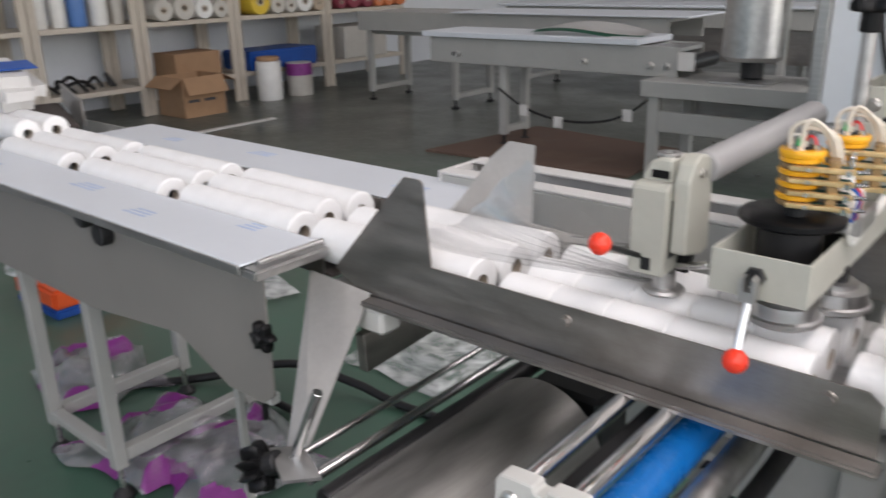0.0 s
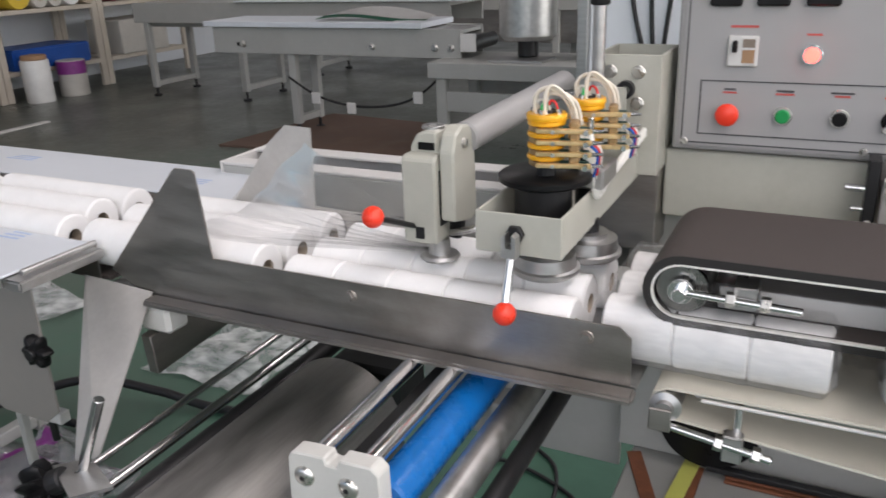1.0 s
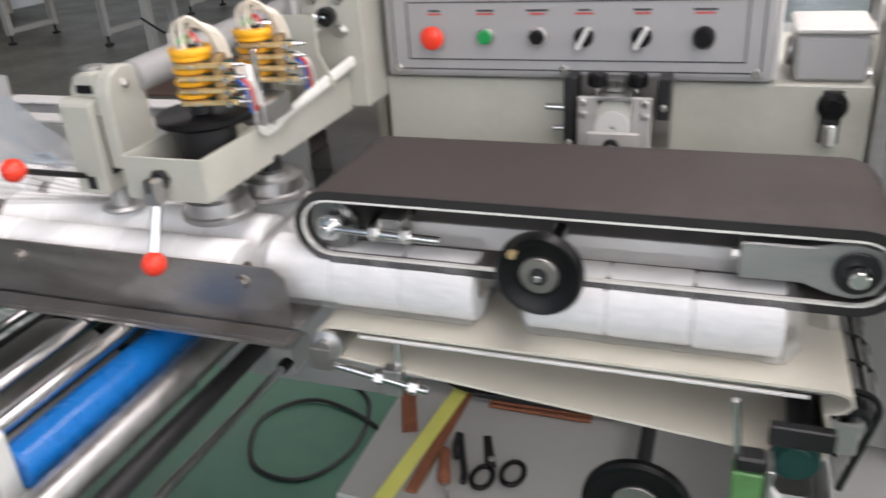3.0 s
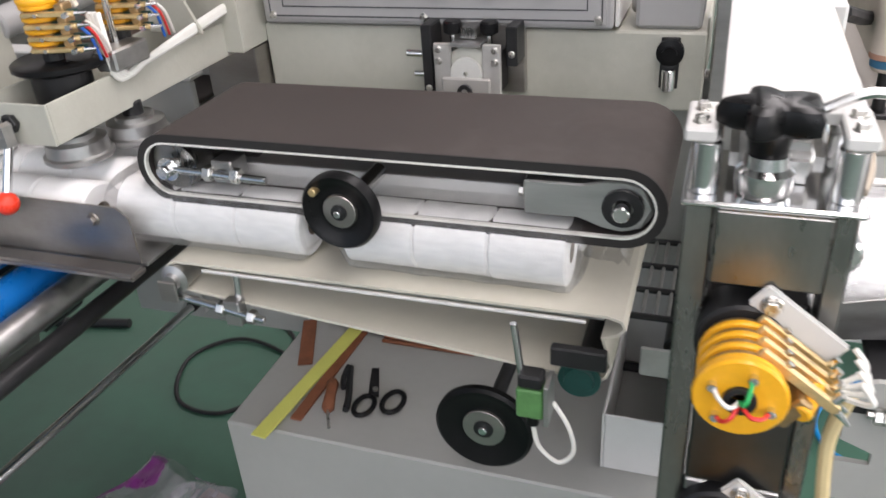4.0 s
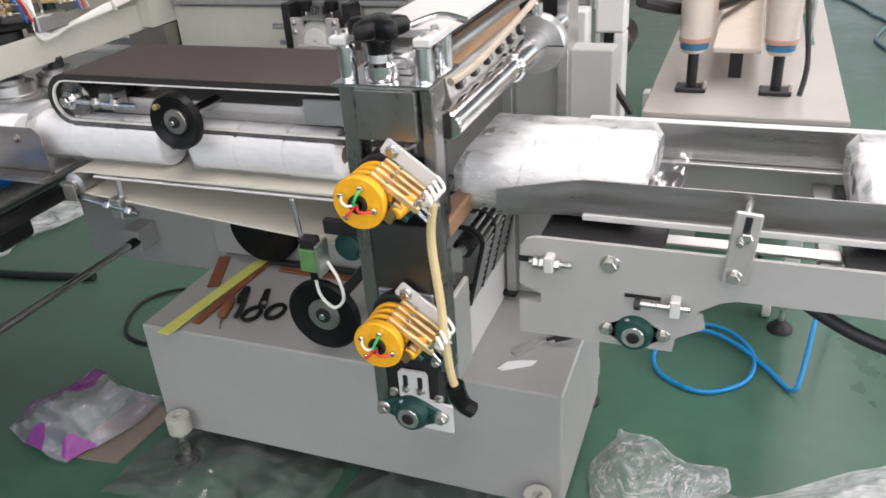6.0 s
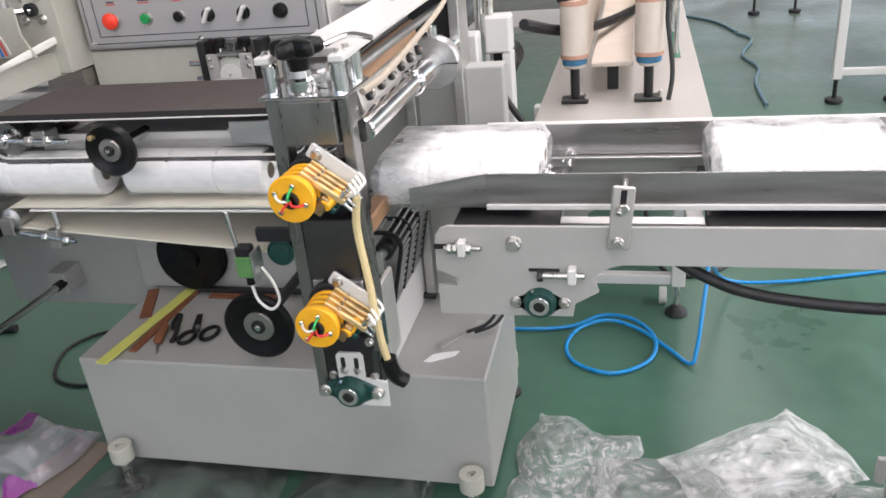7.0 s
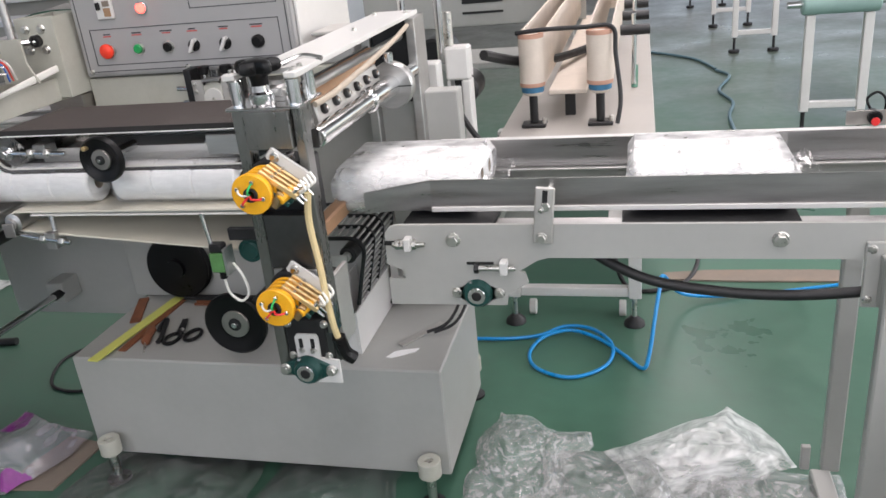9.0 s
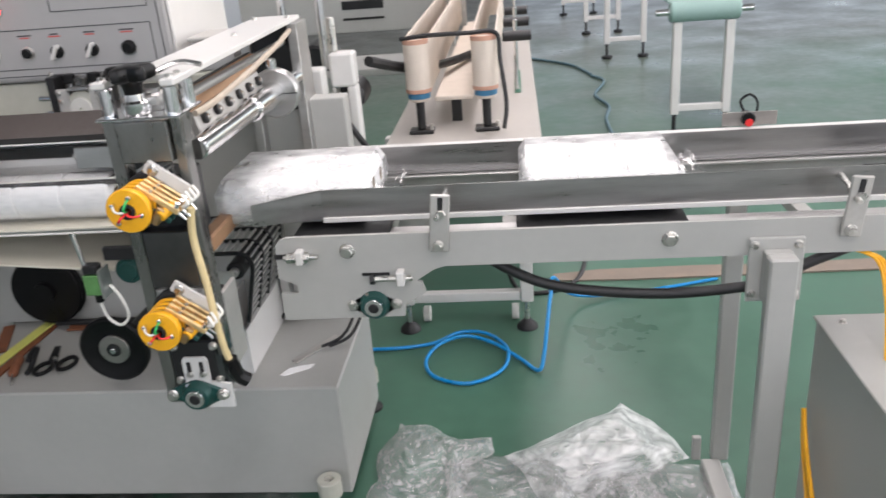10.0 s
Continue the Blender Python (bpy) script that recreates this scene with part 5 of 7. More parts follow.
for _x, _y in ((-0.372, 1.205), (-0.332, 1.295)):
    wh = part("heater_wheel", turned([(0, 0), (0, 0.048), (0.004, 0.052), (0.010, 0.052), (0.012, 0.047), (0.03, 0.045), (0.032, 0.03), (0.04, 0.03), (0.04, 0)], (_x, _y, 0.998), (0, 0, 1), 36), STEEL, tr, "stacked round heater wheel", True)
    part("wheel_axle", rod((_x, _y, 1.03), (_x, _y, 1.06), 0.016), BLACKM, wh)
part("upright_plate", prism([(-0.405, 1.12), (-0.405, 1.232), (-0.325, 1.232), (-0.325, 1.17), (-0.30, 1.118)], "y", 1.47, 1.476), CREAM, tr, "upright cream plate")
part("mount_box", box(-0.405, -0.285, 1.56, 1.566, 1.06, 1.275, 0.001), CREAM, tr)
part("mount_side", box(-0.405, -0.400, 1.5665, 1.72, 1.06, 1.275, 0.001), CREAM, tr)
part("mount_back", box(-0.3995, -0.2905, 1.716, 1.72, 1.06, 1.275, 0.001), CREAM, tr)
part("mount_side", box(-0.290, -0.285, 1.5665, 1.72, 1.06, 1.275, 0.001), CREAM, tr)
for _x, _z in ((-0.375, 1.245), (-0.325, 1.245), (-0.325, 1.19), (-0.375, 1.19)):
    bolt((_x, 1.56, _z), (0, -1, 0), 0.009, tr)
part("boss", ring((-0.345, 1.561, 1.215), (-0.345, 1.545, 1.215), 0.016, 0.008), BLACKM, tr)
part("tray_shaft", rod((-0.44, 1.48, 1.213), (-0.345, 1.57, 1.213), 0.009), CHROME, tr)
part("mount_foot", box(-0.40, -0.288, 1.60, 1.70, 0.90, 1.058, 0.002), DARKSTEEL, tr)
for k in range(3):
    part("cable", tube([(-0.345 + 0.008 * k, 1.27, 1.20), (-0.318 + 0.004 * k, 1.255, 1.15 - 0.006 * k), (-0.3135, 1.265 + 0.01 * k, 1.105), (-0.3145, 1.33, 1.112), (-0.3145, 1.45, 1.121 + 0.004 * k), (-0.310, 1.56, 1.135 + 0.004 * k)], 0.0055), WIREW, tr, "white cable", True)
vs = slip_ring((-0.376, 1.215, 1.228), (0, 0, -1), 0.027, 0.066, (0.97, 0.22, 0), "upright yellow slip ring with brass brush arms")
vs2 = slip_ring((-0.352, 1.335, 1.230), (0, 0, -1), 0.027, 0.066, (0.97, 0.22, 0), "upright yellow slip ring with brass brush arms, behind")
part("post", rod((-0.376, 1.215, 1.145), (-0.376, 1.215, 1.165), 0.015), BLACKM, vs)
part("post", rod((-0.352, 1.335, 1.058), (-0.352, 1.335, 1.166), 0.015), BLACKM, vs2)
for s_, c_ in ((vs, Vector((-0.376, 1.215, 1.228))), (vs2, Vector((-0.352, 1.335, 1.230)))):
    for k in range(5):
        o = Vector((0.006 * math.cos(k * 1.3), 0.008 * math.sin(k * 1.3), 0))
        part("wire_loop", tube([c_ + o * 1.8 + Vector((0, 0, -0.006)), c_ + o * 2 + Vector((-0.012 + 0.002 * k, 0, 0.03)), c_ + o + Vector((0.008, 0.0, 0.036 + 0.003 * k)), c_ + o + Vector((0.032, 0.012, 0.024)), c_ + o + Vector((0.04, 0.02, -0.01))], 0.0028, 6), WIREC, s_, "white wire loop", True)
    for k, m_ in enumerate((WIREB, WIRER, WIREW)):
        part("thin_wire", tube([c_ + Vector((0.055, 0.01 * k, -0.03)), c_ + Vector((0.075, 0.01 * k, -0.045)), c_ + Vector((0.066, 0.012 * k + 0.02, -0.085))], 0.0022, 6), m_, s_)

part("tall_post", rod((-0.385, 1.515, 1.06), (-0.385, 1.515, 1.40), 0.011), STEEL, tr, "", True)
_ks = star_knob(tr, (-0.385, 1.515, 1.392), (0, 0, 1), 0.036, 0.02, 5)
part("knob_stem", rod((-0.385, 1.515, 1.362), (-0.385, 1.515, 1.394), 0.017), BLACK, _ks)
part("brace_rib", box(-0.582, -0.566, 1.1865, 1.1868, 1.03, 1.05, 0), BLACKM, sa)
# thin black sheet painting the shade in the gap beside the front block
part("cavity_shade", box(-0.5445, -0.5435, 1.20, 1.25, 1.05, 1.14, 0), BLACKM, sa)

# ---- small feed motor under the control panel ----
mo = thing("tension_wheel", (0.135, 1.6, 1.0), "cream wheel in a dark steel bracket with black thumb knobs", "tension wheel")
part("back_plate", box(0.056, 0.222, 1.630, 1.6445, 0.985, 1.112, 0.002), DARKSTEEL, mo, "dark steel back plate")
part("wheel", turned([(0, 0), (0, 0.034), (0.006, 0.043), (0.024, 0.043), (0.030, 0.034), (0.030, 0)], (0.136, 1.600, 1.036), (0, -1, 0), 36), CREAM, mo, "cream coloured wheel", True)
part("wheel_hub", ring((0.136, 1.571, 1.036), (0.136, 1.5635, 1.036), 0.028, 0.004, 28), NYLON, mo, "", True)
lo_ = part("lower_plate", box(0.094, 0.180, 1.556, 1.563, 0.985, 1.031, 0.004), GALV, mo, "zinc lower plate")
part("bearing", ring((0.136, 1.556, 1.008), (0.136, 1.550, 1.008), 0.013, 0.006), BLACKM, lo_, "", True)
for _x0, _x1, _s in ((0.079, 0.110, 0.088), (0.164, 0.196, 0.186)):
    sd_ = part("side_plate", box(_x0, _x1, 1.566, 1.574, 0.985, 1.086, 0.002), GALV, mo, "zinc side plate")
    for _z in (1.076, 1.056):
        bolt((_s, 1.566, _z), (0, -1, 0), 0.0048, sd_, "screw")
    part("spacer", box(_x0 + 0.004, _x1 - 0.004, 1.5745, 1.6295, 1.0, 1.07, 0.002), BLACKM, sd_)
for _x0, _x1, _z0 in ((0.055, 0.074, 0.985), (0.203, 0.222, 1.048)):
    dk_ = part("dark_bracket", box(_x0, _x1, 1.575, 1.6295, _z0, 1.113, 0.002), BLACKM, mo, "black steel bracket")
    bolt(((_x0 + _x1) / 2, 1.575, _z0 + 0.02), (0, -1, 0), 0.0045, dk_, "screw")
part("cross_plate", box(0.1105, 0.1635, 1.560, 1.6, 1.082, 1.088, 0.001), STEEL, mo)
part("cross_block", box(0.122, 0.150, 1.585, 1.6295, 1.0885, 1.108, 0.002), GROUND, mo)
for _x in (0.106, 0.170):
    kb_ = part("thumb_knob", turned([(0, 0), (0, 0.012), (0.003, 0.0155), (0.019, 0.0155), (0.022, 0.012), (0.022, 0)], (_x, 1.595, 1.096), (0, 0, 1), 20), BLACK, mo, "black thumb knob", True)
    part("stem", rod((_x, 1.595, 1.06), (_x, 1.595, 1.097), 0.005), CHROME, kb_, "", True)
part("side_pin", rod((0.056, 1.585, 1.062), (0.024, 1.585, 1.063), 0.0062), CHROME, mo, "", True)
part("side_pin", rod((0.056, 1.585, 1.027), (0.036, 1.585, 1.027), 0.005), CHROME, mo, "", True)

# ---- drive parts beside the control panel ----
dg = thing("guide_drive", (0.46, 1.7, 1.092), "grey gearbox and black bearing beside control panel", "gearbox")
part("gearbox", box(0.40, 0.505, 1.66, 1.80, 1.0925, 1.165, 0.006), PANEL, dg)
part("gearbox_lid", box(0.395, 0.51, 1.655, 1.805, 1.166, 1.176, 0.003), GALV, dg)
part("side_flange", rod((0.388, 1.72, 1.13), (0.40, 1.72, 1.13), 0.024), STEEL, dg, "", True)
part("slide_slot", box(0.445, 0.475, 1.6415, 1.6448, 1.0, 1.085, 0.003), BLACKM, dg)
part("bearing", turned([(0, 0), (0, 0.022), (0.012, 0.022), (0.014, 0.012), (0.022, 0.012), (0.022, 0)], (0.46, 1.644, 1.062), (0, -1, 0), 24), BLACK, dg, "black bearing", True)
part("bearing_foot", rod((0.46, 1.632, 1.0), (0.46, 1.632, 1.035), 0.011), CHROME, dg, "", True)


# ---- outfeed conveyor ----
oc = thing("outfeed_conveyor", (1.5, 1.3, 0), "grey enamelled outfeed conveyor with steel side rails", "conveyor")
_sp = [(0.716, 0.677), (0.962, 0.679), (0.966, 0.705), (1.008, 0.73), (1.002, 0.752), (0.99, 0.755), (1.028, 0.779), (1.05, 0.785), (3.0, 0.785), (3.0, 0.856), (0.742, 0.856), (0.728, 0.851), (0.719, 0.838), (0.716, 0.77), (0.752, 0.755), (0.752, 0.737), (0.716, 0.737)]
sf = part("side_plate", prism(_sp, "y", 1.108, 1.116), GREY, oc, "grey enamelled side plate")
part("far_side_plate", prism(_sp, "y", 1.515, 1.523), GREY, oc)
for _x in (0.861, 1.474, 2.1, 2.7):
    bolt((_x, 1.108, 0.824), (0, -1, 0), 0.0115, sf)
flange_bearing(sf, (0.903, 1.108, 0.706), 0.031, 0.044)
part("slot", box(0.716, 0.742, 1.1065, 1.1082, 0.812, 0.822, 0), BLACKM, sf)
ab = part("adjuster", rod((0.735, 1.10, 0.817), (0.803, 1.10, 0.817), 0.0048), BOLT, sf, "", True)
for _x in (0.742, 0.752, 0.776):
    part("nut", hexnut((_x, 1.10, 0.817), (1, 0, 0), 0.0105, 0.009), BOLT, ab)
part("adjuster_block", box(0.762, 0.776, 1.085, 1.108, 0.806, 0.834, 0.002), WHITE, ab)
part("slot", box(0.885, 0.94, 1.1065, 1.1082, 0.770, 0.776, 0), BLACKM, sf)
ab = part("adjuster", rod((0.905, 1.098, 0.766), (0.985, 1.098, 0.766), 0.005), BOLT, sf, "", True)
part("nut", hexnut((0.902, 1.098, 0.766), (1, 0, 0), 0.0105, 0.009), BLACKM, ab)
part("adjuster_block", box(0.955, 0.970, 1.084, 1.108, 0.755, 0.784, 0.002), WHITE, ab)
# side rails with flared inlet
def rail(yc, flare, z0, z1, name):
    own = bmesh.new()
    xs = [0.662, 0.69, 0.72, 0.76, 0.80, 0.85] + [0.95 + 0.2 * k for k in range(11)]
    rows = []
    for x in xs:
        f = max(0, (0.80 - x) / 0.138)
        y = yc + flare * f ** 1.3
        zt = z1 - 0.016 * f
        row = [(y - 0.0015, zt), (y + 0.0015, zt), (y + 0.0015, z0 + 0.003), (y + (0.022 if flare < 0 else -0.022), z0 + 0.003), (y + (0.022 if flare < 0 else -0.022), z0), (y - 0.0015, z0)]
        if flare > 0:
            row = [(2 * y - a, b) for a, b in row]
            row = [(y - 0.0015, zt), (y + 0.0015, zt), (y + 0.0015, z0), (y - 0.022, z0), (y - 0.022, z0 + 0.003), (y - 0.0015, z0 + 0.003)]
        rows.append([own.verts.new((x, a, b)) for a, b in row])
    for a, b in zip(rows, rows[1:]):
        for k in range(6):
            own.faces.new((a[k], a[(k + 1) % 6], b[(k + 1) % 6], b[k]))
    own.faces.new(rows[0])
    own.faces.new(rows[-1][::-1])
    bmesh.ops.recalc_face_normals(own, faces=own.faces)
    return part(name, own, RAIL, oc, "brushed steel guide rail")


rail(1.20, -0.03, 0.858, 0.920, "near_rail")
rail(1.50, 0.02, 0.858, 0.918, "far_rail")
# light on the rail's flange top, painted as a white strip
part("lit_flange_strip", box(0.80, 3.0, 1.192, 1.1985, 0.852, 0.862, 0.001), WHITE, oc, "white strip for the lit flange top")
part("far_rail_cap", box(0.75, 3.0, 1.5025, 1.525, 0.912, 0.918, 0.001), WHITE, oc)
part("support_strip", box(0.86, 3.0, 1.4625, 1.495, 0.850, 0.856, 0.001), STEEL, oc, "flat steel slide strip")
part("support_strip", box(0.86, 3.0, 1.205, 1.235, 0.815, 0.821, 0.001), STEEL, oc)
for _x in (0.90, 1.16, 1.75, 2.4):
    part("cross_tie", box(_x, _x + 0.03, 1.1165, 1.5145, 0.790, 0.813, 0.001), GREY, oc)
for _x0, _x1 in ((0.74, 0.935), (1.19, 1.52), (1.95, 2.25)):
    part("flight_pad", box(_x0, _x1, 1.13, 1.46, 0.8265, 0.8372, 0.002), RUBBER, oc, "black rubber flight pad")
for _k, _x in enumerate((1.046, 1.797, 2.5)):
    own = box(-0.019, 0.019, -0.003, 0.003, -0.058, 0.058, 0.003)
    bmesh.ops.transform(own, matrix=pose(_x, 1.100, 0.877, 0, 5, 0), verts=own.verts)
    cp = part("clamp_strap", own, GALV, oc, "slotted zinc clamp strap")
    own = box(-0.005, 0.005, -0.0005, 0.0005, -0.014, 0.014, 0.0)
    bmesh.ops.transform(own, matrix=pose(_x + 0.004, 1.0962, 0.915, 0, 5, 0), verts=own.verts)
    part("slot", own, BLACKM, cp)
    bolt((_x - 0.006, 1.097, 0.832), (0, -1, 0), 0.0085, cp)
    part("stud", rod((_x + 0.006, 1.20, 0.905), (_x - 0.004, 1.078, 0.893), 0.005), BOLT, cp)
    hexnut_ = part("nut", hexnut((_x + 0.004, 1.096, 0.897), (0, -1, 0), 0.0095, 0.008), BOLT, cp)
# legs
for _y, _w in ((1.078, 0.052), (1.49, 0.052)):
    _dx = 0.0 if _y < 1.2 else 0.03
    part("leg", box(1.640 + _dx, 1.692 + _dx * 0.7, _y - 0.03, _y - 0.002, 0.04, 0.80 if _y < 1.2 else 0.78, 0.004), GREY, oc, "grey tubular leg")
lp_ = part("leg_bracket", box(1.616, 1.716, 1.0995, 1.107, 0.692, 0.822, 0.002), GREY, oc)
part("leg_tab", box(1.641, 1.691, 1.0765, 1.0992, 0.70, 0.80, 0.002), GREY, lp_)
for _x, _z in ((1.626, 0.808), (1.704, 0.808), (1.626, 0.708), (1.704, 0.708)):
    bolt((_x, 1.0995, _z), (0, -1, 0), 0.0065, lp_)
part("foot_bar", box(1.642, 1.690, 1.0765, 1.4595, 0.012, 0.05, 0.004), GREY, oc)
part("foot_stop", box(1.618, 1.6395, 1.45, 1.465, 0.05, 0.12, 0.002), GREY, oc)
# hanging black cable
part("cable", tube([(1.10, 1.16, 0.80), (1.17, 1.15, 0.755), (1.25, 1.135, 0.725), (1.36, 1.13, 0.708), (1.48, 1.128, 0.701), (1.60, 1.128, 0.708), (1.66, 1.128, 0.72), (1.74, 1.13, 0.758), (1.82, 1.14, 0.785)], 0.0105, 10), RUBBER, oc, "black hanging cable sleeve", True)
for k in range(3):
    part("yellow_wire", tube([(1.80, 1.13, 0.783), (1.845 + 0.006 * k, 1.10, 0.77), (1.858 + 0.004 * k, 1.07, 0.70), (1.85, 1.02, 0.605)], 0.003, 6), YELLOW, oc)
# photo cell on the far rail
se = thing("photo_sensor", (1.72, 1.53, 0.935), "small dark sensor on a slotted steel strip", "sensor")
part("strip", box(1.66, 1.78, 1.527, 1.530, 0.935, 0.967, 0.001), DARKSTEEL, se)
part("body", rod((1.716, 1.515, 0.952), (1.716, 1.55, 0.952), 0.015), BLACK, se, "", True)
part("lens", rod((1.716, 1.512, 0.945), (1.716, 1.5155, 0.945), 0.009), WIRER, se)
part("cable", tube([(1.716, 1.55, 0.958), (1.705, 1.555, 0.985), (1.725, 1.553, 1.0), (1.742, 1.55, 0.98), (1.74, 1.56, 0.93)], 0.003, 6), BLACK, se)
se.location.z -= 0.016

# ---- lattice belt behind the sealing head ----
CX, CY, CZ = 0.523, 1.40, 0.672
ch = thing("lattice_belt", (0.55, 1.5, 0.381), "dark steel lattice chain belt around a roller", "chain belt")
_path = [(CX + dx, CZ + dz) for dx, dz in ((-0.16, 0.034), (-0.14, 0.034), (-0.12, 0.034), (-0.10, 0.034), (-0.08, 0.034), (-0.06, 0.034), (-0.04, 0.034), (-0.02, 0.034), (0.0, 0.034), (0.016, 0.030), (0.028, 0.019), (0.033, 0.003), (0.031, -0.014), (0.027, -0.031), (0.023, -0.048), (0.019, -0.065), (0.015, -0.082), (0.011, -0.099), (0.007, -0.116), (0.003, -0.133), (-0.001, -0.15))]
for _x, _z in _path:
    part("link_rod", rod((_x, CY, _z), (_x, CY + 0.25, _z), 0.0032, 8), STEEL, ch, "", True)
for _y in (CY, CY + 0.08, CY + 0.16, CY + 0.25):
    part("chain", tube([(x, _y, z) for x, z in _path], 0.0055, 6, 2), BLACKM, ch)
part("roller", rod((CX, CY - 0.03, CZ), (CX, CY + 0.26, CZ), 0.022), BLACKM, ch, "", True)
part("roller_end", rod((CX, CY - 0.045, CZ), (CX, CY - 0.028, CZ), 0.011), STEEL, ch, "", True)
part("bearing_tab", box(CX - 0.055, CX + 0.004, CY - 0.05, CY - 0.044, CZ - 0.045, CZ + 0.01, 0.003), GALV, ch, "zinc bearing plate")
gd = part("guard_front", box(0.415, 0.512, 1.385, 1.389, 0.3815, 0.505, 0.002), WHITE, ch, "white sheet metal guard")
part("guard_side", box(0.5125, 0.517, 1.385, 1.69, 0.3815, 0.505, 0.001), WHITE, gd)
part("guard_side", box(0.410, 0.4145, 1.385, 1.69, 0.3815, 0.505, 0.001), WHITE, gd)

# ---- tools on the base ----
def tool(name, label, category, at):
    return thing(name, at, label, category, "tools lying on the machine base")


th = tool("yellow_strip", "yellow painted flat steel strip lying on base", "metal strip", (-0.12, 1.42, 0.38))
own = box(-0.20, 0.20, -0.017, 0.017, 0, 0.004, 0.001)
bmesh.ops.transform(own, matrix=pose(-0.211, 1.485, 0.388, 0, 0, 84), verts=own.verts)
part("strip", own, RULER, th)
th = tool("rusty_bar", "short rusty flat bar lying on base", "metal bar", (-0.17, 1.5, 0.38))
for (x, y, a, L) in ((-0.285, 1.60, 113, 0.085),):
    own = box(-L, L, -0.016, 0.016, 0, 0.005, 0.001)
    bmesh.ops.transform(own, matrix=pose(x, y, 0.3815, 0, 0, a), verts=own.verts)
    part("bar", own, RUST, th)
th = tool("rusty_bar", "long thin rusty bar under yellow strip", "metal bar", (-0.12, 1.46, 0.38))
own = box(-0.16, 0.16, -0.012, 0.012, 0, 0.005, 0.001)
bmesh.ops.transform(own, matrix=pose(-0.182, 1.515, 0.3815, 0, 0, 88), verts=own.verts)
part("bar", own, RUST, th)
th = tool("rusty_rod", "rusty bar pair at back of base", "metal bar", (0.05, 1.66, 0.38))
part("bar", box(-0.12, 0.10, 1.655, 1.663, 0.3815, 0.390, 0.002), RUST, th)
part("bar", box(-0.12, 0.10, 1.640, 1.650, 0.3815, 0.388, 0.002), RUST, th)
th = tool("screwdriver", "screwdriver with dark red handle lying on base", "screwdriver", (-0.09, 1.42, 0.38))
part("handle", turned([(0, 0), (0, 0.008), (0.01, 0.013), (0.04, 0.011), (0.085, 0.013), (0.095, 0.007), (0.095, 0)], (-0.160, 1.475, 0.394), (0.30, -0.90, 0.0), 16), RUST, th, "dark red plastic handle", True)
part("blade", rod((-0.130, 1.386, 0.394), (-0.108, 1.345, 0.390), 0.003), BOLT, th)
th = tool("pliers", "black handled pliers lying on base", "pliers", (-0.03, 1.45, 0.38))
part("handle", tube([(-0.145, 1.53, 0.390), (-0.125, 1.48, 0.390), (-0.105, 1.43, 0.390), (-0.098, 1.40, 0.390)], 0.007), BLACKM, th, "", True)
part("handle", tube([(-0.150, 1.53, 0.392), (-0.143, 1.49, 0.392), (-0.130, 1.46, 0.392)], 0.006), BLACKM, th, "", True)
th = tool("scissors", "black handled scissors lying on base", "scissors", (0.0, 1.45, 0.38))
for cx, cy, rr in ((-0.068, 1.425, 0.026), (-0.015, 1.45, 0.028)):
    part("finger_loop", tube([(cx + rr * math.cos(a) * 0.75, cy + rr * 1.15 * math.sin(a), 0.388) for a in [2 * math.pi * k / 12 for k in range(13)]], 0.0055, 8, 3), BLACK, th, "black plastic finger loop", True)
part("blade", prism([(-0.072, 1.455), (-0.05, 1.46), (-0.085, 1.545), (-0.10, 1.54)], "z", 0.385, 0.389), BLACKM, th)
part("pivot", rod((-0.064, 1.475, 0.384), (-0.064, 1.475, 0.394), 0.006), BOLT, th)
th = thing("paper_scrap", (0.62, 1.40, 0.38), "torn white paper scrap on the base", "paper")
part("scrap", prism([(0.585, 1.375), (0.60, 1.372), (0.655, 1.405), (0.662, 1.425), (0.63, 1.418), (0.60, 1.405)], "z", 0.3815, 0.3835), PAPER, th)
th = thing("cable_bracket", (0.66, 1.5, 0.38), "small zinc bracket with black wires on base", "bracket")
part("plate", prism([(0.60, 1.44), (0.615, 1.43), (0.70, 1.56), (0.685, 1.57)], "z", 0.3815, 0.386), GALV, th)
for _x in (0.0, 0.02):
    part("wire", tube([(0.665 + _x, 1.50, 0.39), (0.72 + _x, 1.52, 0.41), (0.745 + _x, 1.58, 0.45), (0.75 + _x, 1.65, 0.52)], 0.0045), RUBBER, th)

# ---- floor things ----
hs = thing("air_hose", (1.0, 2.15, 0), "blue air hose coiled on the green floor", "hose")
_pts = [(0.602, 2.135, 0.010), (0.752, 2.140, 0.010), (0.872, 2.170, 0.010), (0.962, 2.240, 0.012), (1.062, 2.215, 0.016), (1.132, 2.115, 0.012), (1.117, 1.985, 0.010), (1.012, 1.903, 0.010), (0.897, 1.945, 0.010), (0.857, 2.035, 0.014), (0.892, 2.135, 0.022), (0.982, 2.190, 0.024), (1.082, 2.155, 0.014), (1.172, 2.055, 0.010), (1.234, 1.970, 0.012), (1.254, 1.995, 0.050), (1.272, 2.075, 0.140), (1.287, 2.155, 0.200), (1.302, 2.235, 0.220), (1.382, 2.440, 0.050), (1.602, 2.520, 0.010), (1.952, 2.620, 0.010)]
part("hose", tube(_pts, 0.0066, 10, 8), HOSE, hs, "", True)
bh = thing("floor_cable", (1.3, 2.7, 0), "black cable looped on the floor", "cable")
part("cable", tube([(1.10, 2.75, 0.2), (1.16, 2.6, 0.02), (1.28, 2.55, 0.008), (1.42, 2.68, 0.008), (1.46, 2.95, 0.05), (1.38, 3.2, 0.2)], 0.009), RUBBER, bh, "", True)
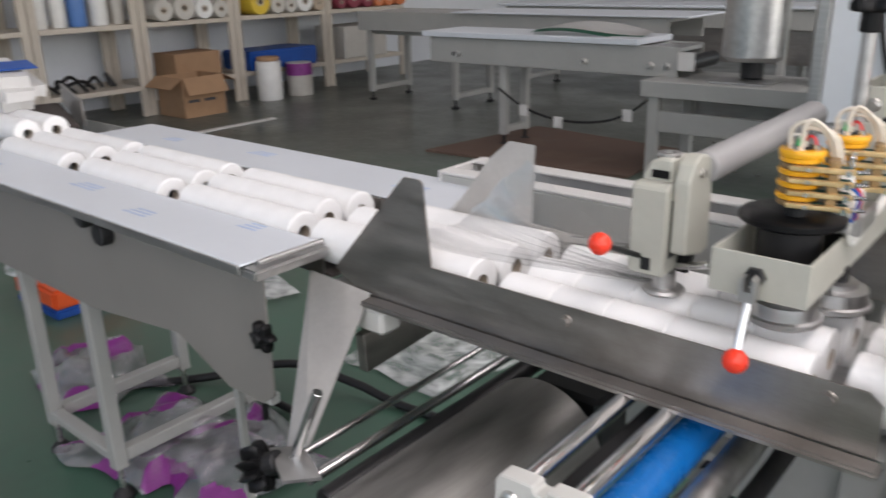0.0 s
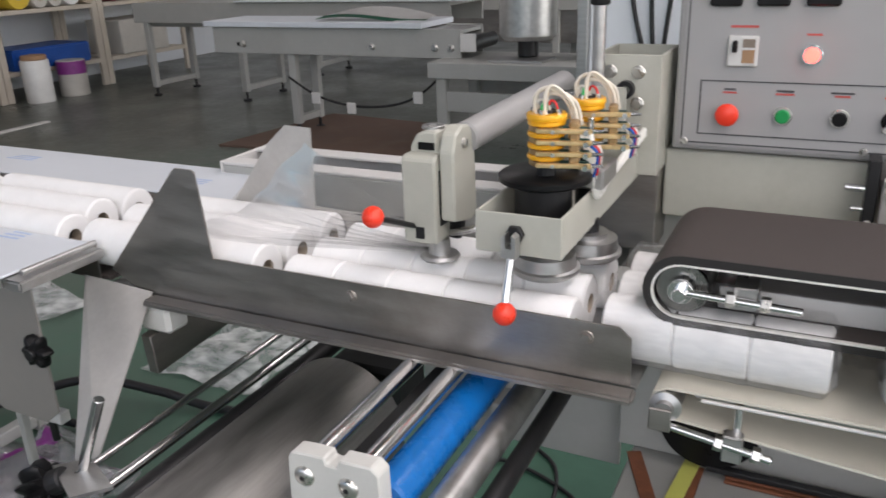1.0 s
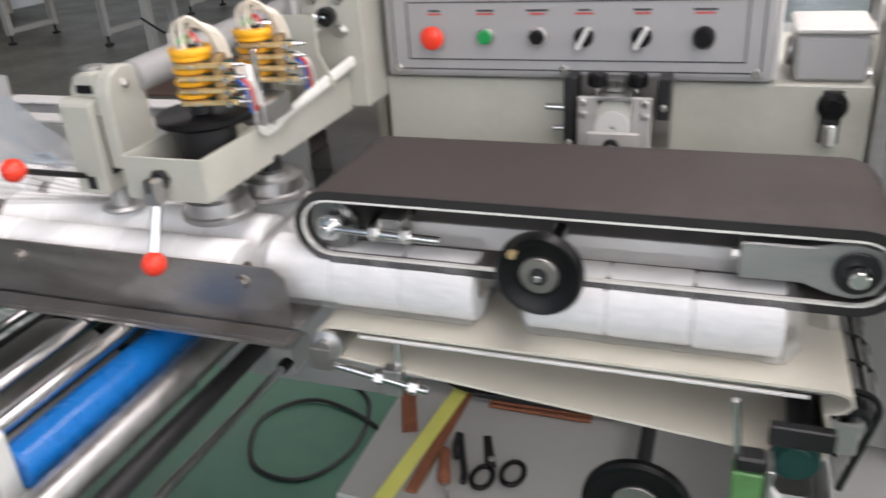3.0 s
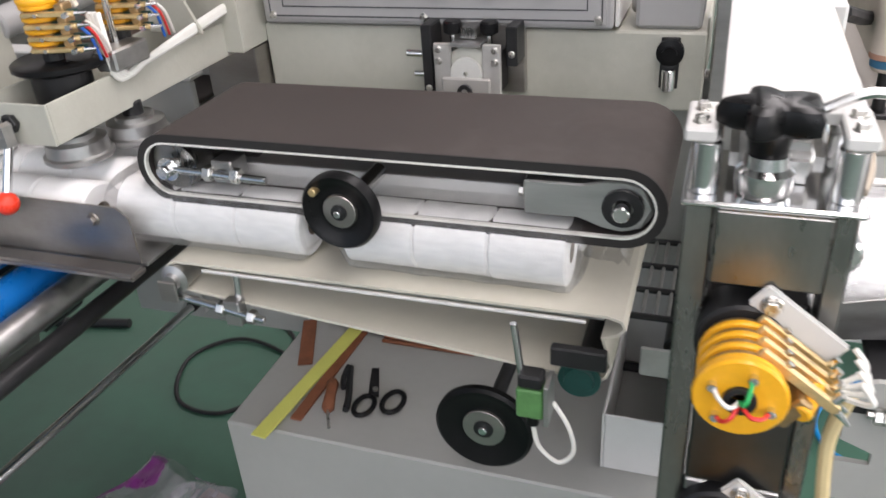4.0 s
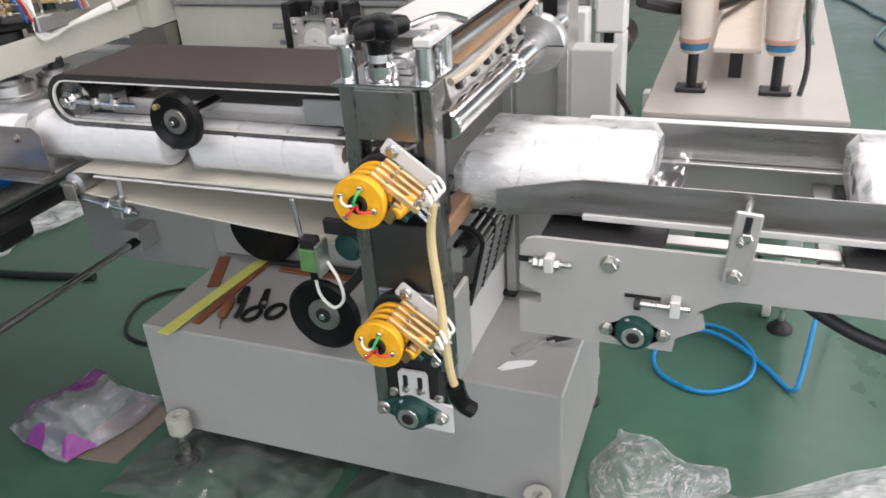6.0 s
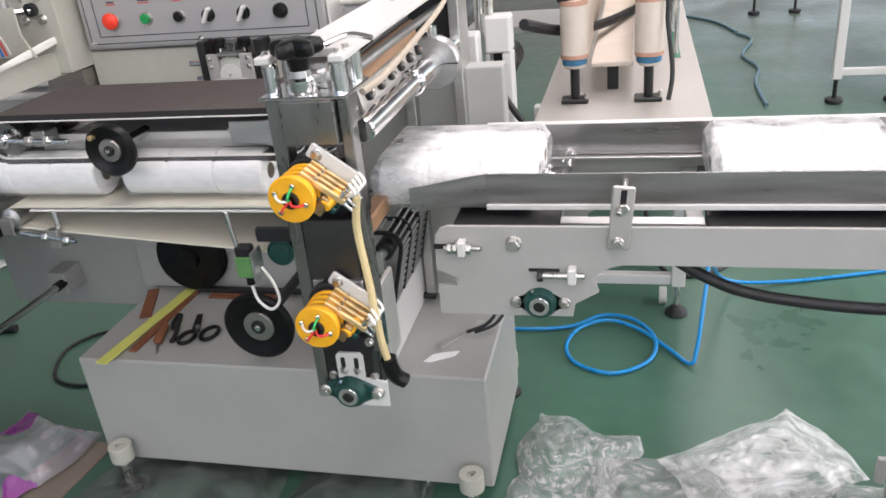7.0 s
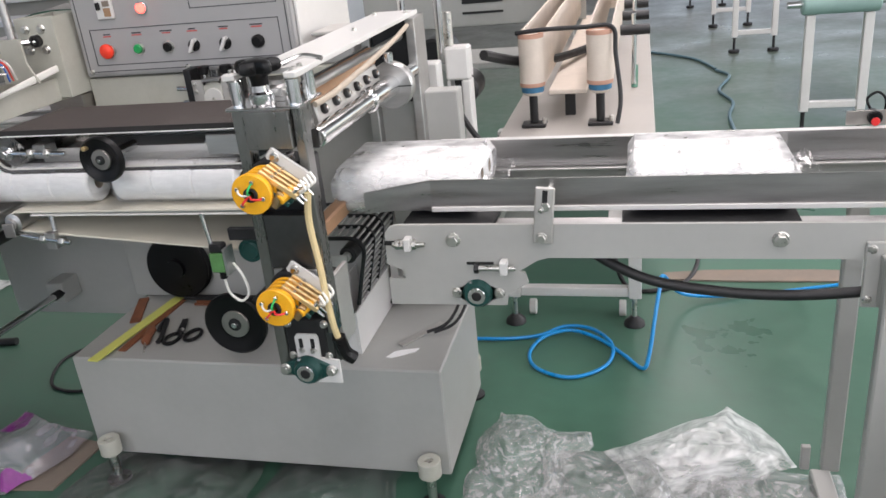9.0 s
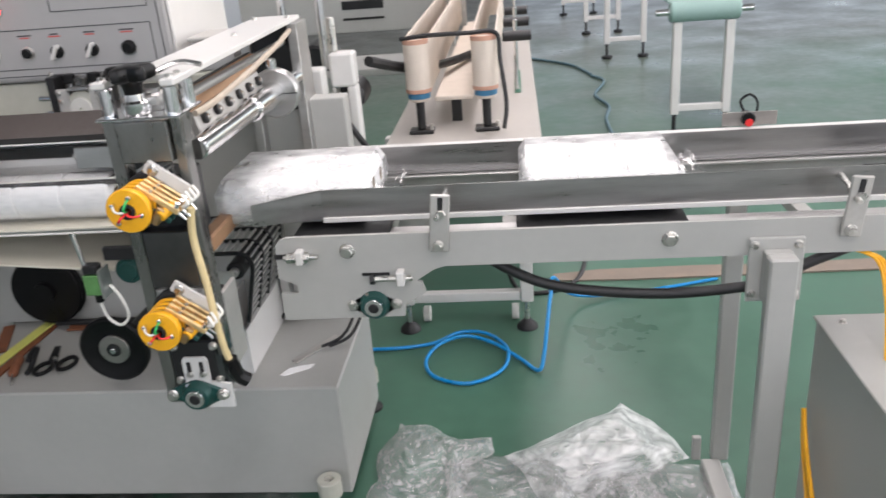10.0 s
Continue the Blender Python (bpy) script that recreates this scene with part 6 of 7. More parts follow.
tagged(part("floor_board", prism([(1.3, 2.66), (1.6, 2.65), (2.6, 2.67), (2.62, 2.77), (2.2, 2.75), (1.9, 2.76), (1.5, 2.75), (1.32, 2.72)], "z", 0.001, 0.008), TAN, None, loc=(1.8, 2.7, 0)), "tan board strip lying on the floor", "board")
for _k, pts in enumerate((((1.80, 4.7), (1.80, 5.2), (1.86, 5.6), (1.80, 6.0), (1.92, 6.5), (1.84, 6.75)), ((1.15, 7.9), (1.4, 7.7), (1.70, 7.3), (1.84, 6.8)))):
    f_ = thing("far_hose", (pts[0][0], pts[0][1], 0), "grey blue hose lying on far floor", "hose")
    part("hose", tube([(a, b, 0.012) for a, b in pts], 0.012), FARHOSE, f_, "", True)
lc = thing("floor_cable", (-0.7, 1.9, 0), "thin black cable looped on the floor", "cable")
part("cable", tube([(-0.75, 2.15, 0.006), (-0.62, 2.05, 0.006), (-0.58, 1.85, 0.006), (-0.66, 1.70, 0.006), (-0.82, 1.72, 0.006), (-0.90, 1.9, 0.006), (-0.78, 2.02, 0.01), (-0.55, 1.95, 0.006), (-0.42, 1.8, 0.006)], 0.006), RUBBER, lc, "", True)
lc = thing("floor_cable", (-2.0, 1.6, 0), "thick black cable winding under infeed table", "cable")
part("cable", tube([(-2.75, 1.35, 0.012), (-2.66, 1.45, 0.012), (-2.50, 1.60, 0.03), (-2.25, 1.78, 0.09), (-2.0, 1.86, 0.06), (-1.8, 1.90, 0.02), (-1.45, 1.95, 0.014), (-1.2, 2.0, 0.014)], 0.016, 10), RUBBER, lc, "", True)
part("cable", tube([(-2.35, 1.55, 0.012), (-2.2, 1.62, 0.03), (-2.05, 1.64, 0.02)], 0.014, 10), RUBBER, lc, "", True)

for _k, (cs, amp, h_, m_) in enumerate((
        (((0.77, 1.27, 0), (1.05, 1.20, 0), (1.07, 1.62, 0), (0.79, 1.70, 0)), 0.055, 0.05, SCRAP),
        (((0.90, 1.12, 0), (1.60, 1.12, 0), (1.48, 1.54, 0), (0.98, 1.53, 0)), 0.060, 0.05, SCRAP),
        (((1.13, 1.50, 0.02), (1.48, 1.75, 0.02), (1.63, 1.49, 0.02), (1.24, 1.27, 0.02)), 0.035, 0.04, FILMH),
        (((1.30, 1.15, 0), (1.70, 1.10, 0), (1.72, 1.48, 0), (1.36, 1.50, 0)), 0.045, 0.05, SCRAP),
        (((-0.40, 1.10, 0), (0.20, 1.08, 0), (0.16, 1.40, 0), (-0.30, 1.38, 0)), 0.050, 0.04, THINFILM),
        (((0.18, 1.16, 0), (0.62, 1.12, 0), (0.60, 1.42, 0), (0.24, 1.42, 0)), 0.055, 0.04, THINFILM))):
    crumple("film_scrap", cs, 96, 72, amp, _k + 1, m_, (sum(c[0] for c in cs) / 4, sum(c[1] for c in cs) / 4, 0), "crumpled clear plastic film heaped on the floor", "plastic film", "film scraps on the floor", height=h_, freq=6.0)


def printed(u, v):
    return 1 if noise.noise(Vector((u * 3.1, v * 3.1, 4.2))) > 0.22 else 0


crumple("printed_bag", ((-0.80, 1.21, 0), (-0.52, 1.14, 0), (-0.45, 1.43, 0), (-0.74, 1.49, 0)), 60, 60, 0.08, 21, FILMH, (-0.62, 1.38, 0), "crumpled purple and white printed plastic bag", "plastic bag", mats=[BAGW, PURPLE], pick=printed, height=0.11, freq=4.5)
tagged(part("cardboard_sheet", prism([(-0.60, 1.18), (-0.42, 1.20), (-0.40, 1.42), (-0.54, 1.45)], "z", 0.001, 0.006), TAN, None, loc=(-0.45, 1.2, 0)), "flat brown cardboard sheet on the floor", "cardboard")
for _k, (cs, h_) in enumerate(((((-2.50, 1.00, 0), (-2.05, 1.05, 0), (-1.95, 1.50, 0), (-2.42, 1.45, 0)), 0.16), (((-2.25, 1.15, 0), (-1.80, 1.10, 0), (-1.72, 1.50, 0), (-2.1, 1.6, 0)), 0.14), (((-3.1, 1.2, 0), (-2.7, 1.1, 0), (-2.6, 1.5, 0), (-3.0, 1.6, 0)), 0.12))):
    crumple("printed_bag", cs, 40, 40, 0.09, 31 + _k, FILMH, (cs[0][0] + 0.2, 1.3, 0), "crumpled clear bags with purple print under table", "plastic bag", "bags under the infeed table", mats=[BAGW, PURPLE], pick=printed, height=h_, freq=4.5)
crumple("film_scrap", ((-2.25, 2.05, 0), (-1.75, 2.0, 0), (-1.65, 2.55, 0), (-2.15, 2.6, 0)), 40, 40, 0.06, 41, FILMH, (-1.95, 2.3, 0), "clear plastic bag lying on the floor", "plastic film", "film scraps on the floor", height=0.08)
crumple("film_scrap", ((-3.6, 2.0, 0), (-3.1, 1.9, 0), (-2.9, 2.4, 0), (-3.5, 2.5, 0)), 36, 36, 0.08, 42, FILMH, (-3.3, 2.2, 0), "clear plastic bag lying on the floor", "plastic film", "film scraps on the floor", height=0.12)
cr = thing("storage_crate", (-3.75, 1.7, 0), "orange and blue plastic crates with clear bags", "crate")
part("lower_crate", box(-3.95, -3.55, 1.5, 1.9, 0.0, 0.045, 0.01, seg=2), BLUEBOX, cr, "blue plastic crate")
part("upper_crate", box(-3.95, -3.55, 1.5, 1.9, 0.046, 0.14, 0.015, seg=2), ORANGE, cr, "orange plastic crate")
crumple("film_scrap", ((-3.93, 1.5, 0.14), (-3.57, 1.5, 0.14), (-3.57, 1.9, 0.14), (-3.93, 1.9, 0.14)), 30, 30, 0.10, 43, FILMH, (-3.75, 1.7, 0.14), "clear plastic bags heaped in the crate", "plastic film", height=0.2)

# ---- electric box beside the outfeed ----
eb_ = thing("electric_box", (2.0, 0.85, 0), "grey steel electric box with yellow wires", "electric box")
part("body", box(1.79, 2.35, 0.45, 1.20, 0.0, 0.594, 0.004), GREY, eb_)
part("lid", box(1.785, 2.355, 0.445, 1.205, 0.595, 0.603, 0.002), GREY, eb_)
bolt((1.83, 1.17, 0.603), (0, 0, 1), 0.006, eb_, "screw")
for k in range(2):
    part("yellow_wire", tube([(1.775, 1.17, 0.40), (1.768, 1.13 - 0.02 * k, 0.33), (1.765, 1.05 - 0.05 * k, 0.20), (1.76, 0.98 - 0.06 * k, 0.08)], 0.005, 8), YELLOW, eb_)

# ---- felt belt cart ----
ca = thing("felt_belt_cart", (1.0, 3.0, 0), "white enamelled cart with two upright felt belts", "machine cart")
part("table", box(0.78, 1.27, 2.12, 4.3, 0.735, 0.752, 0.003), DIRTYWHITE, ca, "white enamelled table")
part("apron", box(0.785, 1.265, 2.125, 2.14, 0.62, 0.7345, 0.002), WHITE, ca)
part("side_rail", box(1.245, 1.265, 2.1405, 4.3, 0.62, 0.7345, 0.002), WHITE, ca)
part("mid_slab", box(0.93, 1.055, 2.36, 4.2, 0.845, 0.86, 0.003), FABRIC, ca, "pale slide slab")
for _y in (2.45, 3.2, 4.0):
    part("slab_post", box(0.975, 1.01, _y, _y + 0.02, 0.7525, 0.8445, 0.001), BLACKM, ca)
for _x in (0.885, 1.10):
    r_ = part("roller_post", rod((_x, 2.32, 0.765), (_x, 2.32, 0.858), 0.014), BLACKM, ca, "black roller post", True)
    part("post_foot", box(_x - 0.04, _x + 0.04, 2.29, 2.35, 0.7525, 0.765, 0.003), BLACKM, r_)
    part("post_bolt", rod((_x + 0.035, 2.30, 0.765), (_x + 0.035, 2.30, 0.785), 0.007), BOLT, r_)
    fb = part("felt_belt", loop_band([(a, b) for a, b in stadium(0, 1.85, 0, 0.0375)], 0, 0.165, 0.006), FABRIC, ca, "pale felt belt standing upright", True)
    fb.matrix_local = Matrix.Translation(Vector((_x, 2.32, 0.888)) - ca.location) @ Matrix(((0, 0, 1, 0), (1, 0, 0, 0), (0, 1, 0, 0), (0, 0, 0, 1)))
    fb.data.transform(Matrix.Translation(ca.location))
    dk = part("roller_core", rod((_x, 2.32, 0.858), (_x, 2.32, 1.05), 0.0335), FABRIC, ca, "", True)
    part("blue_band", ring((_x, 2.32, 0.868), (_x, 2.32, 0.886), 0.0365, 0.02), BANDBLUE, dk, "blue tape band", True)
    part("pink_edge", ring((_x, 2.32, 1.040), (_x, 2.32, 1.054), 0.0415, 0.03), FELTEDGE, dk, "frayed pink felt edge", True)
    part("pink_edge", ring((_x, 2.32, 0.887), (_x, 2.32, 0.900), 0.0412, 0.03), FELTEDGE, dk, "", True)
part("rope", tube([(0.84, 2.30, 1.058), (0.93, 2.29, 1.066), (1.05, 2.29, 1.066), (1.14, 2.30, 1.06), (1.15, 2.29, 0.98), (1.165, 2.26, 0.85), (1.155, 2.23, 0.775)], 0.007), RUBBER, ca, "dark braided rope", True)
part("window_slot", box(1.19, 1.215, 2.85, 3.3, 0.7515, 0.7535, 0), DKGREEN, ca)
for _y in (2.35, 4.1):
    for _x in (0.775, 1.205):
        part("leg", box(_x - 0.02, _x + 0.025, _y - 0.02, _y + 0.025, 0.11, 0.62 if _x > 1 else 0.7345, 0.003), WHITE, ca)
        part("stud", rod((_x, _y, 0.03), (_x, _y, 0.11), 0.009), BOLT, ca)
        part("pad", turned([(0, 0), (0, 0.038), (0.012, 0.036), (0.035, 0.012), (0.035, 0)], (_x, _y, 0), (0, 0, 1)), RUBBER, ca, "", True)
    part("bottom_bar", box(0.8005, 1.1845, _y - 0.015, _y + 0.02, 0.115, 0.15, 0.003), WHITE, ca)
for _x in (0.82, 1.15):
    part("castor", ring((_x, 2.42, 0.03), (_x + 0.025, 2.42, 0.03), 0.03, 0.008), NYLON, ca, "cream castor wheel", True)
for _k in range(3):
    part("clamp_shaft", rod((1.20 + 0.0 * _k, 2.9 + 0.4 * _k, 0.753), (1.20, 2.9 + 0.4 * _k, 1.02), 0.008), CHROME, ca, "", True)
    part("clamp_hub", rod((1.15, 2.9 + 0.4 * _k, 0.96), (1.26, 2.9 + 0.4 * _k, 0.96), 0.02), BLACKM, ca, "", True)

ca.location.y -= 0.06

# upright white cylinder stand beside the sealing head
us = thing("rear_drive_housing", (0.68, 1.92, 0), "white rear drive housing with black hose", "machine housing")
part("post", box(0.628, 0.672, 1.86, 1.92, 0.40, 1.045, 0.004), WHITE, us)
part("arm", box(0.678, 0.748, 1.93, 1.99, 0.98, 1.075, 0.006), WHITE, us)
part("arm_leg", box(0.722, 0.748, 1.932, 1.988, 0.62, 0.9795, 0.004), WHITE, us)
part("arm_leg", box(0.678, 0.690, 1.932, 1.988, 0.0, 0.9795, 0.003), GREY, us)
part("dark_drum", rod((0.705, 2.03, 0.93), (0.705, 2.16, 0.93), 0.045), BLACKM, us, "", True)
part("cylinder", rod((0.655, 2.0, 1.02), (0.655, 2.0, 1.30), 0.013), CHROME, us, "", True)
part("spring_rod", rod((0.69, 1.96, 1.076), (0.69, 1.96, 1.17), 0.012), BOLT, us, "", True)
part("hose", tube([(0.70, 1.90, 0.96), (0.715, 1.90, 0.90), (0.745, 1.89, 0.85), (0.775, 1.90, 0.80)], 0.009), RUBBER, us, "", True)
part("big_hose", tube([(0.76, 2.1, 1.02), (0.85, 2.35, 0.95), (0.95, 2.7, 0.90), (1.1, 3.3, 0.86)], 0.016), RUBBER, us, "", True)
_ks = star_knob(us, (0.56, 1.95, 1.23), (0, 0, 1), 0.034, 0.02, 5)
part("knob_post", rod((0.56, 1.95, 1.0), (0.56, 1.95, 1.232), 0.011), CHROME, _ks)
part("back_frame", box(0.52, 0.6275, 1.87, 1.91, 0.40, 1.06, 0.004), STEEL, us)


# ---- machines in the background ----
def bench(name, x0, x1, y0, y1, ztop, depth, legs, label, mats=GREY, group="machines standing behind"):
    th = thing(name, ((x0 + x1) / 2, (y0 + y1) / 2, 0), label, "conveyor table", group)
    part("near_beam", box(x0, x1, y0, y0 + 0.02, ztop - depth, ztop, 0.004), mats, th)
    part("far_beam", box(x0, x1, y1 - 0.02, y1, ztop - depth, ztop, 0.004), mats, th)
    part("bed", box(x0 + 0.01, x1 - 0.01, y0 + 0.0205, y1 - 0.0205, ztop - 0.04, ztop - 0.01, 0.002), STEEL, th)
    for lx in legs:
        for ly in (y0 + 0.06, y1 - 0.06):
            part("leg", box(lx - 0.035, lx + 0.035, ly - 0.03, ly + 0.03, 0.10, ztop - depth, 0.004), mats, th)
            part("stud", rod((lx, ly, 0.02), (lx, ly, 0.10), 0.014), BLACKM, th)
            part("pad", rod((lx, ly, 0), (lx, ly, 0.025), 0.045), RUBBER, th)
        part("foot_bar", box(lx - 0.03, lx + 0.03, y0 + 0.0905, y1 - 0.0905, 0.115, 0.165, 0.003), mats, th)
    return th


bA = bench("bench_conveyor", -4.87, -2.54, 5.62, 6.05, 0.90, 0.215, (-4.10,), "grey conveyor bench with film covered top and green belt")
part("top_sheet", box(-4.93, -2.84, 5.58, 6.15, 0.902, 0.945, 0.003), SHEET, bA, "pale film covered top sheet")
for _x in (-4.55, -3.3, -2.75, -2.62):
    bolt((_x, 5.62, 0.76), (0, -1, 0), 0.022, bA)
part("vent", box(-4.62, -4.52, 5.617, 5.6195, 0.745, 0.775, 0.001), BLACKM, bA)
part("end_roller", rod((-2.47, 5.60, 0.79), (-2.47, 6.07, 0.79), 0.055), BLACKM, bA, "", True)
part("end_arm", box(-2.53, -2.41, 5.59, 5.615, 0.74, 0.87, 0.004), WHITE, bA)
gb = thing("green_belt_piece", (-3.4, 5.8, 0.947), "folded green conveyor belt piece on the bench", "belt piece")
own = bmesh.new()
_g = []
for i in range(17):
    u = i / 16
    _g.append([own.verts.new((-3.85 + 0.95 * u, 5.68 + 0.28 * v, 0.945 + 0.012 + 0.10 * math.sin(math.pi * u) * v * v + 0.02 * math.sin(5 * u + 2 * v))) for v in (0, 0.25, 0.5, 0.75, 1)])
for a, b in zip(_g, _g[1:]):
    for j in range(4):
        f = own.faces.new((a[j], a[j + 1], b[j + 1], b[j]))
        f.material_index = 0 if j < 2 else 1
_r = bmesh.ops.solidify(own, geom=own.faces[:], thickness=0.008)
part("belt", own, [DKGREEN, WHITE], gb)
bB = bench("bench_conveyor", -7.05, -3.2, 6.85, 7.6, 1.014, 0.21, (-6.92, -5.65), "long grey conveyor bench standing further back")
part("top_sheet", box(-5.6, -3.0, 6.8, 7.65, 1.016, 1.03, 0.003), SHEET, bB, "pale film covered top sheet")
part("motor_box", box(-7.0, -6.2, 7.0, 7.5, 0.75, 0.80, 0.01), GREY, bB)
bB2 = bench("bench_conveyor", -6.2, -1.0, 8.6, 9.4, 1.0, 0.2, (-5.9, -2.8, -1.4), "long grey machine bench by the back wall")
part("top_sheet", box(-6.3, -0.9, 8.55, 9.45, 1.002, 1.03, 0.003), SHEET, bB2, "pale film covered top sheet")
part("lower_panel", box(-5.5, -1.5, 8.7, 8.72, 0.45, 0.7995, 0.003), DARKSTEEL, bB2)

tb_ = thing("steel_table", (-1.9, 5.6, 0), "grey steel framed table carrying a polished cylinder", "table", "machines standing behind")
for _x in (-2.60, -1.25):
    for _y in (5.42, 6.0):
        part("leg", box(_x - 0.04, _x + 0.04, _y - 0.03, _y + 0.03, 0.0, 0.578, 0.004), GREY, tb_)
part("top", box(-2.69, -1.0, 5.36, 6.06, 0.579, 0.69, 0.004), GREY, tb_)
part("rail", box(-2.5595, -1.2905, 5.40, 5.43, 0.335, 0.48, 0.004), GREY, tb_)
part("top_plate", box(-2.25, -1.85, 5.45, 5.75, 0.691, 0.705, 0.002), STEEL, tb_)
part("dark_gap_panel", box(-2.5595, -1.2905, 6.035, 6.05, 0.3, 0.575, 0.002), DARKSTEEL, tb_)
dcy = thing("steel_cylinder", (-1.95, 5.75, 0.75), "large polished steel cylinder standing on a table", "cylinder")
part("base", rod((-2.04, 5.7, 0.706), (-2.04, 5.7, 0.83), 0.075), BLACKM, dcy, "", True)
part("body", rod((-2.04, 5.7, 0.83), (-2.04, 5.7, 1.75), 0.205, 48), MIRRORROLL, dcy, "polished steel body", True)
dcy2 = thing("steel_cylinder", (-1.45, 5.95, 0.75), "dull steel cylinder standing beside polished one", "cylinder")
part("body", rod((-1.52, 5.85, 0.691), (-1.52, 5.85, 1.7), 0.19, 48), GALV, dcy2, "", True)

wc = thing("white_cabinet", (-1.0, 4.6, 0), "tall white machine cabinet with hanging cables", "cabinet", "machines standing behind")
part("body", box(-1.25, -0.30, 4.5, 5.1, 0.0, 1.9, 0.006), WALLP, wc)
part("edge_post", box(-1.31, -1.2505, 4.46, 4.52, 0.0, 1.9, 0.004), STEEL, wc)
for k in range(3):
    part("cable", tube([(-0.95 + 0.12 * k, 4.48, 1.85), (-1.0 + 0.12 * k, 4.47, 1.5), (-1.02 + 0.1 * k, 4.48, 1.2), (-0.95 + 0.05 * k, 4.48, 0.9)], 0.012), RUBBER, wc)
# cable with white clips hung on the bench
fc = thing("clip_cable", (-3.4, 5.5, 0), "dark cable with white clips hung below the bench", "cable")
_cp = [(-4.1, 5.60, 0.50), (-3.8, 5.55, 0.37), (-3.45, 5.52, 0.31), (-3.1, 5.52, 0.33), (-2.85, 5.52, 0.42), (-2.62, 5.50, 0.60)]
part("cable", tube(_cp, 0.010), RUBBER, fc)
for p in (_cp[1], _cp[2], _cp[4]):
    part("clip", box(p[0] - 0.04, p[0] + 0.04, p[1] - 0.03, p[1] - 0.01, p[2] - 0.06, p[2] + 0.03, 0.006), WHITE, fc, "white clip")
tagged(part("brown_board", prism([(-4.5, 5.1), (-2.7, 5.25), (-2.75, 6.3), (-4.3, 6.5)], "z", 0.001, 0.02), BROWNMAT, None, loc=(-3.6, 5.7, 0)), "brown fibre boards lying on the floor", "board")
tagged(part("floor_strip", box(-6.93, -6.85, 4.2, 5.4, 0.001, 0.014, 0.002), WHITE, None, loc=(-6.9, 4.8, 0)), "white plastic strip lying on the floor", "strip")

# grey machine panel with slots behind the cart
gm = thing("slotted_machine", (0.2, 4.2, 0), "grey machine frame with slotted side panel", "machine", "machines standing behind")
part("panel", box(-0.25, 0.95, 4.0, 4.03, 0.86, 1.50, 0.004), GREY, gm)
for _z in (0.93, 1.0, 1.07):
    part("slot", box(0.30, 0.52, 3.9965, 4.0, _z - (0.022 if _z == 1.0 else 0.006), _z + (0.022 if _z == 1.0 else 0.006), 0), BLACKM, gm)
bolt((0.66, 4.0, 1.06), (0, -1, 0), 0.02, gm)
for _x in (-0.2, 0.85):
    part("leg", box(_x - 0.03, _x + 0.03, 4.0305, 4.10, 0.0, 1.45, 0.004), GREY, gm)
part("motor", rod((0.1, 4.05, 0.7), (0.1, 4.35, 0.7), 0.10), BLACKM, gm, "", True)
part("shelf", box(-0.25, 0.95, 4.0305, 4.5, 0.62, 0.66, 0.004), GREY, gm)

# far roller frames
def roller_frame(x, y, w, h, label, roller=True):
    th = thing("roller_stand", (x, y, 0), label, "roller stand", "roller stands in the far hall")
    for s in (0, w):
        part("post", box(x + s - 0.025, x + s + 0.025, y - 0.025, y + 0.025, 0.14, h, 0.004), WHITE, th)
        part("stud", rod((x + s, y, 0.02), (x + s, y, 0.14), 0.012), BLACKM, th)
        part("pad", rod((x + s, y, 0), (x + s, y, 0.03), 0.05), RUBBER, th)
    part("cross_bar", box(x + 0.0255, x + w - 0.0255, y - 0.02, y + 0.02, 0.16, 0.20, 0.003), WHITE, th)
    if roller:
        part("roller", rod((x - 0.05, y, h + 0.06), (x + w + 0.05, y, h + 0.06), 0.06), TEALBELT, th, "pale teal belt roller", True)
        part("roller_end", rod((x - 0.13, y, h + 0.06), (x + w + 0.13, y, h + 0.06), 0.02), CHROME, th, "", True)
        part("belt", box(x - 0.05, x + w + 0.05, y + 0.03, y + 1.5, h + 0.105, h + 0.12, 0.003), TEALBELT, th)
    else:
        part("top_bar", box(x - 0.025, x + w + 0.025, y - 0.02, y + 0.02, h + 0.001, h + 0.05, 0.003), WHITE, th)
    return th


roller_frame(2.17, 4.75, 0.31, 0.70, "white roller stand with pale teal belt")
roller_frame(2.06, 7.58, 0.34, 1.0, "white painted far stand on levelling feet", False)
roller_frame(2.0, 9.2, 0.36, 1.0, "white painted far stand on levelling feet", False)
roller_frame(1.85, 11.0, 0.4, 1.0, "white painted far stand on levelling feet", False)

# ---- storage shelves ----
def shelf_unit(y0, y1):
    th = thing("storage_shelf", (-8.6, (y0 + y1) / 2, 0), "cream steel storage shelf full of film rolls", "shelf", "storage shelves along the wall")
    for x in (-8.95, -8.25):
        for y in (y0, y1):
            part("post", box(x - 0.025, x + 0.025, y - 0.04, y + 0.04, 0, 2.4, 0.004), SHELFP, th)
    for z in (0.28, 0.93, 1.55, 2.1):
        part("board", box(-8.98, -8.22, y0 + 0.0405, y1 - 0.0405, z, z + 0.05, 0.004), SHELFP, th)
    return th


SY = (2.5, 3.62, 4.77, 5.99, 7.43, 8.9)
for a_, b_ in zip(SY, SY[1:]):
    shelf_unit(a_ + 0.045, b_ - 0.045)
ROLLCOL = [mat("film_roll_%s" % n, c, 0.45, var=0.08, scale=8) for n, c in (("white", (0.72, 0.72, 0.70)), ("clear", (0.50, 0.48, 0.44)), ("maroon", (0.20, 0.03, 0.05)), ("blue", (0.09, 0.20, 0.48)), ("tan", (0.40, 0.32, 0.24)), ("yellow", (0.62, 0.44, 0.04)), ("orange", (0.52, 0.16, 0.06)))]
rng = random.Random(5)


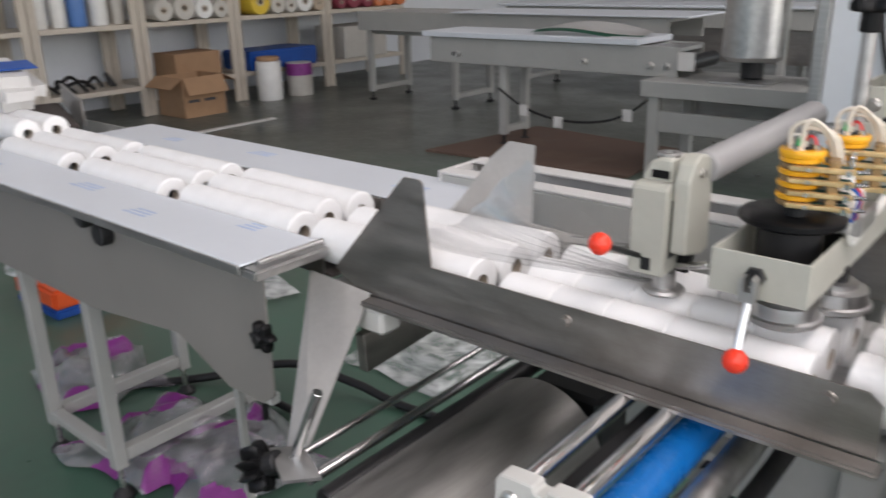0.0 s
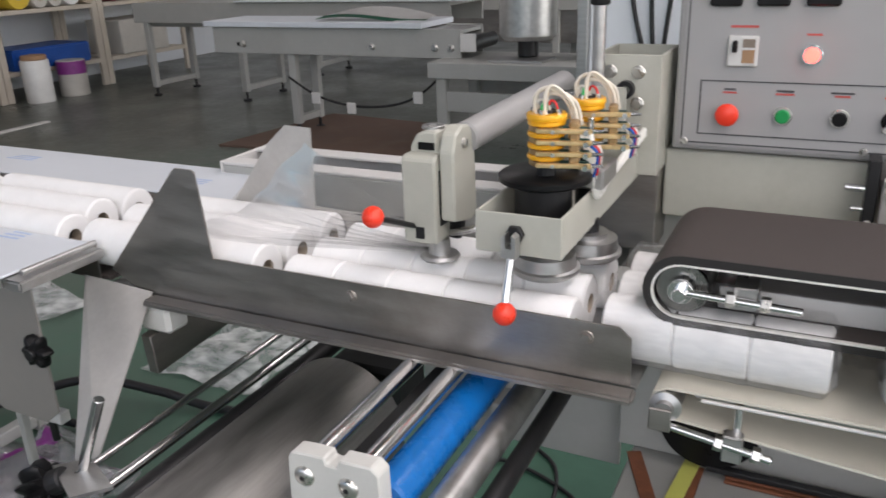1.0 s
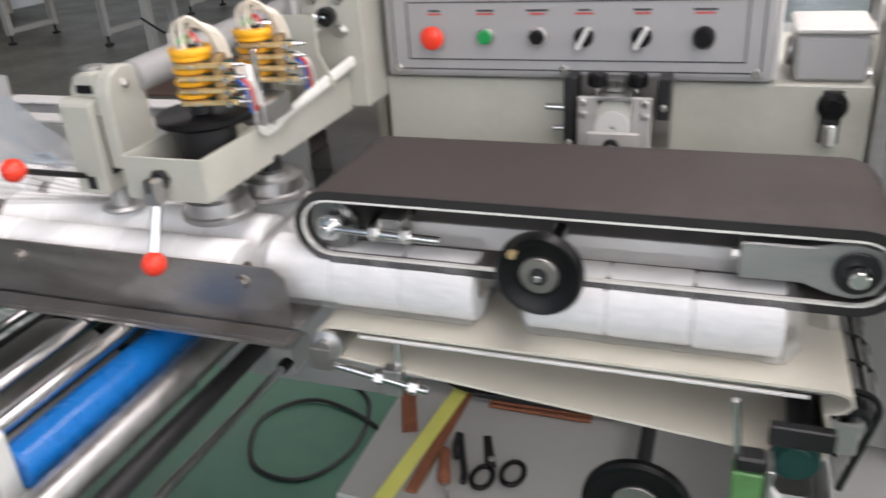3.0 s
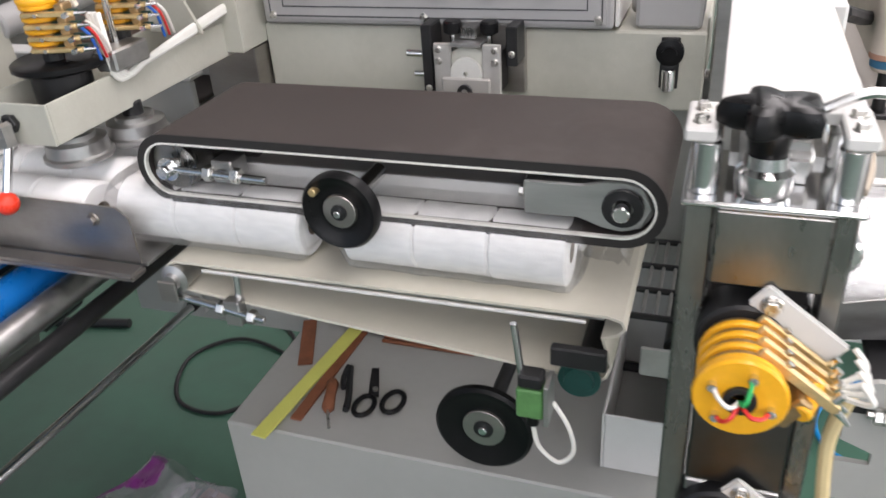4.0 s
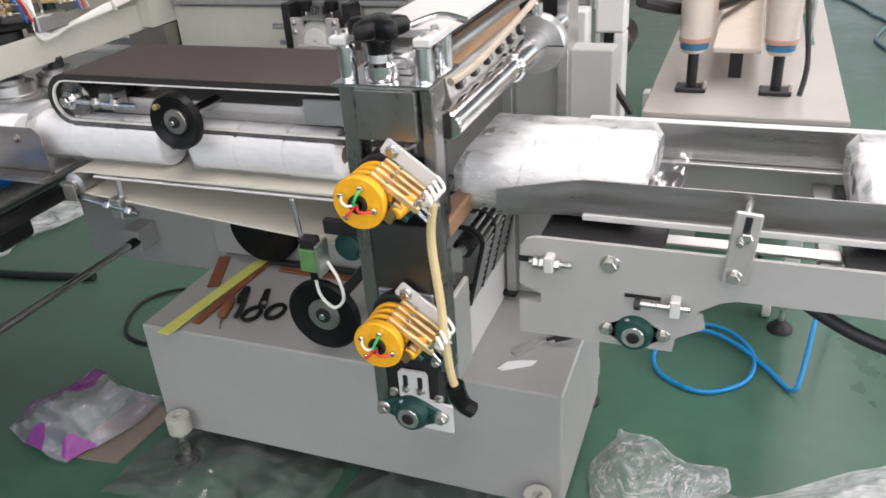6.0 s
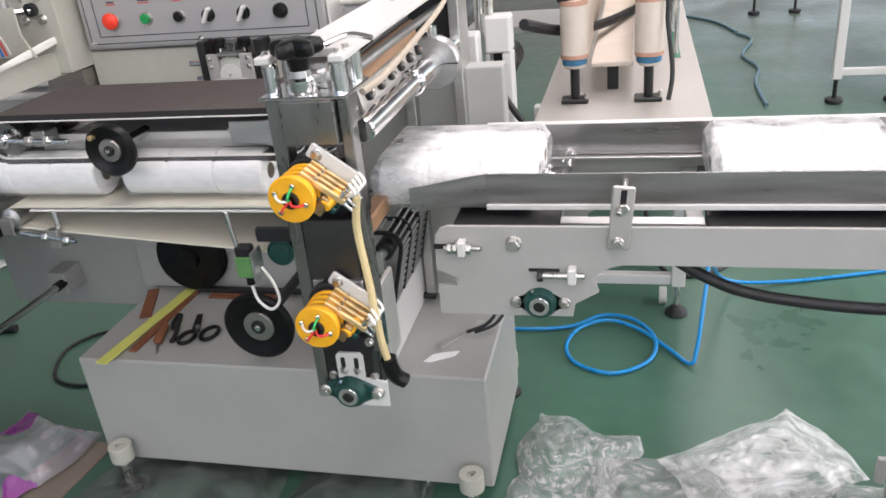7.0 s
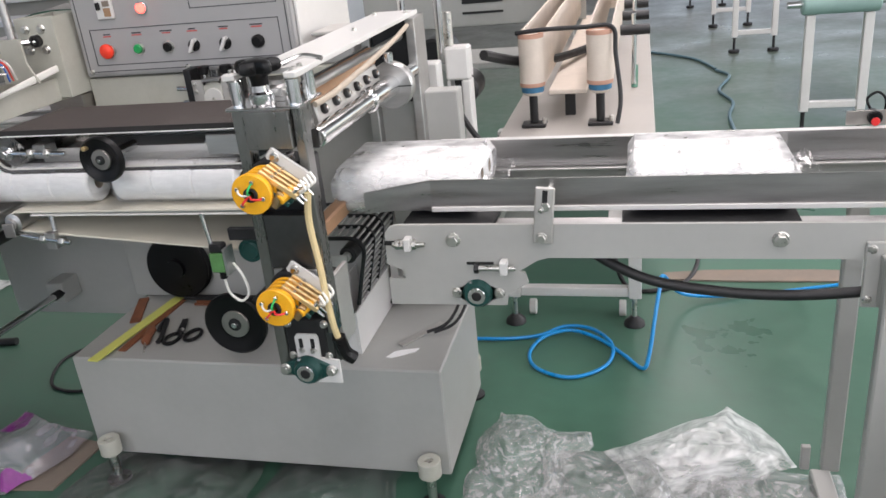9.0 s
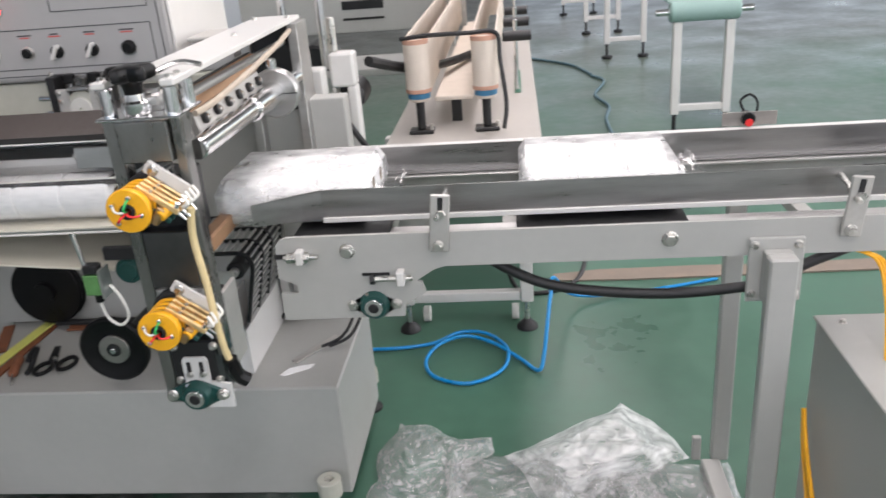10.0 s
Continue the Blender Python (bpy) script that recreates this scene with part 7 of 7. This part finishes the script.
def shelf_roll(x, y, z, r, L, axis, m_, label):
    th = thing("film_roll", (x, y, z), label, "film roll", "film rolls on the shelves")
    if axis == "z":
        p0, d = (x, y, z), (0, 0, 1)
    else:
        p0, d = (x - L / 2, y, z + r), (1, 0, 0)
    part("roll", turned([(0, r * 0.35), (0, r * 0.95), (0.01, r), (L - 0.01, r), (L, r * 0.95), (L, r * 0.35)], p0, d, 24), m_, th, "", True)
    part("core", turned([(0.004, r * 0.2), (0.004, r * 0.36), (L - 0.004, r * 0.36), (L - 0.004, r * 0.2)], p0, d, 20), CARD, th, "", True)


for y, k, r in ((2.75, 2, 0.08), (2.93, 0, 0.09), (3.12, 2, 0.07), (3.80, 0, 0.10), (4.02, 0, 0.075), (4.22, 3, 0.09), (4.45, 0, 0.095), (4.66, 1, 0.07)):
    shelf_roll(-8.45, y, 0.98, r, 0.42 if k != 2 else 0.5, "z", ROLLCOL[k], "upright film roll standing on the shelf")
y = 4.95
while y < 8.8:
    if min(abs(y - s) for s in SY) < 0.16:
        y += 0.1
        continue
    r = rng.uniform(0.085, 0.135)
    k = rng.choice((1, 1, 4, 0, 4, 1))
    if 6.05 < y < 6.35:
        k, r = 5, 0.15
    if y > 7.5:
        k = rng.choice((6, 2, 6, 1))
    shelf_roll(-8.5, y + r, 0.981, r, 0.6, "x", ROLLCOL[k], "film roll lying on the shelf, end outward")
    if rng.random() < 0.55:
        shelf_roll(-8.5, y + r + 0.06, 0.985 + 2 * r * 0.93, r * 0.9, 0.6, "x", ROLLCOL[rng.choice((1, 4, 0))], "film roll stacked on other rolls")
    y += 2 * r + 0.012
y = 2.7
while y < 8.8:
    r = rng.uniform(0.09, 0.14)
    if min(abs(y + r - s) for s in SY) > 0.2:
        shelf_roll(-8.5, y + r, 1.601, r, 0.6, "x", ROLLCOL[rng.choice((1, 4, 0, 2, 6))], "film roll lying on an upper shelf")
    y += 2 * r + 0.05
# boxes and rolls on the floor by the shelves
cb = thing("cardboard_box", (-7.95, 5.15, 0), "open brown cardboard box on the floor", "cardboard box")
for a_ in (box(-8.2, -7.7, 4.86, 4.868, 0, 0.42, 0.001), box(-8.2, -7.7, 5.372, 5.38, 0, 0.42, 0.001), box(-8.2, -8.192, 4.8685, 5.3715, 0, 0.42, 0.001), box(-7.708, -7.7, 4.8685, 5.3715, 0, 0.42, 0.001), box(-8.19, -7.71, 4.87, 5.37, 0.002, 0.01, 0.0)):
    part("side", a_, CARDBOARD, cb)
for (x0, x1, y0, y1, rx, ry, px, py) in ((-0.25, 0.25, -0.18, 0, 35, 0, -7.95, 4.862), (-0.25, 0.25, 0, 0.18, -28, 0, -7.95, 5.378), (0, 0.2, -0.25, 0.25, 0, 62, -7.702, 5.12)):
    own = box(x0, x1, y0, y1, -0.003, 0.003, 0.001)
    bmesh.ops.transform(own, matrix=pose(px, py, 0.424, rx, ry, 0), verts=own.verts)
    part("flap", own, CARDBOARD, cb)
for _y in (5.0, 5.2):
    part("printed_bar", box(-7.699, -7.697, _y - 0.09, _y + 0.05, 0.16, 0.19, 0), INK, cb)
cb2 = thing("cardboard_box", (-8.45, 5.45, 0.335), "small brown cardboard box on the low shelf", "cardboard box")
part("body", box(-8.7, -8.25, 5.15, 5.75, 0.332, 0.62, 0.006), CARDBOARD, cb2)
for (x, y, r, L, m_, lab) in ((-8.02, 6.25, 0.15, 0.46, ROLLCOL[0], "white film roll standing on floor"), (-8.02, 6.72, 0.16, 0.40, ROLLCOL[1], "purple printed film roll standing on floor")):
    th = thing("film_roll", (x, y, 0), lab, "film roll")
    part("roll", turned([(0, 0), (0, r * 0.97), (0.01, r), (L - 0.01, r), (L, r * 0.95), (L, 0)], (x, y, 0), (0, 0, 1), 32), m_, th, "", True)
    if "purple" in lab:
        part("printed_band", ring((x, y, L * 0.62), (x, y, L * 0.98), r + 0.003, r - 0.02, 32), PURPLE, th, "purple printed band", True)
    else:
        part("top_core", ring((x, y, L), (x, y, L + 0.05), r * 0.9, 0.04, 32), CARDBOARD, th, "brown wrapped top", True)
bt_ = thing("storage_crate", (-8.5, 6.8, 0.335), "blue plastic crate on the low shelf", "crate")
part("body", box(-8.8, -8.2, 6.15, 7.2, 0.332, 0.56, 0.02, seg=2), BLUEBOX, bt_)
wb_ = thing("white_carton", (-8.5, 8.1, 0.335), "pale carton stored on the low shelf", "carton")
part("body", box(-8.8, -8.2, 7.7, 8.5, 0.332, 0.75, 0.01), ROLLCOL[1], wb_)
# dark low items below the first shelf
tk = thing("hand_tool_heap", (-8.5, 4.1, 0.335), "dark metal parts heaped on the low shelf", "metal parts")
for k in range(6):
    a = k * 1.1
    part("piece", tube([(-8.6 + 0.25 * math.cos(a), 3.75 + 0.14 * k, 0.35), (-8.5, 3.8 + 0.13 * k, 0.42 + 0.03 * (k % 3)), (-8.35 + 0.1 * math.sin(a), 3.85 + 0.13 * k, 0.345)], 0.02), BLACKM, tk)
